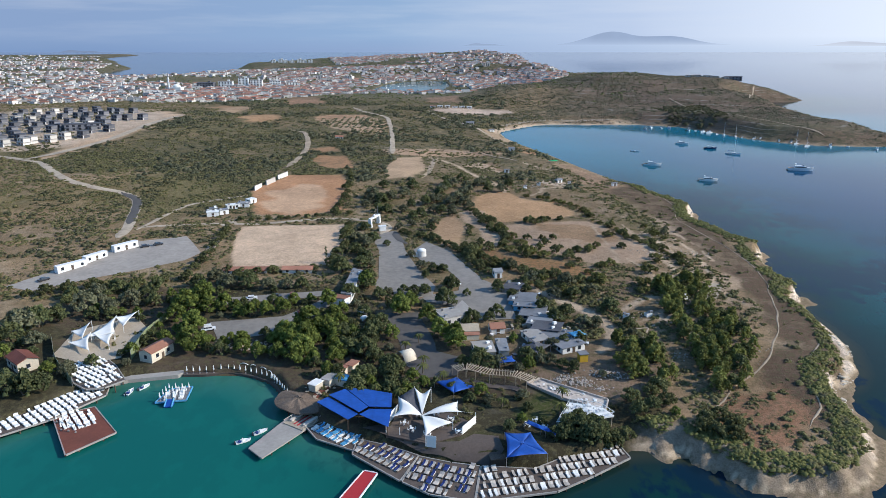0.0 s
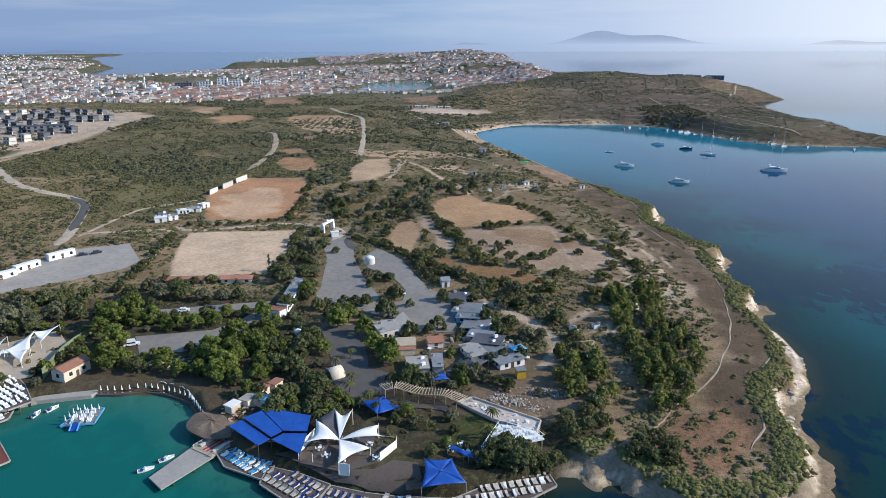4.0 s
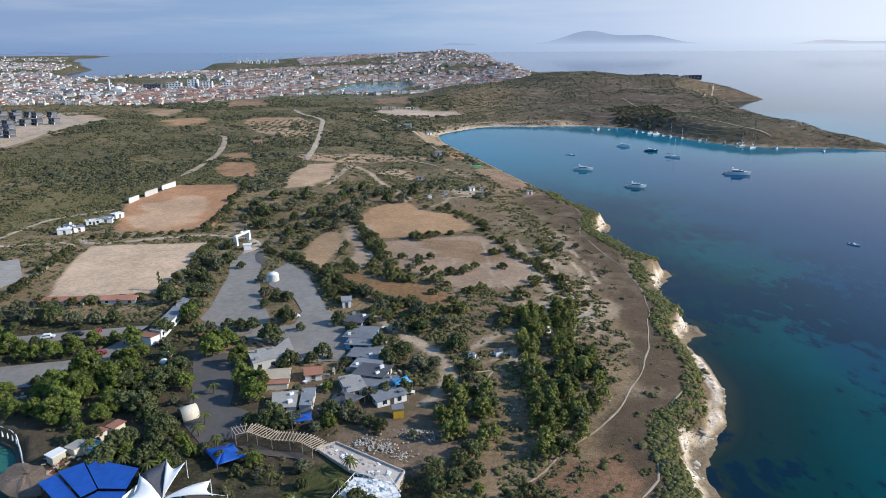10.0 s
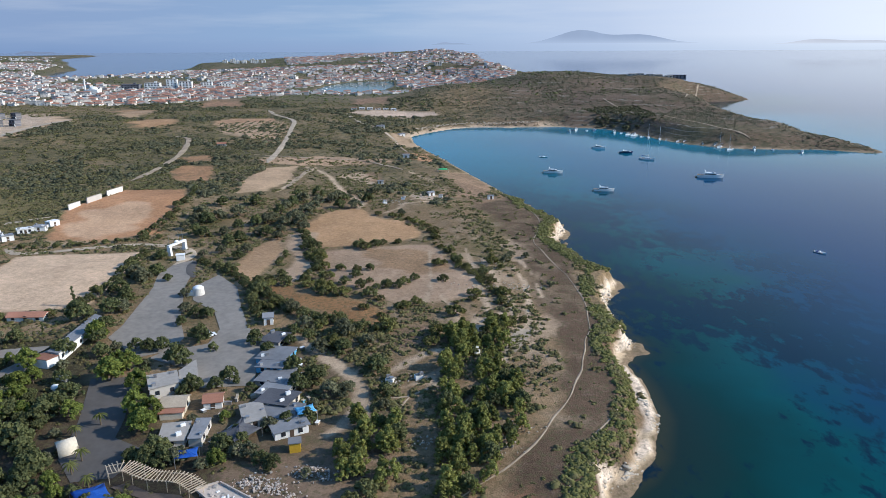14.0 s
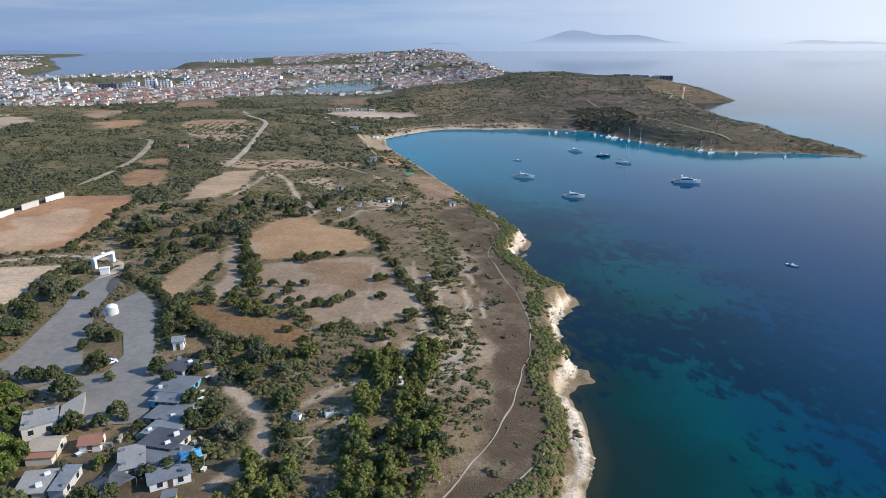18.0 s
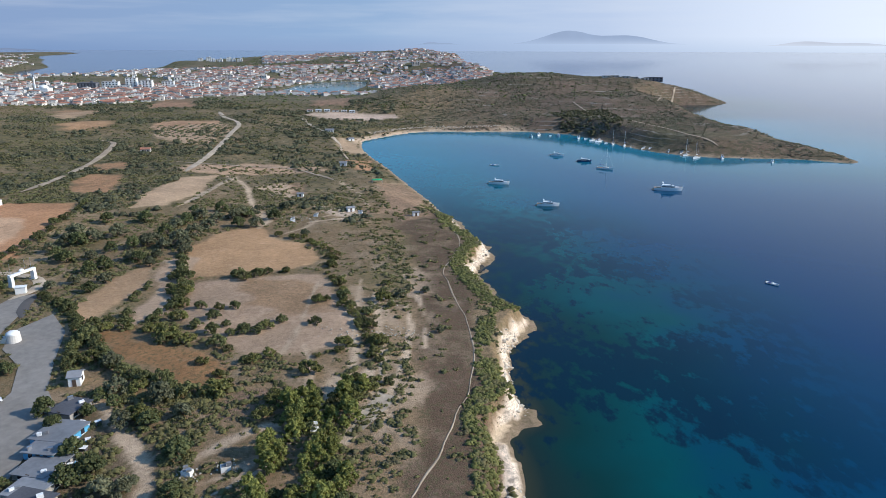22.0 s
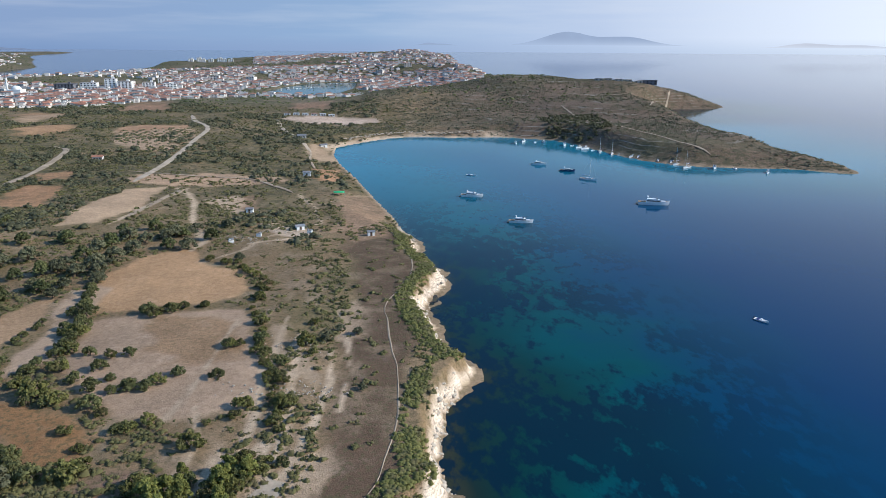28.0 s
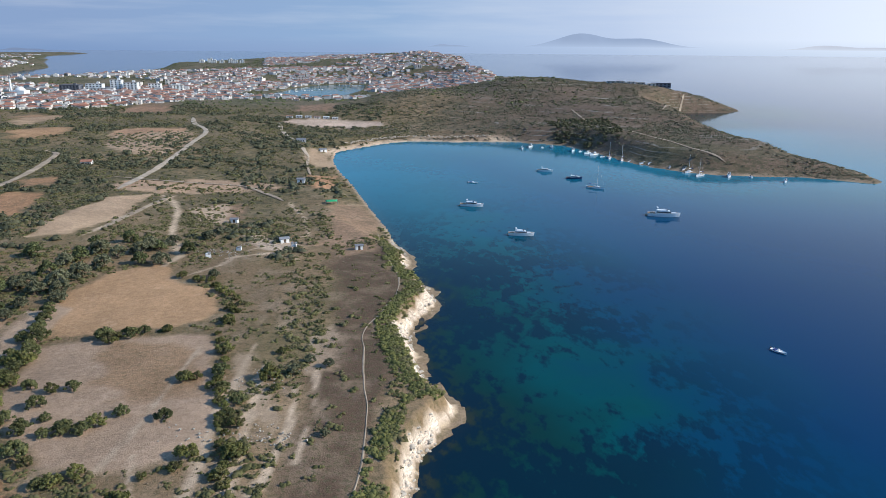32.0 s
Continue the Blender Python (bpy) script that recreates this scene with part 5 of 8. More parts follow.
bush_stuff("orchard_trees", "small olive trees in rows on a pale field", "olive",
           (gx.ravel()[rows_ok], gy.ravel()[rows_ok], np.random.default_rng(51)), 1.3, 2.2, 4, 14, SMALL, 0.2, 1.0)
bush_stuff("maquis", "grey-green scrub covering the far headland", "headland",
           scatter(15000, 60, 620, 830, 1500, lambda x, y: (clump(x, y, 42, 0.34, 0.52) * 0.7 + 0.26), 4), 1.0, 3.4, 2, 2, SMALL, 0.22, 0.6)
bush_stuff("grove", "dark green grove at the headland's foot above the moorings", "garrigue",
           scatter(230, 268, 335, 800, 930, lambda x, y: 0.9 + 0 * x, 41), 2.4, 4.6, 4, 12, SMALL, 0.2, 0.8)
bush_stuff("maquis", "dark scrub on the low point of the headland", "headland",
           scatter(2600, 280, 480, 640, 860, lambda x, y: (clump(x, y, 50, 0.3, 0.6) * 0.9 + 0.1), 14), 1.0, 2.8, 2, 3, SMALL, 0.2, 0.45)
bush_stuff("thicket", "dark thickets and groves around the town", "oak",
           scatter(15000, -2700, 400, 1000, 3900, lambda x, y: clump(x, y, 100, 0.30, 0.52) * 0.9 + 0.1, 5), 2.6, 6.0, 1, 1, SMALL, 0.35, 0.7)
bush_stuff("thicket", "dark garden trees between the town's houses", "oak",
           scatter(6500, -420, 330, 1290, 2700, lambda x, y: 0.9 * (depth_in(x, y, MARINA) < -14) + 0 * x, 35, 3), 2.4, 4.8, 1, 1, SMALL, 0.35, 0.7)
bush_stuff("shore_thicket", "dense green thicket along the cliff edge", "lentisk",
           scatter(2900, 45, 150, 138, 540, lambda x, y: ((sample(SHORE_DIST, x, y) > 4.0) & (sample(SHORE_DIST, x, y) < 10.5) & (steepness(x, y) > 0.3) & (H(x, y) > 2.5)) * clump(x, y, 24, 0.28, 0.36), 6, 40), 0.6, 1.8, 4, 16, SMALL, 0.14, 0.7)
bush_stuff("garden_shrubs", "garden shrubs between the club's terraces", "scrub",
           scatter(600, -130, 62, 152, 262, lambda x, y: ~away(x, y) * (sample(SHORE_DIST, x, y) > 7) * clump(x, y, 18, 0.36, 0.55), 7), 0.5, 1.5, 3, 40, SMALL)
bush_stuff("garden_shrubs", "unkempt green shrubs behind the shops", "scrub",
           scatter(420, 22, 64, 194, 266, lambda x, y: (line_distance(x, y, np.array([(30, 262), (36, 258), (44, 246), (52, 236), (56, 228), (57, 214), (50, 205)], float)) > 3.2) * (0.25 + 0.7 * clump(x, y, 9, 0.38, 0.55)) * np.where(x > 40 - (y - 200) * 0.12, 1.0, 0.35), 47), 0.6, 1.9, 4, 20, SMALL, 0.16, 0.85)
bush_stuff("heath_tufts", "dry brown heath tufts on the cliff top", "heath",
           scatter(15000, 66, 142, 150, 480, lambda x, y: np.where(depth_in(x, y, heath) > 0, 0.9, 0.15) * (0.25 + 0.75 * clump(x, y, 9, 0.35, 0.6)), 8), 0.14, 0.5, 1, 3, TINY, 0.5, 0.4)
bush_stuff("dry_grass_tufts", "pale dry tufts among the fields", "heath",
           scatter(2500, -40, 110, 250, 480, lambda x, y: away(x, y) * 0.4, 9), 0.25, 0.7, 1, 4, TINY, 0.5, 0.5)

# ---- buildings ----
BUILT = [(-6, 165, 15), (-24, 169, 11), (-40, 176, 8), (14, 187, 6), (7, 188, 5), (22, 184, 5), (34, 179, 9), (27, 184, 5), (42, 172, 6), (37, 167, 8), (20, 151, 8), (-115, 218, 14)]


def lid(poly, grow):
    """The polygon, moved outwards by some metres."""
    c = Vector((sum(p[0] for p in poly) / len(poly), sum(p[1] for p in poly) / len(poly)))
    return [tuple(Vector(p) + (Vector(p) - c).normalized() * grow) for p in poly]


def openings(root_part, poly, z0, h, every=3.4, win=1.1, tall=1.2, frame_mat="white"):
    """Window panes set proud of each long wall, each with a sill."""
    n = len(poly)
    area = sum(poly[i][0] * poly[(i + 1) % n][1] - poly[(i + 1) % n][0] * poly[i][1] for i in range(n))
    ring = poly if area > 0 else poly[::-1]
    for a, b in zip(ring, ring[1:] + ring[:1]):
        a, b = Vector(a), Vector(b)
        length = (b - a).length
        count = int(length / every)
        way = (b - a).normalized()
        turn = math.atan2(way.y, way.x)
        out = Vector((way.y, -way.x))
        for k in range(count):
            p = a + way * (length * (k + 0.5) / count) + out * 0.02
            pane = part("window", Shape().box(p.x, p.y, z0 + h * 0.38, win, 0.1, tall, turn), "glass", root_part)
            part("sill", Shape().box(p.x + out.x * 0.06, p.y + out.y * 0.06, z0 + h * 0.38 - 0.12, win + 0.25, 0.16, 0.1, turn), frame_mat, pane)


def flat_building(label, poly, h, wall, roof, category="building", name="shop_building", windows=True, over=0.35, slope=0.0, extras=0, seed=0):
    cx, cy = sum(p[0] for p in poly) / len(poly), sum(p[1] for p in poly) / len(poly)
    z0 = min(float(H(x, y)) for x, y in poly)
    BUILT.append((cx, cy, max((Vector(p) - Vector((cx, cy))).length for p in poly)))
    root = thing(name, label, category, pose(cx, cy, z0))
    local = [(x - cx, y - cy) for x, y in poly]
    body = part("wall", Shape().prism(local, -0.3, h), wall, root)
    rim = lid(local, over)
    n = len(rim)
    area = sum(rim[i][0] * rim[(i + 1) % n][1] - rim[(i + 1) % n][0] * rim[i][1] for i in range(n))
    rim = rim if area > 0 else rim[::-1]
    lift = [slope * x for x, y in rim]
    low = min(lift)
    roof_part = part("roof", Shape().prism(rim, [h + 0.004 + a - low for a in lift], [h + 0.2 + a - low for a in lift]), roof, root)
    r = random.Random(seed)
    for k in range(extras):
        a, b, q = r.uniform(0.2, 0.8), r.choice(local), r.uniform(0.25, 0.6)
        x, y = b[0] * (1 - q), b[1] * (1 - q)
        part("roof_unit", Shape().box(x, y, h + 0.2 + slope * x - low, r.uniform(0.7, 1.3), r.uniform(0.5, 0.9), r.uniform(0.4, 0.9), a), r.choice(["white", "metal", "grey"]), roof_part)
    if windows:
        openings(body, local, 0, h)
        a, b = Vector(local[0]), Vector(local[1])
        w = (b - a).normalized()
        p = a.lerp(b, 0.5)
        part("door", Shape().box(p.x, p.y, 0.0, 1.0, 0.16, 2.05, math.atan2(w.y, w.x)), "brownwood", body)
    return root


def rect(cx, cy, sx, sy, turn):
    c, s = math.cos(radians(turn)), math.sin(radians(turn))
    return [(cx + x * c - y * s, cy + x * s + y * c) for x, y in ((-sx / 2, -sy / 2), (sx / 2, -sy / 2), (sx / 2, sy / 2), (-sx / 2, sy / 2))]


def tiled_house(label, cx, cy, sx, sy, h, turn, wall="wall", tile="tile", name="house", category="house", rise_by=None, hip=False):
    z0 = min(float(H(x, y)) for x, y in rect(cx, cy, sx, sy, turn))
    BUILT.append((cx, cy, max(sx, sy) * 0.6))
    root = thing(name, label, category, pose(cx, cy, z0, 0, 0, turn))
    local = rect(0, 0, sx, sy, 0)
    body = part("wall", Shape().prism(local, -0.3, h), wall, root)
    up = rise_by or sy * 0.22
    if hip:
        part("roof", Shape().hip(0, 0, h + 0.004, sx + 0.9, sy + 0.9, up), tile, root)
    else:
        part("gable_wall", Shape().add([(sx / 2, -sy / 2, h), (sx / 2, sy / 2, h), (sx / 2, 0, h + up), (-sx / 2, -sy / 2, h), (-sx / 2, sy / 2, h), (-sx / 2, 0, h + up)], [(0, 1, 2), (4, 3, 5), (0, 2, 5, 3), (1, 4, 5, 2), (0, 3, 4, 1)]), wall, root)
        part("roof", Shape().gable(0, 0, h + 0.02, sx + 0.8, sy + 0.6, up, thick=0.2), tile, root)
    openings(body, local, 0, h)
    part("door", Shape().box(0, -sy / 2, 0, 1.0, 0.16, 2.05), "brownwood", body)
    return root


def canopy(label, corners, z_posts, peak, mat, name="canopy", category="canopy", sag=0.5, post="metal"):
    """A tensioned cover on posts, drawn up to a peak in the middle."""
    cx, cy = sum(p[0] for p in corners) / len(corners), sum(p[1] for p in corners) / len(corners)
    z0 = float(H(cx, cy))
    root = thing(name, label, category, pose(cx, cy, z0))
    local = [Vector((x - cx, y - cy)) for x, y in corners]
    s, n, steps = Shape(), len(local), 5
    for a, b in zip(local, local[1:] + local[:1]):
        rows = []
        for i in range(steps + 1):
            q = i / steps
            row = []
            for j in range(5):
                e = a.lerp(b, j / 4) * (1 - 0.10 * math.sin(math.pi * j / 4))
                p = e * (1 - q)
                row.append((p.x, p.y, z_posts + (peak - z_posts) * q**1.35 - sag * math.sin(math.pi * j / 4) * (1 - q)))
            rows.append(row)
        s.sheet(rows, 0.04)
    part("cover", s, mat, root, soft=True)
    for p in local:
        part("post", Shape().tube((p.x * 0.99, p.y * 0.99, -0.3), (p.x, p.y, z_posts), 0.09), post, root)
    return root


# the shops along the car park
SHOPS = [("dark felt roof", 27, 257, 5.5, 5.0, -20, "darkgrey", "concrete"), ("grey roof and blue front", 29.5, 246, 7.5, 6.0, -15, "grey", "bluelight"),
         ("grey sheet roof", 30, 240, 6.5, 5.0, -14, "grey", "bluelight"), ("grey sheet roof", 32, 233.5, 7.0, 6.5, -16, "grey", "concrete"), ("grey sheet roof", 33.5, 226, 6.5, 6.0, -18, "grey", "concrete"),
         ("dark patched roof", 35, 220, 7.5, 5.0, -20, "darkgrey", "cream"), ("pale grey sheet roof", 36, 214.5, 9.0, 5.5, -22, "grey", "white"), ("grey sheet roof", 39.5, 208.5, 7.0, 6.0, 25, "grey", "white"),
         ("pale sheet roof", 30, 213, 4.5, 6.5, 20, "concrete", "wall")]
for k, (what, x, y, sx, sy, turn, roof, wall) in enumerate(SHOPS):
    flat_building("small plastered shop with a " + what, rect(x, y, sx * 1.2, sy * 1.42, turn), 1.5 + 0.2 * (k % 3), wall, roof, "shop", over=0.6, slope=0.05, extras=2, seed=k)
yr = random.Random(77)
for k in range(60):
    q = yr.random()
    x, y = 26 + 16 * q + yr.gauss(3.2, 1.8), 258 - 48 * q + yr.gauss(0, 2.0)
    if k > 38:
        x, y = yr.uniform(8, 34), yr.uniform(198, 226)
    crate = thing("yard_crate", "weathered crate or stacked sheet in the shops' yard", "crate", on_ground(x, y, yr.uniform(0, 180)), "yard clutter")
    a, b, c = yr.uniform(0.6, 2.2), yr.uniform(0.5, 1.4), yr.uniform(0.4, 1.2)
    part("box", Shape().box(0, 0, -0.1, a, b, c, 0, 0.97), yr.choice(["wood", "metal", "brownwood", "concrete", "bluelight", "darkgrey"]), crate)
    part("lid", Shape().box(0, 0, c - 0.098, a + 0.1, b + 0.1, 0.06), yr.choice(["wood", "grey", "white"]), crate)
canopy("light blue and white striped awning beside the shops", rect(43.5, 212, 5.0, 4.0, 25), 3.2, 3.9, "bluelight", "awning", "awning", 0.2)
flat_building("white low building with a sheet roof by the car park", [(-3, 231), (4, 234), (7, 227), (0.5, 223)], 3.4, "wall", "concrete", extras=3, seed=31)
flat_building("pale concrete terrace block beside the white building", [(4.5, 235), (7, 242), (10.5, 232), (7, 228)], 2.6, "concrete", "concrete", windows=False)
tiled_house("hut with an ochre gabled roof and red eaves", 8.5, 219, 6.0, 6.0, 2.0, 5, "cream", "wood", "hut", "hut")
flat_building("lean-to with a red tiled roof", rect(9.0, 214.6, 5.6, 2.4, 5), 1.8, "cream", "tile", "shed", "lean_to", windows=False)
tiled_house("small house with a red tiled roof", 18, 220.5, 4.6, 5.0, 1.9, 10, "wall", "tile")
flat_building("low building with a pale concrete roof", [(9, 208.5), (15.5, 209.5), (16.5, 201), (10.5, 200.5)], 2.0, "wall", "concrete", extras=2, seed=5)
flat_building("low building with a pale grey sheet roof", [(16.8, 210), (20.3, 210), (20.5, 201), (17.4, 201)], 2.3, "wall", "grey", extras=2, seed=6)
canopy("dark tent roof over a seating area", [(24, 203), (28, 210.5), (34, 205), (29, 199)], 2.4, 3.4, "darkgrey", "tent", "tent")
canopy("deep blue awning behind the pergola", [(16, 196), (21, 197.5), (22, 193.5), (17, 192.5)], 2.6, 3.4, "blue", "awning", "awning", 0.2)
flat_building("long service building with grey roof and white plant", [(-38, 247), (-34, 245.5), (-32.5, 273), (-37, 276)], 3.2, "white", "grey", extras=9, seed=8)
flat_building("red tiled porch at the end of the service building", [(-42, 243.5), (-36, 242), (-34.2, 245), (-39, 247)], 2.8, "white", "tile", "porch", "porch", windows=False)
for x0, x1 in ((-90, -72.5), (-66, -54)):
    tiled_house("long low stand with a red tiled roof beside the sand field", (x0 + x1) / 2, 278, x1 - x0, 5.0, 1.5, 1, "wall", "tile", "stand", "stand", 0.9)
tiled_house("small white hut with a pale roof by the hedge", 22, 271.5, 3.0, 4.2, 2.6, 10, "white", "grey", "hut", "hut")
flat_building("small bright yellow kiosk with a grey roof", rect(43, 199, 2.6, 2.4, 10), 2.5, "yellow", "grey", "kiosk", "kiosk", windows=False)
tiled_house("harbour house with a red tiled roof", -91, 206, 9.5, 5.0, 3.2, 68, "cream", "tile")
tiled_house("old beige house with a brown roof in the trees", -129, 198, 8.5, 6.0, 3.2, -40, "cream", "redwood")
for cx, cy, ln, turn in ((-155.5, 281, 12.5, 55), (-150.5, 292, 10.5, 62), (-143.5, 306, 11.5, 54)):
    flat_building("long white site shed beside the gravel lot", rect(cx, cy, ln, 2.6, turn), 2.9, "white", "white", "shed", "site_shed", over=0.1)
for k, (x, y, sx, sy, turn) in enumerate(((-123, 367, 6, 4, 20), (-119, 372, 5, 4, 40), (-117, 384, 7, 4, 30), (-112, 388, 6, 5, 10), (-110, 396, 5, 4, 60), (-125, 375, 4, 3, 15))):
    flat_building("small white shack with a sheet roof in the scrub", rect(x, y, sx, sy, turn), 2.5, "white", "grey" if k % 2 else "white", "shack", "shack", extras=2, seed=k)
for cx, cy, ln in ((-113.5, 427, 9), (-109, 441, 12), (-105.5, 460, 14)):
    flat_building("free-standing pale block wall at the field's edge", rect(cx, cy, ln, 0.5, 76), 3.0, "wall", "concrete", "wall", "field_wall", windows=False, over=0.05)
for x, y, t in ((72, 231, 20), (64, 230, -15), (89, 245, 35), (62, 452, 0), (52, 441, 20), (84, 463, -10)):
    flat_building("small pale ruined hut in the scrub", rect(x, y, 2.2, 1.6, t), 1.3, "white", "concrete", "ruin", "ruin", windows=False, over=-0.3, extras=2, seed=int(x))
for x, y, sx, sy, t in ((113.5, 461, 3.2, 2, 15), (46, 505, 3.5, 2.6, 0), (78, 470, 4, 3, 30), (60, 618, 5, 3.5, 0), (30, 790, 8, 5, 10), (52, 770, 6, 4, 30), (-95, 650, 7, 5, 10)):
    tiled_house("small pale country house in the dry scrub", x, y, sx, sy, 2.0 if sx < 5 else 2.6, t, "wall" if x < 40 else "white", "grey" if x > 0 else "tile")
canopy("bright green tarpaulin shelter by the shore", rect(88, 559, 7, 5, 10), 2.2, 2.8, "greentarp", "shelter", "shelter", 0.1)
for k in range(6):
    flat_building("low white beach hut behind the sand lot", rect(-14 + 10 * k, 968 + 3.5 * k - 0.3 * k * k, 7, 4, 5), 2.4, "white", "white" if k % 3 else "tile", "hut", "beach_hut", over=0.2)

# the gate of the grounds
gate_z = float(H(-35, 355))
gate = thing("entrance_gate", "white plastered entrance gate with a dome over the road", "gate", pose(-35.5, 355, gate_z, 0, 0, 70))
for s in (-1, 1):
    part("pillar", Shape().box(5.0 * s, 0, -0.3, 1.4, 1.9, 4.3, 0, 0.85), "white", gate)
part("beam", Shape().box(0, 0, 4.0, 11.6, 1.3, 0.8), "white", gate)
dome_v, dome_f = ICO2_V.copy(), ICO2_F
dome_v[:, 2] = np.maximum(dome_v[:, 2], 0)
part("dome", Shape().add([(x * 1.2, y * 0.9, 4.8 + z * 1.1) for x, y, z in dome_v], dome_f.tolist()), "white", gate, soft=True)
for s in (-4.6, 4.6, 1.9):
    part("flagpole", Shape().tube((s, 0.3, 4.75), (s, 0.3, 9.0), 0.06), "metal", gate)
lodge = flat_building("small white gate lodge beside the entrance", rect(-30.5, 344, 3.4, 2.4, 15), 2.5, "white", "white", "lodge", "gate_lodge", windows=False)
tower = thing("water_tower", "round white domed water tower on the car park's island", "tower", on_ground(-9.5, 299.5))
part("drum", Shape().tube((0, 0, -0.3), (0, 0, 2.6), 2.2, 2.0, 20), "wall", tower)
part("dome", Shape().add([(x * 2.05, y * 2.05, 2.55 + z * 1.1) for x, y, z in dome_v], dome_f.tolist()), "white", tower, soft=True)
part("annex", Shape().box(-2.6, -0.6, -0.3, 2.4, 2.2, 2.0), "wall", tower)
for x, y, s in ((-28.5, 235, 1.0), (-27.5, 229.5, 0.7)):
    tank = thing("storage_tank", "white rounded storage tank beside the service yard", "tank", on_ground(x, y, 0, s))
    part("shell", Shape().add([(a * 2.1, b * 1.5, 1.5 + c * 1.5) for a, b, c in ICO2_V], ICO2_F.tolist()), "white", tank, soft=True)
    part("cradle", Shape().box(0, 0, -0.2, 2.6, 1.6, 0.5), "concrete", tank)
# band shell at the end of the street
shell = thing("band_shell", "cream half-barrel band shell with an open front", "band shell", on_ground(-11.5, 201.5, -55))
rows = [[(2.6 * math.cos(math.pi * j / 10), -2.2 + 4.4 * i, 2.7 * math.sin(math.pi * j / 10) + 0.1) for j in range(11)] for i in (0, 1)]
part("vault", Shape().sheet(rows, 0.2), "cream", shell, soft=True)
part("back_wall", Shape().prism([(-2.5, 2.1), (2.5, 2.1), (2.5, 2.25), (-2.5, 2.25)], -0.2, 1.6), "wood", shell)
part("stage", Shape().box(0, 0, -0.2, 5.0, 4.2, 0.55), "deck", shell)

# ---- the beach club ----
star_z = float(H(-6, 163))
star = thing("star_tent", "white star-shaped sail tent on masts over the club floor", "tent", pose(-5.5, 165.5, star_z - 0.3))
TIPS = [(-9.0, -2.6, 2.6), (-6.4, 5.0, 4.6), (-2.4, 10.2, 4.8), (2.2, 9.6, 4.8), (9.4, 3.2, 4.2), (14.0, -0.6, 3.0), (8.0, -4.6, 2.6), (1.2, -11.0, 2.6), (-5.5, -7.0, 2.4)]
for k in (0, 2, 4, 6):
    a, b = Vector(TIPS[k]), Vector(TIPS[(k + 1) % 9])
    hub = Vector((0, 0, 2.0))
    rows = []
    for i in range(7):
        q = i / 6
        row = []
        for j in range(7):
            e = a.lerp(b, j / 6)
            e = e - Vector((e.x, e.y, 0)) * (0.20 * math.sin(math.pi * j / 6)) - Vector((0, 0, 0.7 * math.sin(math.pi * j / 6)))
            p = hub.lerp(e, q) * 1.0
            row.append((p.x, p.y, p.z + 0.9 * math.sin(math.pi * q) * (0.4 if k % 4 else 0.8)))
        rows.append(row)
    part("sail", Shape().sheet(rows, 0.03), "canvas", star, soft=True)
for k in (1,):
    a, b = Vector(TIPS[k]), Vector(TIPS[k + 1])
    rows = [[tuple(Vector((0, 0, 2.2)).lerp(a.lerp(b, j / 4), q / 4) - Vector((0, 0, 0.5 * math.sin(math.pi * q / 4)))) for j in range(5)] for q in range(5)]
    part("dark_sail", Shape().sheet(rows, 0.03), "darkgrey", star, "dark grey inner sail", soft=True)
for x, y, z in TIPS:
    part("mast", Shape().tube((x, y, -0.3), (x, y, z + 0.3), 0.12, 0.07), "white", star)
for (x0, y0), (x1, y1), h in (((-9.4, -3), (-6.6, 4.4), 3.0), ((10.4, -6.4), (14.1, -0.8), 2.6), ((1.4, -11.4), (3.8, -11.9), 3.2), ((-9.4, -3), (-9.0, -6), 2.6)):
    d = Vector((x1 - x0, y1 - y0))
    part("side_curtain", Shape().box((x0 + x1) / 2, (y0 + y1) / 2, -0.2, d.length, 0.12, h, math.atan2(d.y, d.x)), "canvas", star)
part("floor", Shape().prism([(-9, -7), (2, -11), (10, -7), (13, -1), (8, 4), (2, 10), (-4, 10), (-7, 4)], -0.5, 0.4), "deck", star)

blue_z = float(H(-24, 170))
hall = thing("blue_roofed_bar", "open beach bar under a large patched blue tarpaulin roof", "bar", pose(-24, 168.0, blue_z - 0.5))
for k, (poly, z) in enumerate((([(-10, 2.5), (-0.5, -6.5), (1.8, -3.6), (-7.4, 5.6)], 3.3), ([(-7.2, 5.8), (2.0, -3.4), (4.2, -0.6), (-3.2, 9.4)], 3.7), ([(2.2, -3.8), (10.2, -10), (10.4, -1), (4.5, -0.8)], 3.2), ([(-3.0, 9.6), (4.4, -0.4), (10.3, -0.6), (10, 7), (1, 10)], 3.6))):
    part("roof_sheet", Shape().prism(poly, [z - 0.03 * i for i in range(len(poly))], [z + 0.12 - 0.03 * i for i in range(len(poly))]), "blue", hall)
for x, y in ((-9.5, 2.6), (-0.6, -6), (10, -9.5), (10, 6.5), (1, 9.6), (-3, 9), (2, -3.5), (4.2, -0.7)):
    part("post", Shape().tube((x, y, -0.5), (x, y, 3.15), 0.1), "brownwood", hall)
part("counter", Shape().box(3, 3, -0.2, 5, 1.0, 1.2, 0.4), "brownwood", hall)
thatch = thing("thatched_pavilion", "low brown thatched pavilion on the harbour quay", "pavilion", on_ground(-40, 176.5, -35))
s = Shape()
ring = [[((5.6 * (1 - i / 4) + 0.2) * math.cos(g) * 1.45 * (1 + 0.08 * math.sin(3 * g)), (5.6 * (1 - i / 4) + 0.2) * math.sin(g) * 1.0 * (1 + 0.06 * math.cos(2 * g)), 2.3 + 1.5 * (i / 4)**0.8 + 0.12 * math.sin(7 * g + i)) for g in [2 * math.pi * j / 28 for j in range(29)]] for i in range(5)]
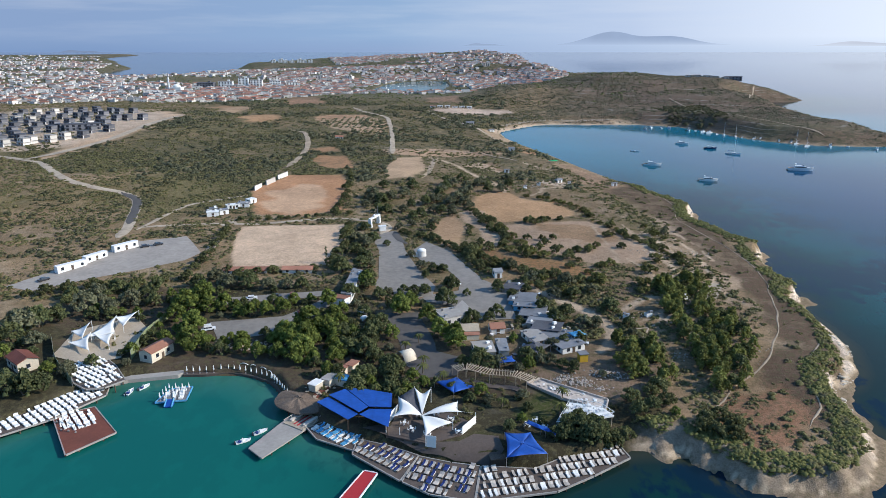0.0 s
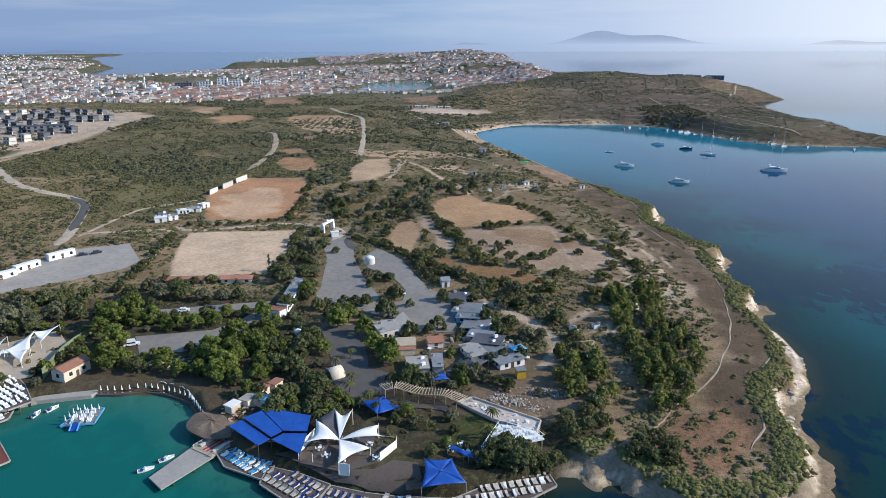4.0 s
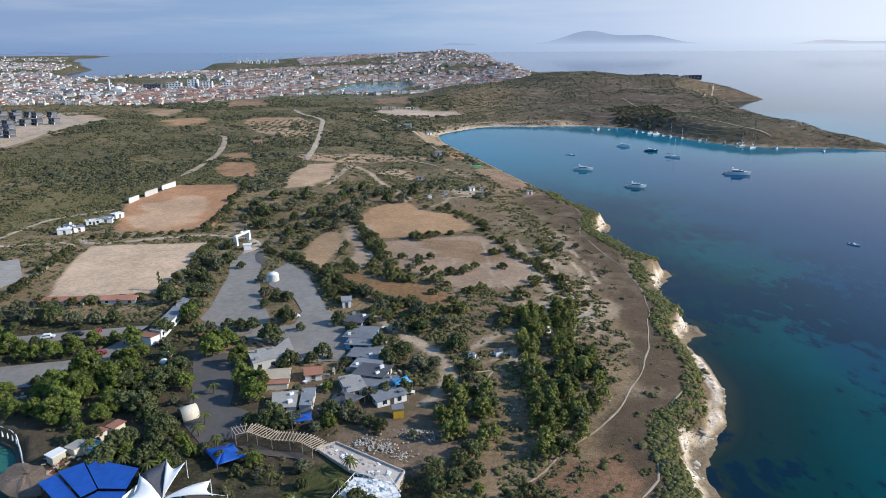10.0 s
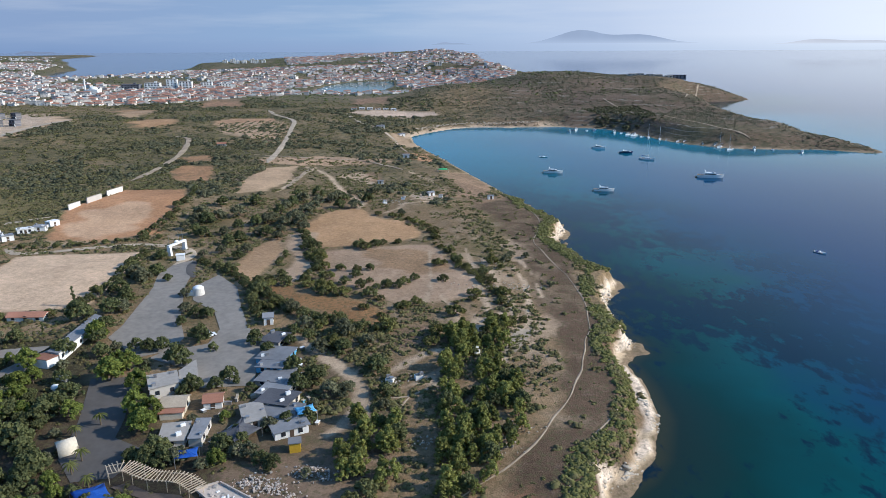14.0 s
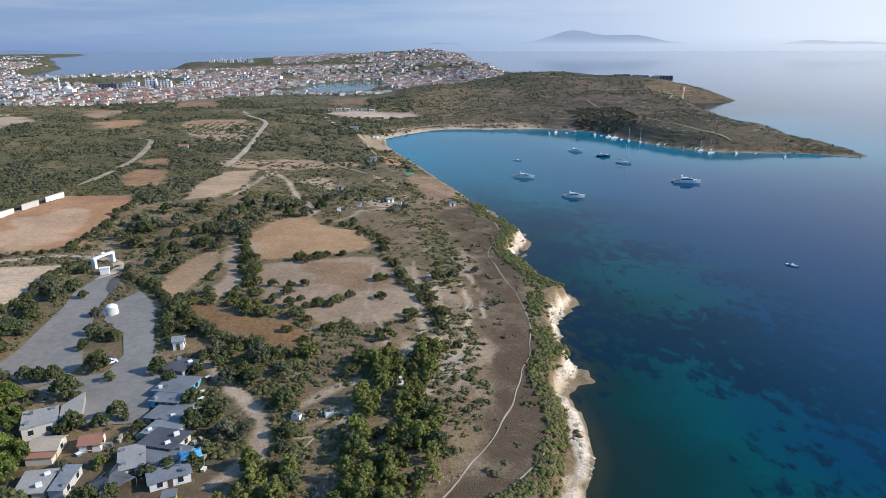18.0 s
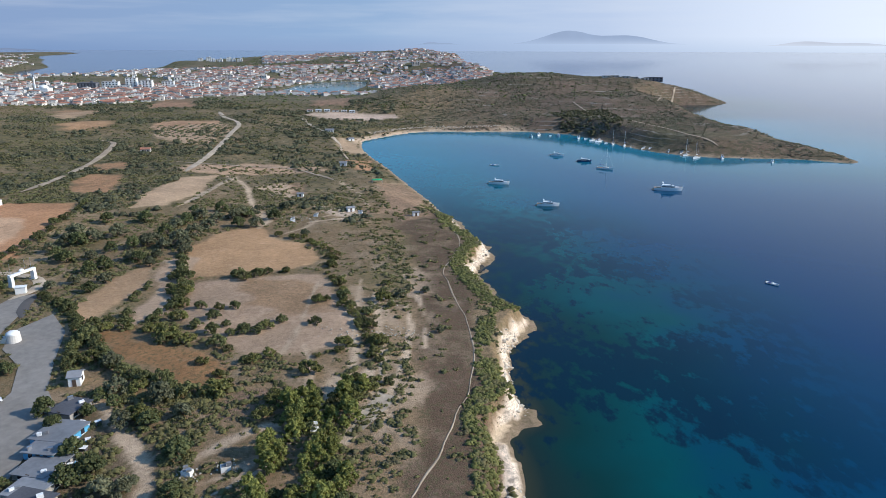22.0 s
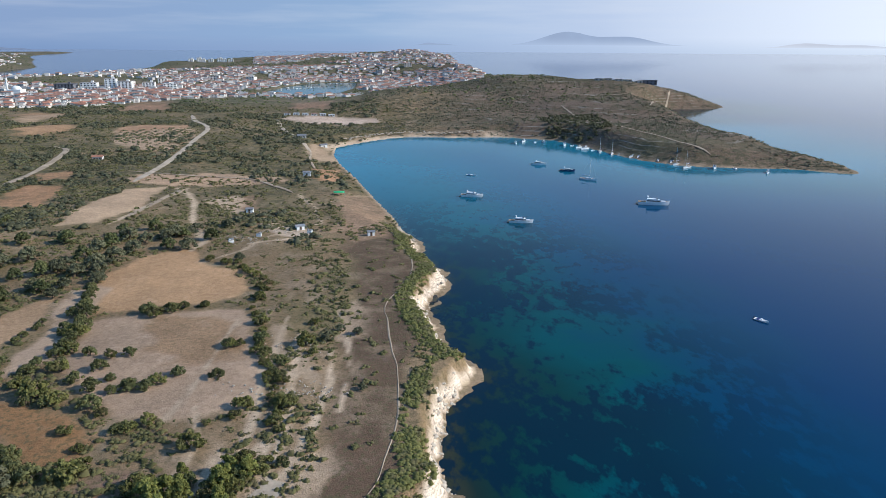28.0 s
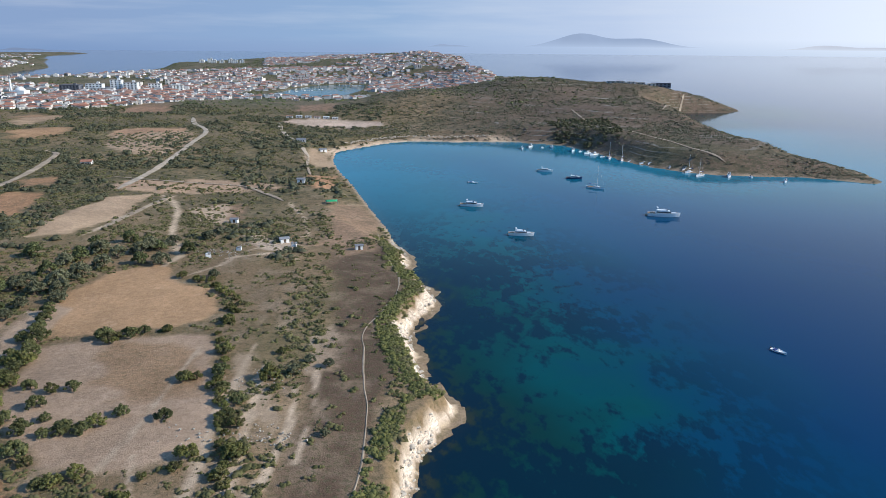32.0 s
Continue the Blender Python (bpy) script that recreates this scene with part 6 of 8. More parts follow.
part("roof", s.sheet(ring, 0.3), "thatch", thatch)
for g in range(8):
    x, y = 6.3 * math.cos(g * math.pi / 4), 4.2 * math.sin(g * math.pi / 4)
    part("post", Shape().tube((x, y, -0.5), (x, y, 2.3), 0.11), "brownwood", thatch)
canopy("bright blue pyramid canopy over the club bar", [(15.5, 157), (22, 157), (25, 147.5), (15, 145.8)], 2.2, 2.35, "blue", sag=0.05)
canopy("bright blue pyramid canopy by the pergola", [(-2.5, 183.5), (3, 176.5), (9, 180), (4, 186)], 2.0, 3.2, "blue", sag=0.2)
flat_building("timber bar counter hut with a brown reed roof", rect(13, 152, 3.5, 5, 10), 2.6, "brownwood", "thatch", "bar", "reed_bar", windows=False)
patch("club_floor", [(-21, 162), (-14, 158.5), (-5, 153.5), (3, 151), (12, 149.5), (15, 152), (14, 158), (8, 159), (4, 155.5), (-3, 155), (-10, 158), (-15, 163.5)], "deck", "dark timber floor between the tent and the bathing decks", 0.35, 2.0)
lounge = thing("pier_lounge", "cream timber lounge platform with rails at the pier", "platform", pose(-37.5, 169.5, 1.15, 0, 0, 57))
part("floor", Shape().box(0, 0, -0.3, 8.5, 7.0, 0.45), "wood", lounge)
for s in (-1, 1):
    part("rail", Shape().box(0, s * 3.4, 0.95, 8.4, 0.1, 0.1), "cushion", lounge)
    for k in range(7):
        part("baluster", Shape().box(-3.9 + 1.3 * k, s * 3.4, 0.15, 0.1, 0.1, 0.8), "cushion", lounge)
    part("bench", Shape().box(0.4, s * 2.4, 0.15, 6.0, 0.9, 0.45), "cushion", lounge)
    part("mat", Shape().box(-0.5, s * 0.6, 0.152, 5.5, 0.5, 0.05), "red", lounge)
for k, (x, y, sx, sy, t, mat) in enumerate(((-33, 186.5, 4.2, 3.0, 62, "concrete"), (-30.5, 191.5, 3.6, 2.4, 62, "tile"), (-36.5, 183, 3.2, 2.6, 58, "canvas"), (-27.5, 195, 3.4, 2.6, 62, "tile"), (-29, 186, 3.0, 4.6, 62, "bluelight"))):
    flat_building("small lean-to of the beach club with a patched roof", rect(x, y, sx, sy, t), 2.1, "cream", mat, "shed", "lean_to", windows=False, over=0.4, slope=0.04)
# pergola: posts, two beams and many slats
PERG = smooth_line([(3.5, 189), (7, 190.5), (14, 186.8), (21, 185.6), (26, 181.5)], 0.75)
pz = float(H(14, 187))
pergola = thing("pergola", "long curved pergola of bleached timber slats", "pergola", pose(14, 187, pz))
for i, p in enumerate(PERG):
    q = PERG[min(i + 1, len(PERG) - 1)] - PERG[max(i - 1, 0)]
    x, y, t = p.x - 14, p.y - 187, math.atan2(q.y, q.x)
    part("slat", Shape().box(x, y, 2.75, 0.16, 4.2, 0.16, t), "wood", pergola)
    if i % 5 == 0:
        for s in (-1.6, 1.6):
            part("post", Shape().tube((x - s * math.sin(t), y + s * math.cos(t), -0.6), (x - s * math.sin(t), y + s * math.cos(t), 2.6), 0.09), "wood", pergola)
    if i % 5 == 0 and i + 5 < len(PERG):
        e = PERG[i + 5]
        d = e - p
        for s in (-1.6, 1.6):
            part("beam", Shape().box((p.x + e.x) / 2 - 14 - s * math.sin(t), (p.y + e.y) / 2 - 187 + s * math.cos(t), 2.6, d.length, 0.14, 0.15, math.atan2(d.y, d.x)), "wood", pergola)
part("floor", Shape().prism([(-9, -0.5), (-6, 1.0), (0, -2.5), (7, -3.8), (11, -7.4), (9.4, -8.8), (5.6, -5.8), (-1, -4.6), (-7, -1.8)], -0.6, 0.1), "deck", pergola)
# the pale terrace and its wall
tz = max(float(H(x, y)) for x, y in ((25, 186), (44, 175), (34, 180))) + 0.25
TERR = [(24, 184.5), (28.5, 187), (45.5, 174.5), (43.5, 169), (33, 175.5)]
terrace = thing("terrace", "long pale stone terrace with worn white paving", "terrace", pose(34, 179, tz))
part("slab", Shape().prism([(x - 34, y - 179) for x, y in TERR], -2.6, 0), "terrace", terrace)
for a, b in zip(TERR, TERR[1:] + TERR[:1]):
    d = Vector(b) - Vector(a)
    part("parapet", Shape().box((a[0] + b[0]) / 2 - 34, (a[1] + b[1]) / 2 - 179, 0.002, d.length - 0.4, 0.3, 0.5, math.atan2(d.y, d.x)), "terrace", terrace)
tr = random.Random(12)
for k in range(46):
    q = tr.random()
    x, y = 27 + 15 * q + tr.uniform(-1.6, 1.6) - 34, 184.5 - 11 * q + tr.uniform(-1.6, 1.6) - 179
    part("broken_slab", Shape().box(x, y, 0.003, tr.uniform(0.4, 1.5), tr.uniform(0.3, 0.8), tr.uniform(0.06, 0.3), tr.random() * 3, 0.9), tr.choice(["terrace", "concrete", "white"]), terrace)
wz = float(H(37, 167)) + 1.2
white_deck = thing("white_deck", "white timber dining deck with a slatted rail", "deck", pose(37, 167, wz))
WD = [(-8, -6.5), (-2.5, 5.5), (5.5, 3.5), (8, -1.5), (1, -4)]
part("floor", Shape().prism(WD, -0.4, 0), "white", white_deck)
for x, y in WD:
    part("pile", Shape().tube((x * 0.93, y * 0.93, -3.5), (x * 0.93, y * 0.93, -0.38), 0.15), "wood", white_deck)
for a, b in zip(WD, WD[1:] + WD[:1]):
    a, b = Vector(a), Vector(b)
    d = b - a
    part("rail", Shape().box((a.x + b.x) / 2, (a.y + b.y) / 2, 0.95, d.length, 0.1, 0.1, math.atan2(d.y, d.x)), "white", white_deck)
    for k in range(int(d.length / 1.2)):
        p = a.lerp(b, (k + 0.5) / int(d.length / 1.2))
        part("baluster", Shape().box(p.x, p.y, 0.002, 0.09, 0.09, 0.95), "white", white_deck)


def table_set(x, y, z, turn, group):
    t = thing("dining_table", "small white square dining table on the club terrace", "table", pose(x, y, z, 0, 0, turn), group)
    part("tabletop", Shape().box(0, 0, 0.7, 0.9, 0.9, 0.05), "white", t)
    part("leg", Shape().tube((0, 0, 0), (0, 0, 0.7), 0.05), "metal", t)
    return t


def chair_kind():
    t = thing("garden_chair", "white garden chair on the club terrace", "chair", None, "chairs of the club")
    part("seat", Shape().box(0, 0, 0.42, 0.46, 0.46, 0.05), "white", t)
    part("backrest", Shape().box(0, 0.22, 0.47, 0.46, 0.05, 0.45), "white", t)
    for a, b in ((-0.2, -0.2), (0.2, -0.2), (-0.2, 0.2), (0.2, 0.2)):
        part("leg", Shape().tube((a, b, 0), (a, b, 0.42), 0.022, None, 5), "white", t)
    return t


CHAIR, TABLE = chair_kind(), table_set(0, 0, 0, 0, "tables of the club")
seats = []
for i in range(5):
    for j in range(3):
        q = Vector((-5.5 + 2.6 * i, -3.4 + 2.7 * j + 0.35 * i))
        if depth_in(np.array(q.x), np.array(q.y), WD) > 0.9:
            seats.append((37 + q.x, 167 + q.y, wz))
for x, y in ((22, 163), (24.5, 165), (21, 166.5), (26, 162), (-4, 158), (-8, 160), (-1, 162), (2, 165), (-10, 163), (4, 159), (-6, 167), (-2, 168)):
    seats.append((x, y, float(H(x, y)) + (0.5 if x < 10 else 0.02)))
used_first = False
for i, (x, y, z) in enumerate(seats):
    if not i:
        TABLE.matrix_basis = pose(x, y, z, 0, 0, 20)
    else:
        copy_thing(TABLE, pose(x, y, z, 0, 0, 20 + 37 * i))
    for k in range(4):
        a = radians(20 + 37 * i + 90 * k)
        m = pose(x + 0.85 * math.sin(a), y + 0.85 * math.cos(a), z, 0, 0, -math.degrees(a))
        if used_first:
            copy_thing(CHAIR, m)
        else:
            CHAIR.matrix_basis, used_first = m, True

for cx, cy, sx, sy, t in ((24, 160.5, 6.5, 1.8, -40), (27, 158, 4.5, 1.6, -45)):
    canopy("dark blue tarpaulin row beside the white deck", rect(cx, cy, sx, sy, t), 1.8, 2.2, "blue", "awning", "awning", 0.1)

# white sails of the western bar
for k, tri in enumerate(([(-128, 222, 4.5), (-122, 228, 6.5), (-119, 214, 5.0)], [(-119, 216, 4.6), (-113, 233, 7.0), (-108, 220, 5.0)], [(-117, 219, 5.2), (-108, 219, 5.4), (-106, 210, 4.0)], [(-124, 212, 4.2), (-117, 217, 6.2), (-112, 205, 4.0)], [(-113, 232, 6.5), (-105, 238, 7.0), (-107, 226, 4.6)])):
    a, b, c = [Vector((-114 + 0.76 * (p[0] + 114), 217 + 0.80 * (p[1] - 219), 0.80 * p[2] - 1.2)) for p in tri]
    mid = (a + b + c) / 3
    z0 = float(H(mid.x, mid.y))
    sail = thing("shade_sail", "white triangular shade sail on poles over the western bar", "shade sail", pose(mid.x, mid.y, z0), "sails of the western bar")
    rows = []
    for i in range(7):
        q = i / 6
        row = []
        for j in range(7):
            e = b.lerp(c, j / 6)
            p = a.lerp(e, q) - mid
            k2 = 1 - 0.22 * math.sin(math.pi * j / 6) * q - 0.1 * math.sin(math.pi * q)
            row.append((p.x * k2, p.y * k2, p.z + mid.z - 0.5 * math.sin(math.pi * q)))
        rows.append(row)
    part("cloth", Shape().sheet(rows, 0.03), "canvas", sail, soft=True)
    for p in (a, b, c):
        part("pole", Shape().tube((p.x - mid.x, p.y - mid.y, -0.5), (p.x - mid.x, p.y - mid.y, p.z + 0.1), 0.09), "white", sail)
patch("bar_terrace", [(-124, 205), (-126, 224), (-110, 236), (-102, 226), (-102, 204), (-112, 200)], "wood", "worn timber terrace of the western bar", 0.3, 4)
fence = thing("net_fence", "long fence of faded green netting on posts", "fence", pose(-99, 220, float(H(-99, 220))))
FP = smooth_line([(-98, 203), (-100, 222), (-97, 240)], 3.2)
for a, b in zip(FP, FP[1:]):
    d = b - a
    part("net_panel", Shape().box((a.x + b.x) / 2 + 99, (a.y + b.y) / 2 - 220, -0.5, d.length - 0.1, 0.06, 3.4, math.atan2(d.y, d.x)), "green", fence)
    part("post", Shape().tube((a.x + 99, a.y - 220, -0.8), (a.x + 99, a.y - 220, 3.1), 0.06), "metal", fence)
fence = thing("net_fence", "long fence of dark netting between the trees and the deck", "fence", pose(-122, 195, float(H(-122, 195))))
FP = smooth_line([(-108, 186), (-120, 200), (-131, 218)], 3.4)
for a, b in zip(FP, FP[1:]):
    d = b - a
    part("net_panel", Shape().box((a.x + b.x) / 2 + 122, (a.y + b.y) / 2 - 195, -0.5, d.length - 0.1, 0.06, 3.0, math.atan2(d.y, d.x)), "green", fence)
    part("post", Shape().tube((a.x + 122, a.y - 195, -0.8), (a.x + 122, a.y - 195, 2.8), 0.06), "metal", fence)


# ---- decks, piers and sunbeds ----
def pier(name, label, poly, z, mat, category="pier", edge=None, piles=True):
    cx, cy = sum(p[0] for p in poly) / len(poly), sum(p[1] for p in poly) / len(poly)
    root = thing(name, label, category, pose(cx, cy, z))
    local = [(x - cx, y - cy) for x, y in poly]
    part("deck_slab", Shape().prism(local, -0.35, 0), mat, root)
    for a, b in zip(local, local[1:] + local[:1]):
        a, b = Vector(a), Vector(b)
        d = b - a
        if edge:
            part("edge_beam", Shape().box((a.x + b.x) / 2, (a.y + b.y) / 2, -0.3, d.length - 0.3, 0.28, 0.42, math.atan2(d.y, d.x)), edge, root)
        if piles:
            for k in range(max(1, int(d.length / 5))):
                p = a.lerp(b, (k + 0.5) / max(1, int(d.length / 5))) * 0.96
                part("pile", Shape().tube((p.x, p.y, -3.2), (p.x, p.y, -0.34), 0.16, None, 7), "brownwood", root)
    return root


DECK_Z = max(float(H(x, y)) for x, y in ((-115, 198), (-107, 203), (-101, 198), (-96, 190), (-106, 192))) + 0.15
pier("bathing_deck", "long grey timber bathing deck along the western quay", [(-126, 176), (-118, 158), (-105, 170), (-97, 183), (-99, 190), (-108, 187), (-115, 183)], 1.35, "deck", "deck", "concrete")
pier("bathing_deck", "stepped timber bathing deck below the sail terrace", [(-117, 199), (-107, 205), (-101, 199), (-94, 189.5), (-98, 184.5), (-103, 183.5), (-108, 187)], DECK_Z, "deck", "deck", "concrete")
pier("swim_pier", "red-brown timber swim pier with pale edges", [(-106.5, 171.5), (-93.5, 153), (-85.5, 163.5), (-97.5, 177)], 1.0, "redwood", "pier", "concrete")
pier("concrete_pier", "pale weathered concrete boat pier", [(-49, 156), (-44.5, 151.5), (-34.5, 167.5), (-41, 173.5)], 1.1, "concrete")
pier("red_pier", "bright red narrow landing pier", [(-26, 129), (-21.5, 128), (-15.5, 145.5), (-18.9, 146.5)], 1.0, "red", "pier", "white")
pier("pontoon", "floating swim platform with blue and white edges", [(-82, 180), (-73.5, 181.5), (-74.5, 190), (-80.5, 188)], 0.55, "grey", "pontoon", "bluelight", False)
pier("bathing_deck", "timber bathing deck with blue mats beside the pier", [(-36, 165.5), (-28, 171), (-20, 163), (-22, 154.5), (-32.5, 160)], 1.2, "deck", "deck", "concrete")
pier("bathing_deck", "crowded timber bathing deck in front of the bar", [(-22, 160), (-14, 157), (-6, 152.5), (-10, 142), (-22.5, 153)], 1.25, "deck", "deck", "concrete")
pier("bathing_deck", "timber bathing deck with rows of pale sunbeds", [(-6, 152.3), (2, 149.5), (9, 148), (7, 134.5), (-3, 137), (-9.6, 141.8)], 1.2, "deck", "deck", "concrete")
pier("bathing_deck", "timber bathing deck with rows of pale sunbeds", [(9.2, 148), (22, 147), (30, 152), (44, 159.5), (46, 151.5), (35.5, 144), (26, 138), (7.3, 134.3)], 1.2, "deck", "deck", "concrete")


def sunbed_kind(mat, label):
    b = thing("sunbed", label, "sunbed", None, "sunbeds of the beach club")
    part("frame", Shape().box(0, 0, 0.0, 0.60, 1.85, 0.22, 0, 1.04), "brownwood" if mat == "cushion" else "white", b)
    part("mattress", Shape().box(0, -0.3, 0.24, 0.62, 1.25, 0.12), mat, b)
    s = Shape().add([(-0.31, 0.33, 0.24), (0.31, 0.33, 0.24), (0.31, 0.93, 0.66), (-0.31, 0.93, 0.66), (-0.31, 0.33, 0.36), (0.31, 0.33, 0.36), (0.31, 0.88, 0.76), (-0.31, 0.88, 0.76)], [(3, 2, 1, 0), (4, 5, 6, 7), (0, 1, 5, 4), (1, 2, 6, 5), (2, 3, 7, 6), (3, 0, 4, 7)])
    part("backrest", s, mat, b)
    return b


BEDS = {"canvas": sunbed_kind("canvas", "white sunbed with a white mattress on the timber deck"), "cushion": sunbed_kind("cushion", "pale sunbed with a cream mattress on the timber deck"), "bluelight": sunbed_kind("bluelight", "sunbed with a light blue mattress on the timber deck"), "navy": sunbed_kind("navy", "sunbed with a dark blue mattress on the timber deck")}
bed_used, BED_COUNT, MORE_BEDS = set(), [], Shape()


def bed(kind, x, y, z, turn):
    m = pose(x, y, z, 0, 0, turn)
    BED_COUNT.append(1)
    if len(BED_COUNT) > 290:
        p = [m @ Vector(c) for c in ((-0.3, -0.92, 0), (0.3, -0.92, 0), (0.3, 0.33, 0), (-0.3, 0.33, 0), (-0.3, -0.92, 0.36), (0.3, -0.92, 0.36), (0.3, 0.33, 0.36), (-0.3, 0.33, 0.36), (-0.3, 0.9, 0.62), (0.3, 0.9, 0.62), (0.3, 0.85, 0.76), (-0.3, 0.85, 0.76))]
        MORE_BEDS.add([tuple(q) for q in p], [(3, 2, 1, 0), (4, 5, 6, 7), (0, 1, 5, 4), (1, 2, 6, 5), (3, 0, 4, 7), (3, 8, 9, 2), (7, 6, 10, 11), (8, 11, 10, 9), (2, 9, 10, 6), (8, 3, 7, 11)])
        return
    if kind in bed_used:
        copy_thing(BEDS[kind], m)
    else:
        BEDS[kind].matrix_basis = m
        bed_used.add(kind)


def bed_rows(poly, z, turn, gap, row, kind, margin=0.9, skip=0.1, seed=0, alt=None):
    r = random.Random(seed)
    arr = np.array(poly, float)
    c, s = math.cos(radians(turn)), math.sin(radians(turn))
    mid = arr.mean(0)
    for i in range(-30, 31):
        for j in range(-14, 15):
            u, v = i * gap + (0.35 if i % 2 else 0), j * row
            x, y = mid[0] + u * c - v * s, mid[1] + u * s + v * c
            if depth_in(np.array(x), np.array(y), arr) > margin and r.random() > skip:
                bed(alt if alt and r.random() < 0.25 else kind, x, y, z, turn + r.uniform(-6, 6))


bed_rows([(-36, 165.5), (-28, 171), (-20, 163), (-22, 154.5), (-32.5, 160)], 1.2, -40, 0.95, 2.2, "bluelight", 1.0, 0.1, 4, "canvas")
bed_rows([(-22, 160), (-14, 157), (-6, 152.5), (-10, 142), (-22.5, 153)], 1.25, -38, 0.95, 2.5, "cushion", 0.8, 0.10, 5, "navy")
bed_rows([(-6, 152.3), (2, 149.5), (9, 148), (7, 134.5), (-3, 137), (-9.6, 141.8)], 1.2, -22, 0.92, 3.0, "cushion", 0.8, 0.08, 6, "navy")
bed_rows([(9.2, 148), (22, 147), (30, 152), (44, 159.5), (46, 151.5), (35.5, 144), (26, 138), (7.3, 134.3)], 1.2, 12, 0.92, 3.0, "cushion", 0.8, 0.08, 7, "canvas")
bed_rows([(-126, 176), (-118, 158), (-105, 170), (-97, 183), (-99, 190), (-108, 187), (-115, 183)], 1.35, 50, 0.92, 2.35, "canvas", 0.8, 0.03, 1)
bed_rows([(-117, 199), (-107, 205), (-101, 199), (-94, 189.5), (-98, 184.5), (-103, 183.5), (-108, 187)], DECK_Z, 55, 0.92, 2.35, "canvas", 0.9, 0.06, 2)
bed_rows([(-106, 172), (-99.5, 163), (-92, 168), (-97.5, 176)], 1.0, 40, 0.9, 2.1, "canvas", 0.7, 0.1, 3)
bed_rows([(-82, 180), (-73.5, 181.5), (-74.5, 190), (-80.5, 188)], 0.55, 12, 1.0, 2.3, "canvas", 0.7, 0.1, 9)
tagged(new("sunbeds", MORE_BEDS.mesh("sunbeds", "canvas")), "many more pale sunbeds in rows on the western decks", "sunbeds", kind="stuff")


def parasol_kind():
    p = thing("folded_parasol", "folded white parasol on a slim pole at the water's edge", "parasol", None, "folded parasols of the club")
    part("pole", Shape().tube((0, 0, 0), (0, 0, 2.4), 0.04, None, 6), "metal", p)
    part("canopy", Shape().tube((0, 0, 1.0), (0, 0, 2.5), 0.26, 0.05, 8), "canvas", p)
    part("base", Shape().tube((0, 0, 0), (0, 0, 0.1), 0.3, None, 8), "concrete", p)
    return p


PARASOL = parasol_kind()
QUAY = smooth_line([(-80, 197.0), (-73, 197.2), (-66.5, 198.4), (-59, 196.4), (-52.3, 192.3), (-47, 184.8), (-43.5, 179)], 2.0)
s = Shape()
for a, b in zip(QUAY, QUAY[1:]):
    d = (b - a).normalized()
    n = Vector((-d.y, d.x)) * 4.2
    s.prism([tuple(a), tuple(b), tuple(b + n), tuple(a + n)], -0.8, 0.72)
tagged(new("quay_edge", s.mesh("quay_edge", "deck")), "dark weathered boardwalk along the little harbour", "quay", kind="structure")
spots = [(p.x, p.y, 0.724, 0.9) for p in smooth_line([(-79, 197.2), (-73, 197.4), (-66.5, 198.6), (-59, 196.6), (-51.8, 192.5), (-46.2, 184.8), (-42.8, 179.4)], 1.9)]
for k in range(16):
    a, b = k % 4, k // 4
    spots.append((-81 + 1.9 * a + 0.2 * b, 181.5 + 1.9 * b + 0.1 * a, 0.55, 0.0))
for k in range(10):
    spots.append((-105 + 1.1 * k, 166 - 0.3 * k + 3 * (k % 2), 1.0, 0.0))
spots = [s for s in spots if s[3] or s[0] > -96 or depth_in(np.array(s[0]), np.array(s[1]), [(-106.5, 171.5), (-93.5, 153), (-85.5, 163.5), (-97.5, 177)]) > 0.5]
for i, (x, y, z, dy) in enumerate(spots):
    m = pose(x, y + dy, z, 0, 0, 30 * i)
    if i:
        copy_thing(PARASOL, m)
    else:
        PARASOL.matrix_basis = m
# the white arched arcade behind the little beach
arc = smooth_line([(-67, 201.2), (-60, 199.6), (-53.5, 196.0), (-49.5, 190.5)], 2.6)
az = 0.724
arcade = thing("arcade", "row of white arched frames along the harbour beach", "arcade", pose(-58, 200, az))
for a, b in zip(arc, arc[1:]):
    d = (b - a)
    s = Shape()
    pts = [a.lerp(b, 0.5) + d * 0.46 * math.cos(math.pi * k / 8) for k in range(9)]
    zs = [1.5 + 1.0 * math.sin(math.pi * k / 8) for k in range(9)]
    s.pipe([(p.x + 58, p.y - 200, z) for p, z in zip(pts, zs)], 0.11)
    part("arch", s, "white", arcade)
    for p in (pts[0], pts[-1]):
        part("post", Shape().tube((p.x + 58, p.y - 200, -0.6), (p.x + 58, p.y - 200, 1.55), 0.12, None, 6), "white", arcade)

slide = thing("water_slide", "small bright blue inflatable slide at the swim platform", "slide", pose(-77.5, 179.6, 0.1))
part("ramp", Shape().add([(-1, -1.6, 0), (1, -1.6, 0), (1, 0.6, 0), (-1, 0.6, 0), (-1, 0.6, 1.5), (1, 0.6, 1.5), (1, 0.1, 1.5), (-1, 0.1, 1.5), (-1, -1.6, 0.25), (1, -1.6, 0.25)], [(3, 2, 1, 0), (2, 3, 4, 5), (5, 4, 7, 6), (6, 7, 8, 9), (0, 1, 9, 8), (3, 0, 8, 7, 4), (1, 2, 5, 6, 9)]), "blue", slide)
for k in (-1, 1):
    part("side_tube", Shape().tube((k, -1.7, 0.35), (k, 0.5, 1.65), 0.22, None, 8), "bluelight", slide)
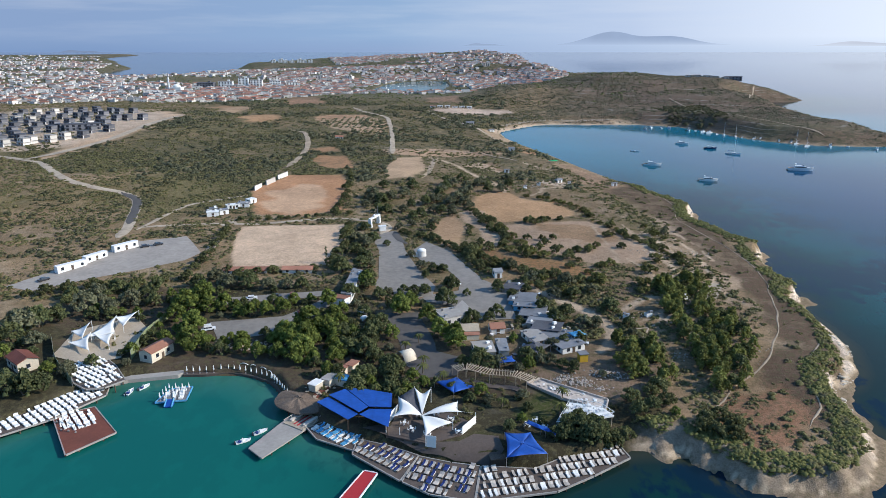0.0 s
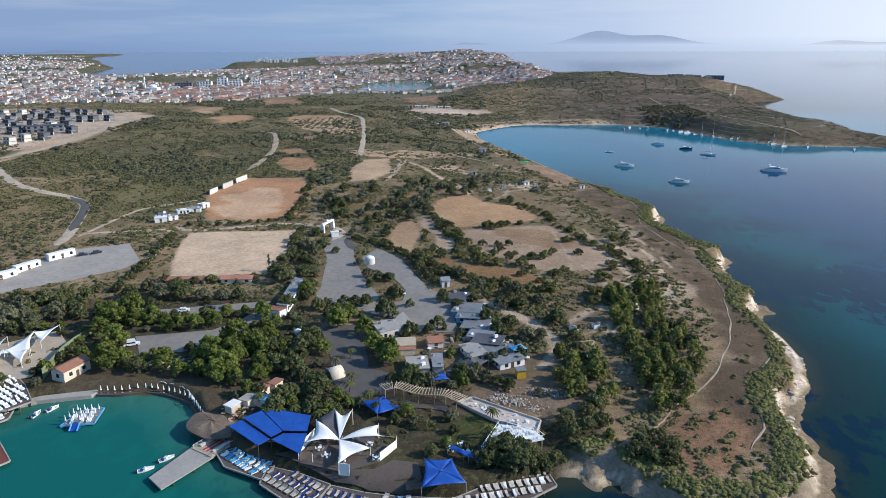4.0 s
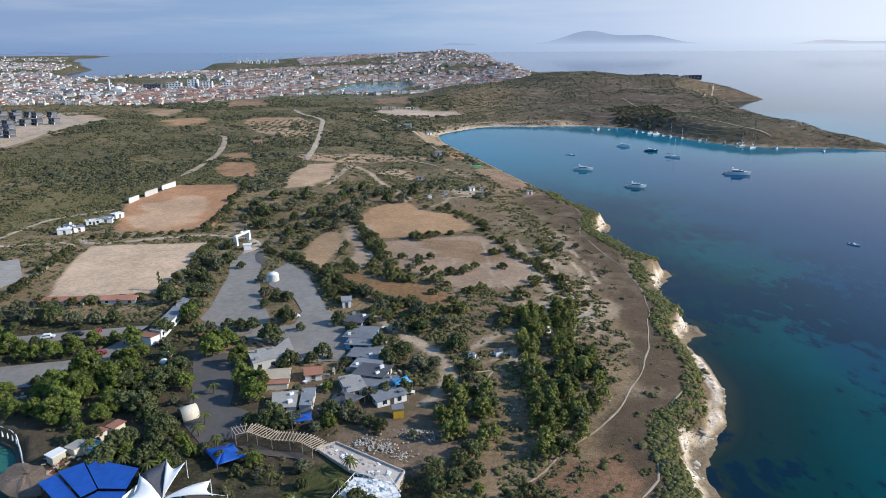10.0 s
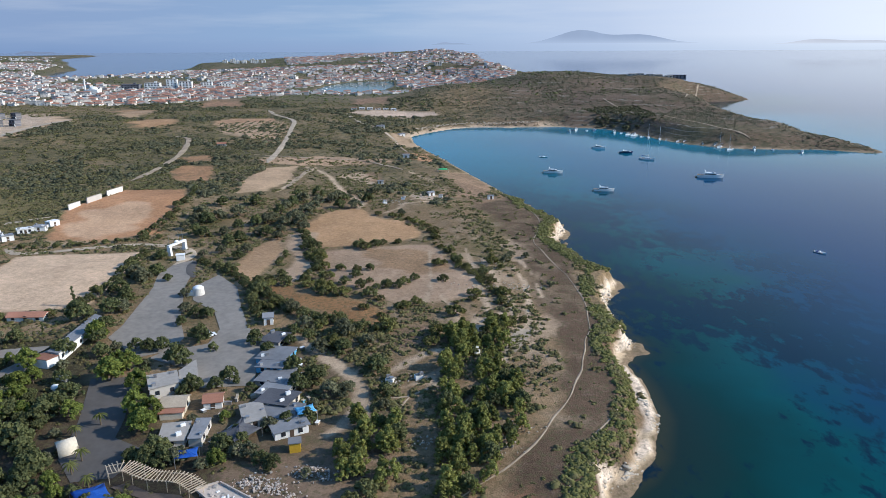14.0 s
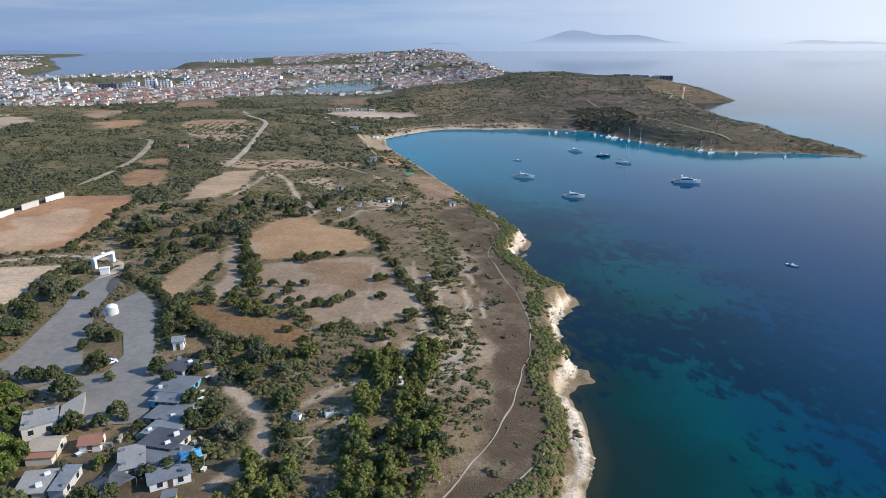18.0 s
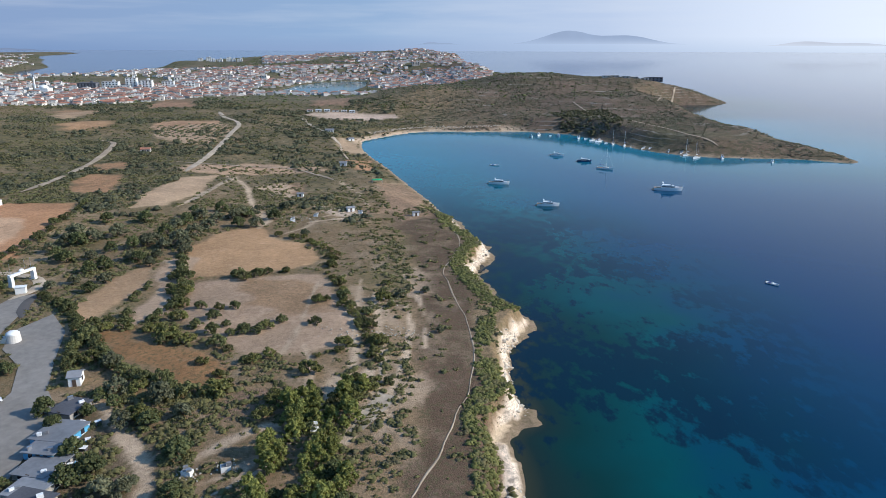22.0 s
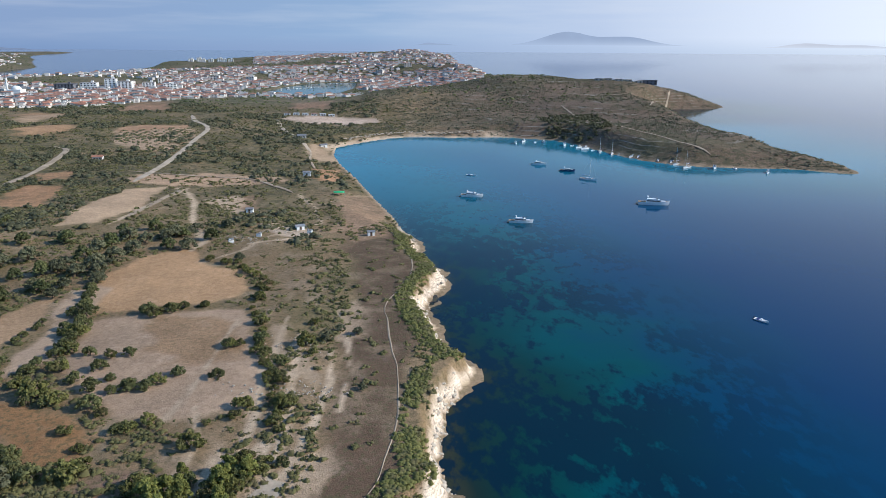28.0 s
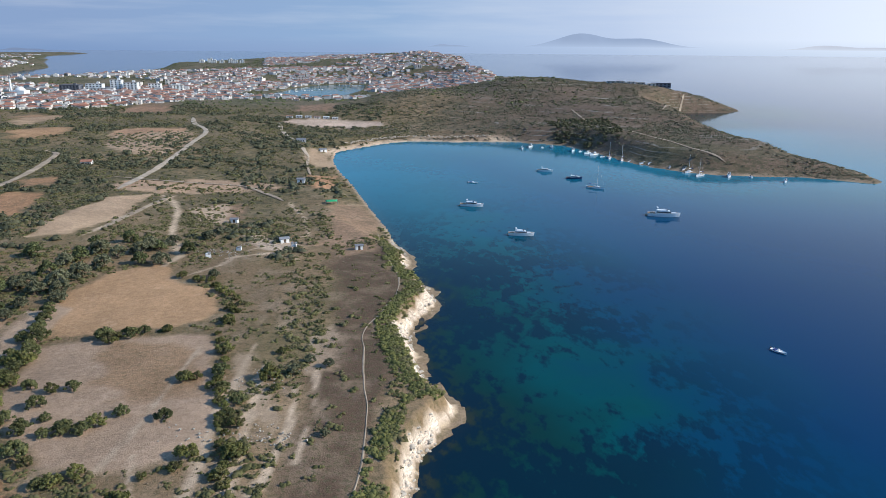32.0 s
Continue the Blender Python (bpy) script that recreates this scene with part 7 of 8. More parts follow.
# clutter behind the harbour: planks, sheets and a red-brown walkway
wr = random.Random(31)
junk = Shape()
for k in range(120):
    x, y = wr.gauss(-62, 4.5), wr.gauss(212, 1.6)
    if k > 70:
        x, y = wr.gauss(-35, 2.0), wr.gauss(184, 4.0)
    a = wr.uniform(0.3, 1.6)
    junk.box(x, y, float(H(x, y)) - 0.05 + 0.5 * wr.random(), a, wr.uniform(0.15, 0.7), wr.uniform(0.1, 0.5), wr.random() * 3)
tagged(new("timber_scraps", junk.mesh("timber_scraps", "wood")), "pale timber scraps and crates stacked between the trees", "timber", kind="stuff")
walk_way = Shape()
for a, b in zip([(-37, 176), (-34, 183), (-31, 190)], [(-34, 183), (-31, 190), (-29, 198)]):
    z0, z1 = float(H(*a)) + 0.3, float(H(*b)) + 0.3
    walk_way.prism([(a[0] - 1, a[1]), (a[0] + 1, a[1]), (b[0] + 1, b[1]), (b[0] - 1, b[1])], [z0 - 1, z0 - 1, z1 - 1, z1 - 1], [z0, z0, z1, z1])
tagged(new("boardwalk", walk_way.mesh("boardwalk", "redwood")), "red-brown board walkway rising from the pier", "walkway", kind="structure")

# ---- boats ----
def hull_shape(length, beam, free, fine=1.0):
    s, n = Shape(), 10
    rings = []
    for i in range(n + 1):
        q = i / n
        b = beam / 2 * (0.86 + 0.14 * math.sin(math.pi * min(q * 1.3, 1))) * (1 - max(0, (q - 0.45) / 0.55)**(2.2 * fine))
        x, sheer = length * (q - 0.5), free * (0.85 + 0.45 * q * q)
        b = max(b, 0.03)
        rings.append([(x, -b, sheer), (x - 0.04 * length * q, -b * 0.82, 0.05), (x - 0.06 * length * q, 0, -0.45), (x - 0.04 * length * q, b * 0.82, 0.05), (x, b, sheer)])
    s.add([p for ring in rings for p in ring], [(5 * i + k, 5 * i + k + 1, 5 * i + k + 6, 5 * i + k + 5) for i in range(n) for k in range(4)] + [(4, 3, 2, 1, 0)])
    return s, rings


def deck_shape(rings, drop=0.12):
    s = Shape()
    pts = [(r[k][0], r[k][1] * 0.96, r[k][2] - drop) for r in rings for k in (0, 4)]
    return s.add(pts, [(2 * i, 2 * i + 2, 2 * i + 3, 2 * i + 1) for i in range(len(rings) - 1)])


def motor_yacht(label, x, y, length, turn, colour="hull"):
    beam, free = length * 0.30, length * 0.095 + 0.35
    root = thing("motor_yacht", label, "motor yacht", pose(x, y, 0, 0, 0, turn), "boats in the bay")
    h, rings = hull_shape(length, beam, free)
    part("hull", h, colour, root, soft=False)
    part("deck", deck_shape(rings), "teak", root)
    cab = part("cabin", Shape().box(-length * 0.03, 0, free * 0.86, length * 0.46, beam * 0.72, length * 0.085, 0, 0.86), "hull", root)
    part("window", Shape().box(-length * 0.02, 0, free * 0.86 + length * 0.03, length * 0.445, beam * 0.735, length * 0.035, 0, 0.95), "glass", cab)
    part("foredeck", Shape().box(length * 0.28, 0, free * 0.98, length * 0.2, beam * 0.45, length * 0.03, 0, 0.7), "hull", root)
    top = part("flybridge", Shape().box(-length * 0.06, 0, free * 0.86 + length * 0.085, length * 0.34, beam * 0.66, length * 0.02), "hull", root)
    part("windscreen", Shape().box(length * 0.08, 0, free * 0.86 + length * 0.105, length * 0.04, beam * 0.5, length * 0.035, 0, 0.8), "glass", top)
    for s in (-1, 1):
        part("arch_leg", Shape().tube((-length * 0.18, s * beam * 0.3, free * 0.86 + length * 0.1), (-length * 0.21, s * beam * 0.24, free * 0.86 + length * 0.18), 0.1), "hull", top)
    part("arch", Shape().box(-length * 0.21, 0, free * 0.86 + length * 0.175, length * 0.05, beam * 0.52, 0.12), "hull", top)
    part("swim_platform", Shape().box(-length * 0.53, 0, 0.3, length * 0.07, beam * 0.8, 0.12), "teak", root)
    return root


def sailing_yacht(label, x, y, length, turn, colour="hull"):
    beam, free = length * 0.27, length * 0.06 + 0.4
    root = thing("sailing_yacht", label, "sailing yacht", pose(x, y, 0, 0, 0, turn), "boats in the bay")
    h, rings = hull_shape(length, beam, free, 0.8)
    part("hull", h, colour, root)
    part("deck", deck_shape(rings), "teak", root)
    cab = part("cabin", Shape().box(length * 0.04, 0, free * 0.85, length * 0.34, beam * 0.5, 0.6, 0, 0.85), "hull", root)
    part("window", Shape().box(length * 0.04, 0, free * 0.85 + 0.2, length * 0.30, beam * 0.49, 0.22, 0, 0.95), "glass", cab)
    part("mast", Shape().tube((length * 0.08, 0, free * 0.8), (length * 0.08, 0, length * 1.22), 0.10, 0.06), "white", root)
    boom = part("boom", Shape().tube((length * 0.08, 0, 1.9 + free), (-length * 0.30, 0, 1.85 + free), 0.08), "metal", root)
    part("furled_sail", Shape().tube((length * 0.06, 0, 2.05 + free), (-length * 0.28, 0, 2.0 + free), 0.2, 0.13), "canvas", boom)
    for a in (-0.48, 0.5):
        part("stay", Shape().tube((length * a, 0, free * 1.05), (length * 0.08, 0, length * 1.2), 0.025, None, 4), "metal", root)
    part("bimini", Shape().box(-length * 0.28, 0, free + 1.9, length * 0.15, beam * 0.7, 0.08), "navy", root)
    return root


def dinghy(label, x, y, length, turn, colour="hull", name="motor_boat"):
    beam = length * 0.38
    root = thing(name, label, "motor boat", pose(x, y, 0, 0, 0, turn), "small boats")
    h, rings = hull_shape(length, beam, 0.55)
    part("hull", h, colour, root)
    part("deck", deck_shape(rings, 0.2), "white", root)
    part("console", Shape().box(-length * 0.02, 0, 0.3, length * 0.12, beam * 0.4, 0.7, 0, 0.8), "white", root)
    part("seat", Shape().box(-length * 0.25, 0, 0.3, length * 0.14, beam * 0.6, 0.35), "navy", root)
    part("outboard_motor", Shape().box(-length * 0.54, 0, 0.0, 0.35, 0.4, 0.95, 0, 0.8), "cardark", root)
    return root


motor_yacht("white motor yacht with a flybridge at anchor in the bay", 171, 573, 14.5, -12)
motor_yacht("white motor yacht with dark windows at anchor in the bay", 193, 507, 13.5, -10)
motor_yacht("large white motor yacht at anchor in the open bay", 281, 550, 18.5, -14)
motor_yacht("white cabin cruiser at anchor near the headland", 234, 692, 12, -20)
motor_yacht("dark-hulled cabin cruiser at anchor near the headland", 251, 663, 11.5, -12, "hullblue")
sailing_yacht("white sailing yacht with a tall mast at anchor", 259, 629, 13, -35)
dinghy("small white motor boat lying at a buoy", 176, 646, 7.5, -20)
dinghy("small white motor boat drifting alone off the cliffs", 260, 364.5, 5.5, -55)
MOORED = [(231, 809), (240, 821), (251, 817), (260, 817), (276, 798), (282, 794), (286, 783), (290, 775), (295, 765), (300, 758), (308, 747), (313, 741), (320, 728), (326, 726), (329, 717), (336, 708), (345, 700), (346, 692), (349, 678), (370, 675), (386, 673), (403, 655)]
for k, (x, y) in enumerate(MOORED):
    turn = (235 if x > 265 else 265) + 17 * math.sin(5.1 * k)
    if k in (9, 10, 17, 18):
        sailing_yacht("white sailing yacht moored stern to the rocky headland", x, y, 11.5, turn)
    elif k % 3 == 2:
        dinghy("white open motor boat moored off the headland", x, y, 7.5, turn)
    else:
        motor_yacht("white cabin cruiser moored stern to the rocky headland", x, y, 8.5 + 2.2 * (k % 3), turn)
for x, y, t in ((-51.5, 160.5, 30), (-48.2, 165.0, 40), (-92, 187, 80), (-89, 190, 60), (-24, 131.5, 70)):
    dinghy("small white tender tied up at the harbour", x, y, 4.0, t)

# ---- vehicles ----
def car(label, x, y, turn, paint, tall=1.45, length=4.3, name="car"):
    root = thing(name, label, "car", on_ground(x, y, turn, 1.0, -0.12), "parked cars")
    part("body", Shape().box(0, 0, 0.28, length, 1.75, 0.55, 0, 0.96), paint, root)
    cab = part("cabin", Shape().box(-0.15, 0, 0.83, length * 0.58, 1.6, tall - 0.83, 0, 0.80), paint, root)
    part("window", Shape().box(-0.15, 0, 0.90, length * 0.565, 1.62, (tall - 0.83) * 0.6, 0, 0.84), "glass", cab)
    for a in (-1, 1):
        for b in (-1, 1):
            part("wheel", Shape().tube((a * length * 0.31, b * 0.70, 0.31), (a * length * 0.31, b * 0.90, 0.31), 0.31, None, 12), "tyre", root)
    return root


car("white van parked at the end of the car park", -80.5, 224.5, 20, "carwhite", 2.1, 5.0, "van")
for x, y, t, p, w in ((-63, 250.5, 10, "cardark", "black"), (-72, 249.5, 15, "carwhite", "white"), (-57, 251.5, 95, "carred", "red"), (-50, 237, 30, "carred", "red"),
                      (-160, 268, 55, "cardark", "black"), (-131, 312, 40, "cardark", "black"), (-136, 309, 35, "cardark", "black"), (5, 262, 40, "carwhite", "white"), (2.5, 264, 35, "cardark", "black")):
    car(w + " hatchback parked on worn asphalt", x, y, t, p)

# ---- the town ----
TOWN = np.array([(-2200, 1000), (-560, 1000), (-300, 1015), (-245, 1070), (-175, 1200), (-130, 1290), (60, 1305), (170, 1345), (255, 1500), (320, 2000), (320, 2600), (200, 2950), (-480, 3000), (-640, 2500), (-600, 1990), (-680, 1780), (-765, 1735),
                 (-850, 1810), (-1030, 2130), (-1100, 2470), (-1400, 2900), (-2200, 2900)], float)


def town_plots(count, seed):
    r = np.random.default_rng(seed)
    x, y = r.uniform(-2300, 330, 190000), 1000 + 2050 * r.random(190000)**1.15
    w = inside(x, y, TOWN) & (sample(SHORE_DIST, x, y) > 22) & (depth_in(x, y, MARINA) < -12) & ~((x > -190) & (x < 60) & (y > 1360) & (y < 1500)) & (fbm(x, y, 150) < 0.61) & ~((x < -330 - (y - 2250) * 0.2) & (x > -680) & (y > 2080)) & ((y < 1900) | (x < 270 - (y - 1900) * 0.08)) & ~((x > -150) & (x < 40) & (y < 1330) & (y > 1100) & (r.random(190000) < 0.7))
    w &= r.random(190000) < np.clip(1.15 - (np.abs(x + 100) / 1500), 0.25, 1) * np.where(x < -400, np.clip((fbm(x + 70, y, 190) - 0.30) * 3.2, 0.1, 0.8), 1.0)
    x, y = x[w], y[w]
    taken, out = {}, []
    for a, b in zip(x, y):
        key = (int(a // 12.5), int(b // 15))
        if key not in taken:
            taken[key] = 1
            out.append((float(a), float(b)))
        if len(out) >= count:
            break
    return sorted(out, key=lambda p: p[1] + 0.25 * abs(p[0] + 200))


def town_house(x, r):
    sx, sy = r.uniform(8, 13), r.uniform(6.5, 9.5)
    floors = r.choice([1, 1, 1, 2])
    h, turn = 2.5 * floors + 0.3, r.choice([8, 8, 98, 30, -20]) + r.uniform(-6, 6)
    return sx, sy, h, floors, turn, r.random() < (0.74 if x > -420 else 0.55)


def window_boxes(sx, sy, floors):
    out = []
    for f in range(floors):
        for k in (-0.24, 0.24):
            out.append((k * sx, -sy / 2, f * 2.5 + 0.9, 1.0, 0.14, 1.1))
        out.append((sx / 2, 0, f * 2.5 + 0.9, 0.14, 1.0, 1.1))
        out.append((-sx / 2, 0, f * 2.5 + 0.9, 0.14, 1.0, 1.1))
    return out


plots = town_plots(6800, 11)
hr = random.Random(5)
# loose houses on the far shore of the bay
plots += [(a, b) for a, b in ((hr.uniform(-2700, -1350), hr.uniform(2500, 3900)) for k in range(900)) if float(sample(SHORE_DIST, a, b)) > 40][:420]
NEAR = 110
wall_v, roof_v, flat_v, pane_v = Shape(), Shape(), Shape(), Shape()
for k, (x, y) in enumerate(plots):
    sx, sy, h, floors, turn, tiled = town_house(x, hr)
    z = float(min(H(x - 5, y - 5), H(x + 5, y + 5), H(x, y)))
    if k < NEAR:
        root = thing("town_house", ("white plastered town house with a red tiled roof" if tiled else "white plastered town house with a flat pale roof"), "house", pose(x, y, z, 0, 0, turn))
        body = part("wall", Shape().prism(rect(0, 0, sx, sy, 0), -0.8, h), "wall", root)
        if tiled:
            part("roof", Shape().hip(0, 0, h + 0.004, sx + 1.0, sy + 1.0, 1.4), "tile", root)
        else:
            top = part("roof", Shape().box(0, 0, h + 0.004, sx + 0.3, sy + 0.3, 0.35), "concrete", root)
            part("stair_head", Shape().box(sx * 0.2, sy * 0.1, h + 0.35, 2.6, 2.6, 1.8), "wall", top)
        for a, b, c, d, e, g in window_boxes(sx, sy, floors)[:5]:
            part("window", Shape().box(a, b, c, d, e, g), "glass", body)
        continue
    t = radians(turn)
    wall_v.box(x, y, z - 0.8, sx, sy, h + 0.8, t)
    if tiled:
        roof_v.hip(x, y, z + h + 0.01, sx + 1.0, sy + 1.0, 1.3, t)
    else:
        flat_v.box(x, y, z + h + 0.01, sx + 0.3, sy + 0.3, 0.4, t)
        flat_v.box(x + 1, y + 1, z + h + 0.4, 2.2, 2.2, 1.2, t)
    if y < 1300:
        c, s = math.cos(t), math.sin(t)
        for a, b, w0, d, e, g in window_boxes(sx, sy, floors):
            pane_v.box(x + a * c - b * s, y + a * s + b * c, z + w0, d, e, g, t)


def stuff(name, shape, mat, label, category="houses"):
    return tagged(new(name, shape.mesh(name, mat)), label, category, kind="stuff")


def island_material(name, low, high):
    """Plaster whose tone differs from house to house."""
    m = bpy.data.materials.new(name)
    m.use_nodes = True
    t = m.node_tree
    t.nodes.clear()
    A = nodes_of(t)
    geo = A("NewGeometry")
    col = A("ValToRGB", (0, geo.outputs["Random Per Island"]), stops=[(0.0, low), (0.35, high), (0.7, tuple(0.9 * c for c in high)), (1.0, tuple(0.6 * a + 0.4 * b for a, b in zip(low, high)))])
    fine = A("MapRange", (0, A("TexNoise", (0, geo.outputs["Position"]), at={2: 0.8}).outputs[0]), at={1: 0.3, 2: 0.7, 3: 0.88, 4: 1.1})
    out = A("VectorMath", (0, col.outputs[0]), (3, fine.outputs[0]), operation="SCALE")
    A("OutputMaterial", (0, A("BsdfPrincipled", ("Base Color", out.outputs[0]), at={"Roughness": 0.85}).outputs[0]))
    return m


stuff("far_house_walls", wall_v, island_material("far_plaster", (0.38, 0.35, 0.33), (0.72, 0.68, 0.64)), "plastered walls of the far town's many houses")
stuff("far_tiled_roofs", roof_v, island_material("far_tiles", (0.22, 0.12, 0.085), (0.36, 0.18, 0.12)), "red tiled roofs of the far town's many houses")
stuff("far_flat_roofs", flat_v, island_material("far_flat_roof", (0.24, 0.23, 0.22), (0.56, 0.54, 0.51)), "flat pale roofs of the far town's many houses")
stuff("far_house_windows", pane_v, "glass", "dark windows of the far town's many houses")


def apartment_block(label, x, y, sx, sy, floors, turn, wall="white", name="apartment_building", category="apartment building"):
    z, h = float(H(x, y)) - 0.5, 2.9 * floors
    root = thing(name, label, category, pose(x, y, z, 0, 0, turn))
    body = part("wall", Shape().prism(rect(0, 0, sx, sy, 0), -1, h), wall, root)
    roof = part("roof", Shape().box(0, 0, h + 0.004, sx + 0.4, sy + 0.4, 0.6), "darkgrey" if wall == "dark" else "concrete", root)
    if floors > 2:
        part("stair_head", Shape().box(sx * 0.2, 0, h + 0.6, 4, 4, 2.6), wall, roof)
    if name == "estate_house":
        part("canopy_slab", Shape().box(0.3, -0.4, 2.7, sx + 1.0, sy + 1.2, 0.3), "concrete", body)
        part("corner_pier", Shape().box(sx / 2 + 0.5, -sy / 2 - 0.7, -1, 0.5, 0.5, 3.7), "white", body)
        part("side_wing", Shape().box(-sx / 2 - 1.3, 0.6, -1, 2.6, sy * 0.8, 3.6), wall, body)
    cols = max(2, int(sx / 5))
    for f in range(floors):
        for k in range(cols):
            px = sx * ((k + 0.5) / cols - 0.5)
            w = part("window", Shape().box(px, -sy / 2, f * 2.9 + 0.9, 2.2, 0.16, 1.7), "glass", body)
            if k % 2 == 0:
                part("balcony", Shape().box(px, -sy / 2 - 0.6, f * 2.9 + 0.35, 3.2, 1.1, 0.25), wall, w)
    return root


for x, y, sx, sy, fl, t in ((-405, 1352, 26, 15, 4, 8), (-376, 1368, 18, 13, 6, 8), (-350, 1362, 22, 14, 5, 8), (-385, 1334, 36, 12, 2, 8), (-322, 1392, 20, 13, 4, 10), (-438, 1340, 30, 20, 3, 6), (-296, 1420, 22, 13, 3, 15)):
    apartment_block("white multi-storey hotel block on the town's edge", x, y, sx, sy, fl, t, "dark" if x < -430 else "white")
for k in range(14):
    apartment_block("pale apartment block in the town", -420 + 41 * k + 17 * math.sin(7 * k), 1560 + 60 * math.sin(3 * k) + 26 * k, 18, 13, 2 + k % 2, 20 * math.sin(k), "wall")
for k in range(7):
    apartment_block("pale tower block on the far ridge", -566 + 21 * k, 2440 + 20 * math.sin(2 * k), 15, 13, 3 + (k % 3 == 1), 10)
for k in range(6):
    apartment_block("long low holiday block on the headland ridge", 408 + 15 * k, 1205 + 5 * (k % 2), 12 + 16 * (k == 5), 8, 1 + (k == 5), -14, "dark" if k == 5 else "wall", "holiday_block")
# the dark new estate
ESTATE = [(-310, 612, 1), (-300, 640, 1), (-345, 582, 0), (-330, 596, 0), (-358, 600, 1), (-372, 616, 1), (-388, 640, 1), (-352, 640, 1), (-336, 655, 1), (-318, 672, 1), (-402, 668, 1), (-384, 690, 1), (-365, 670, 1), (-345, 690, 1), (-322, 706, 1), (-300, 716, 1), (-420, 706, 1), (-440, 735, 1), (-405, 730, 1), (-380, 745, 1), (-356, 752, 1), (-458, 770, 1), (-425, 775, 1), (-398, 792, 1), (-372, 806, 1), (-345, 800, 1), (-470, 830, 1), (-440, 842, 1), (-410, 850, 1)]
for k, (x, y, dark) in enumerate(ESTATE):
    for j in range(2):
        pale = not dark or (k + j) % 9 == 0
        apartment_block("pale modern house on a bare plot" if pale else "modern house with dark walls and a flat roof", x - 16 + 13 * j, y + 6 * j, 8.2, 6.0, 2, -28, "wall" if pale else "dark", "estate_house", "house")
apartment_block("long modern block with a white colonnade front on the bare site", -331, 655, 30, 9, 2, 24, "dark")
# mosque with its minaret
mz = float(H(-446, 1200)) - 0.3
mosque = thing("mosque", "white mosque with a dome and a slender minaret", "mosque", pose(-440, 1196, mz))
part("hall", Shape().box(0, 0, -1, 18, 16, 9), "white", mosque)
part("dome", Shape().add([(a * 7, b * 7, 8 + c * 5) for a, b, c in dome_v], dome_f.tolist()), "white", mosque, soft=True)
mn = part("minaret", Shape().tube((-13, 0, -1), (-13, 0, 24), 1.5, 1.2, 12), "white", mosque)
part("balcony", Shape().tube((-13, 0, 20), (-13, 0, 21), 2.0, 2.2, 12), "white", mn)
part("spire", Shape().tube((-13, 0, 24), (-13, 0, 31), 1.3, 0.1, 12), "grey", mn)
# white masts and boats of the marina
for k in range(16):
    dinghy("small white boat at the town quay", -118 + 7.5 * k, 1502 + 10 * k + 14 * math.sin(2.3 * k) if k < 9 else 1716 - 3 * (k - 9), 9, 75 + 10 * (k % 3), "hull")

# ---- rocks of the shore ----
def rock_stuff(name, label, mat, count, x0, x1, y0, y1, near, far, low, high, flat, seed):
    r = np.random.default_rng(seed)
    x, y = r.uniform(x0, x1, 60000), r.uniform(y0, y1, 60000)
    d = sample(SHORE_DIST, x, y)
    keep = np.flatnonzero((d > near) & (d < far) & (steepness(x, y) > 0.4) & (noise2(x, y, 17) > 0.3))[:count]
    V, F, n = [], [], 0
    for i in keep:
        size = low + (high - low) * r.random()**2.2
        v = ICO2_V * (1 + 0.7 * (r.random((42, 1)) - 0.6)) * (size * (0.7 + 0.7 * r.random()), size, size * flat)
        v = np.round(v / (0.45 * size)) * 0.45 * size * 0.5 + v * 0.5
        a = r.random() * 6.28
        c, s = math.cos(a), math.sin(a)
        z = max(float(H(x[i], y[i])), -0.35) - 0.25 * size
        V.append(np.stack([v[:, 0] * c - v[:, 1] * s + x[i], v[:, 0] * s + v[:, 1] * c + y[i], v[:, 2] + z], 1))
        F.append(ICO2_F + n)
        n += 42
    me = mesh_of(name, np.concatenate(V), np.concatenate(F))
    me.materials.append(MAT[mat])
    return tagged(new(name, me), label, "rocks", kind="stuff")


rock_stuff("cliff_rocks", "pale chalky boulders at the foot of the cliffs", "rock", 420, 96, 165, 176, 520, -1.2, 3.0, 0.25, 1.1, 0.5, 1)
rock_stuff("shore_ledges", "dark wet rock ledges just above the water", "wetrock", 300, 40, 170, 130, 520, -6.0, -0.5, 0.5, 2.6, 0.18, 2)

# ---- far islands, their haze put in as glowing colour and a fading foot ----
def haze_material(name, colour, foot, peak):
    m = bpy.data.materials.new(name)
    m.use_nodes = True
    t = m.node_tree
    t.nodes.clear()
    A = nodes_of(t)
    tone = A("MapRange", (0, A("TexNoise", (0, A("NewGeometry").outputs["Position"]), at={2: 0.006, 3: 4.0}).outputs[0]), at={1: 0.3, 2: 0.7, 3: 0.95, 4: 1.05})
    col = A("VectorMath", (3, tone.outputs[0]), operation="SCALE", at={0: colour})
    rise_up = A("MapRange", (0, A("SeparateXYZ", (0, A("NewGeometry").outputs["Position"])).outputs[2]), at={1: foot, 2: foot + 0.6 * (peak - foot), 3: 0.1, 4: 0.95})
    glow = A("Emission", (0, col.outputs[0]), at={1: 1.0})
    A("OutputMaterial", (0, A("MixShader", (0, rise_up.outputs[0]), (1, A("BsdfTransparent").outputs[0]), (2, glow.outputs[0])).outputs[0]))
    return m


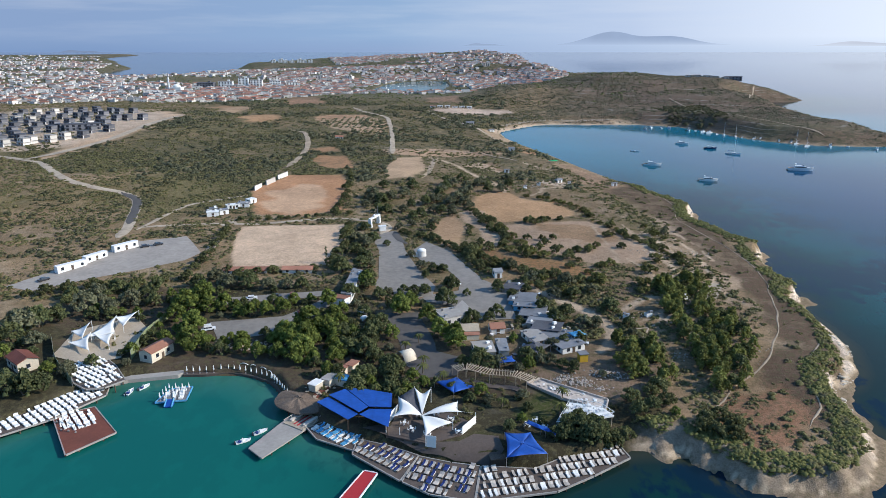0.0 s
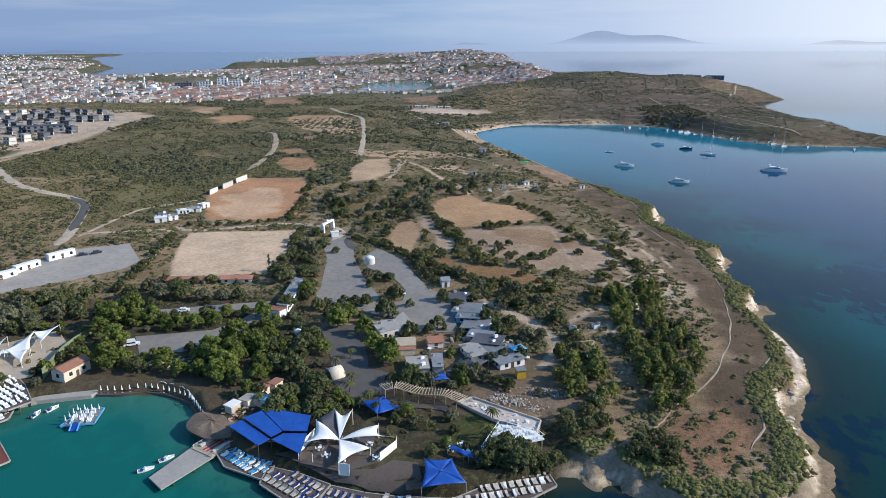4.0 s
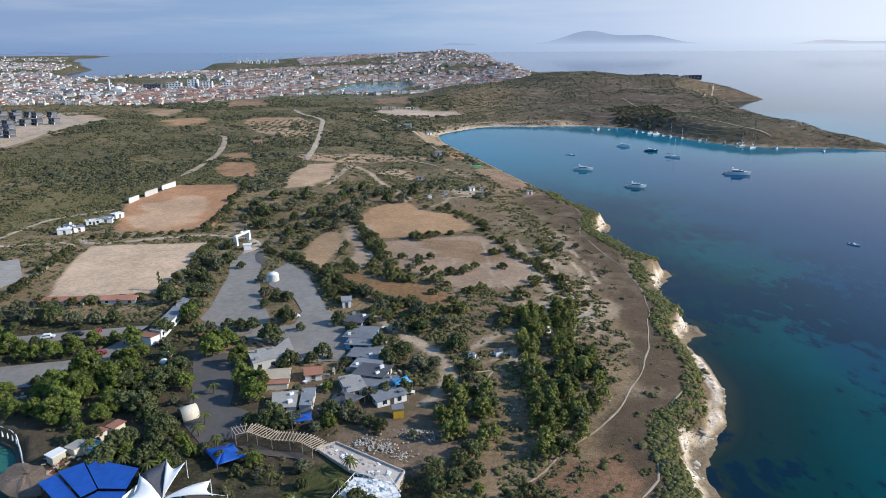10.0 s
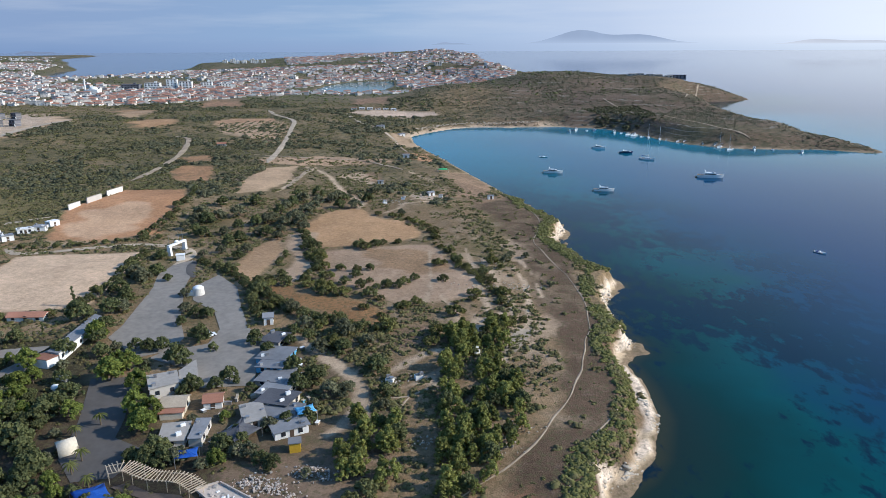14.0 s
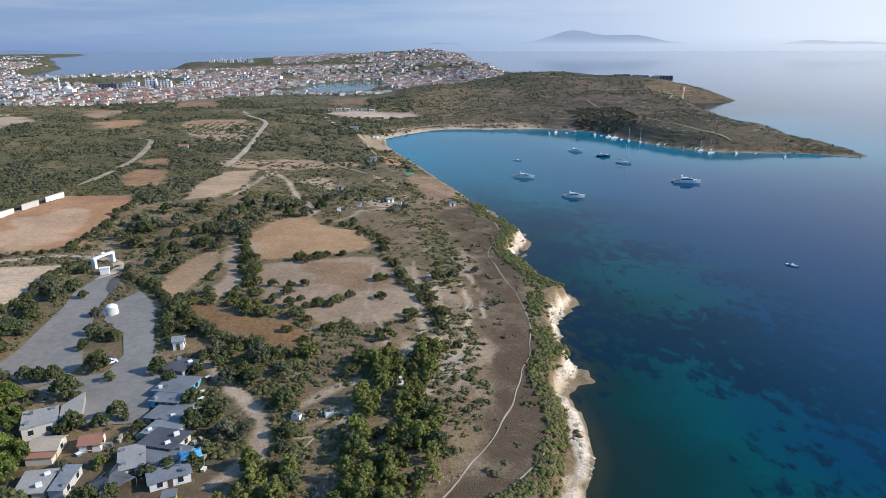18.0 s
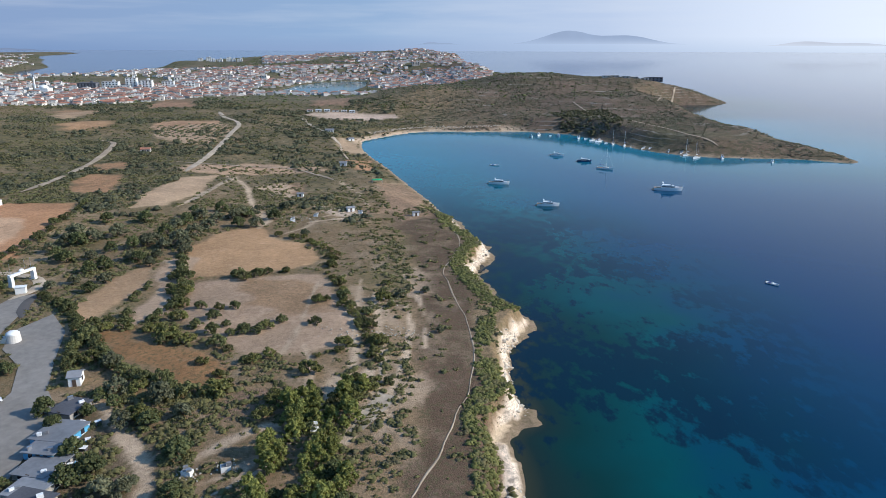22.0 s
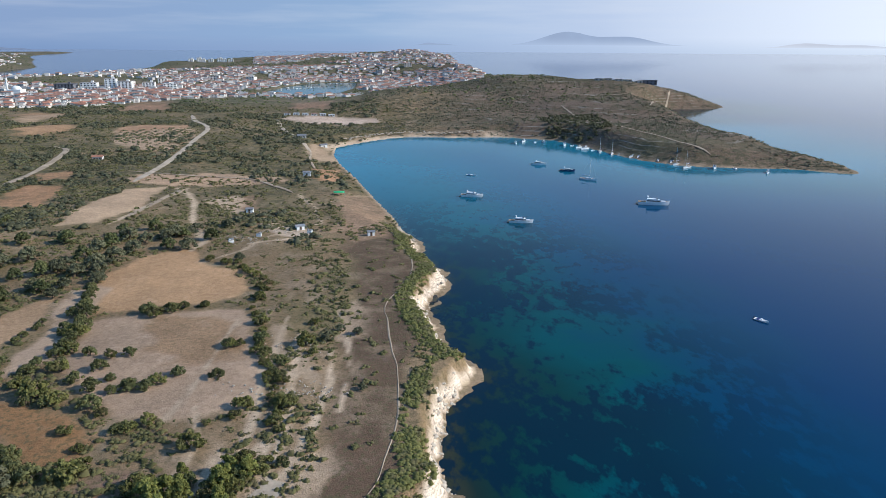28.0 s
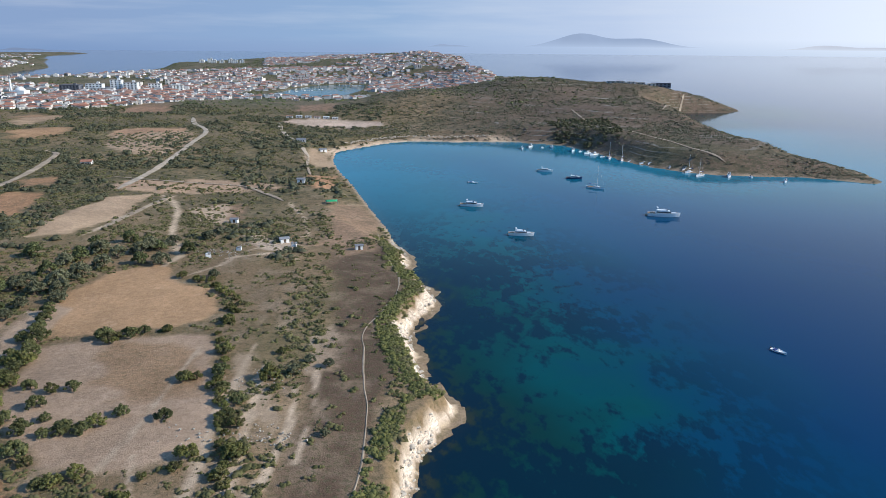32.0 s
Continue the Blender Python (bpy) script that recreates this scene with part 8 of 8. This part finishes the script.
def far_island(x0, x1, peak, foot, y, seed, colour):
    r = np.random.default_rng(seed)
    n = 60
    xs = np.linspace(x0, x1, n)
    q = np.linspace(0, 1, n)
    hump = 0.94 * np.exp(-((q - 0.30) / 0.19)**2) + 0.62 * np.exp(-((q - 0.66) / 0.20)**2)
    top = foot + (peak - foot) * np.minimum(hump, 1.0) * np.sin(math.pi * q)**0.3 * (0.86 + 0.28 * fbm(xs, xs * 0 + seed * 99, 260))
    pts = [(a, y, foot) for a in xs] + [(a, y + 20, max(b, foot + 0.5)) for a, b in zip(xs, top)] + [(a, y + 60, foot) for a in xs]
    me = bpy.data.meshes.new("backdrop")
    me.from_pydata(pts, [], [(k * n + i, k * n + i + 1, (k + 1) * n + i + 1, (k + 1) * n + i) for k in range(2) for i in range(n - 1)])
    me.materials.append(haze_material("far_haze", colour, foot, peak))
    return tagged(new("backdrop", me), "blue-grey island far off in the haze", "island", kind="structure")


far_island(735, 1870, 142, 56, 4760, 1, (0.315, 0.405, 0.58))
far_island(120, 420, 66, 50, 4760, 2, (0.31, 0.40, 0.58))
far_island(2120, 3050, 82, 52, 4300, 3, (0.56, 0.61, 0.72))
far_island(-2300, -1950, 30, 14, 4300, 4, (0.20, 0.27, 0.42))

# sunshades on the far beach
shade = Shape()
sr = random.Random(8)
for p in smooth_line([(70, 806), (88, 830), (110, 853), (140, 862), (170, 856), (205, 862)], 3.2):
    for k in range(2):
        x, y = p.x + sr.uniform(-2, 2) - 1.5, p.y + sr.uniform(0, 5) + 1
        z = float(H(x, y))
        shade.tube((x, y, z + 1.7), (x, y, z + 2.4), 1.3, 0.1, 7)
        shade.tube((x, y, z - 0.2), (x, y, z + 2.0), 0.05, None, 4)
stuff("beach_parasols", shade, "wood", "straw sunshades in rows on the far beach", "parasols")

# ---- trees that fill the club's grounds ----
more = 0
built = np.array([(x, y, r) for x, y, r in BUILT] + [(x, y, 0.55 * r) for x, y, r in planted])
while more < 120:
    x, y, r = rng.uniform(-150, 62), rng.uniform(152, 264), rng.uniform(1.6, 3.4)
    gap = np.hypot(built[:, 0] - x, built[:, 1] - y) - built[:, 2] - r * 0.75
    free = gap.min() > 0 and sample(SHORE_DIST, x, y) > 9 and inside(np.array(x), np.array(y), CLUB)
    for poly in (PARK_A, PARK_B, STREET, CARPARK_W, PARK_D, [(29, 183), (32, 203), (52, 207), (62, 200), (60, 188), (47, 178)]):
        free = free and depth_in(np.array(x), np.array(y), poly) < -r * 0.6
    if free:
        plant("oak" if rng.random() < 0.5 else ("olive" if rng.random() < 0.5 else "pine"), x, y, r)
        built = np.concatenate([built, [(x, y, 0.6 * r)]])
    more += 1 if free else 0.004


def rubble(label, spots, seed, mat="concrete"):
    """Heaps of broken blocks, too many to count."""
    r = random.Random(seed)
    s = Shape()
    for cx, cy, spread, count in spots:
        for k in range(count):
            x, y = r.gauss(cx, spread), r.gauss(cy, spread * 0.6)
            a = r.uniform(0.15, 0.55)
            s.box(x, y, float(H(x, y)) - 0.05 + r.random() * 0.4, a, a * r.uniform(0.4, 1), a * r.uniform(0.3, 0.7), r.random() * 3, r.uniform(0.6, 1))
    return tagged(new("rubble", s.mesh("rubble", mat)), label, "rubble", kind="stuff")


rubble("pale broken blocks and builders' waste behind the terrace", [(46, 190, 2.0, 70), (52, 188, 1.6, 40), (40, 186, 2.4, 40), (36, 188, 2.0, 24)], 1, "concrete")
rubble("pale rubble heaped along the worn terrace", [(40, 184.5, 2.2, 90), (35, 186.5, 1.8, 70), (45, 181, 1.6, 50), (49, 191, 1.2, 40)], 8, "terrace")
rubble("scattered stones and sheet scraps near the ruined huts", [(72, 232, 1.8, 30), (64, 229, 1.8, 30), (90, 245, 1.6, 24), (74, 200, 2.4, 40), (96, 205, 3.0, 50), (92, 198, 3, 40)], 2, "rock")
rubble("pale stones along the dry terraces", [(60, 445, 5, 60), (50, 450, 4, 40), (72, 462, 5, 60), (100, 330, 6, 60), (95, 300, 6, 60), (108, 300, 5, 50)], 3, "rock")
quay_poly = [(-99, 190.5), (-95, 193), (-81, 196.2), (-80, 198.5), (-81, 200.2), (-95, 197.6), (-101, 193)]
tagged(new("quay", Shape().prism(quay_poly, -0.9, 1.15).mesh("quay", "concrete")), "grey concrete quay below the harbour house", "quay", kind="structure")
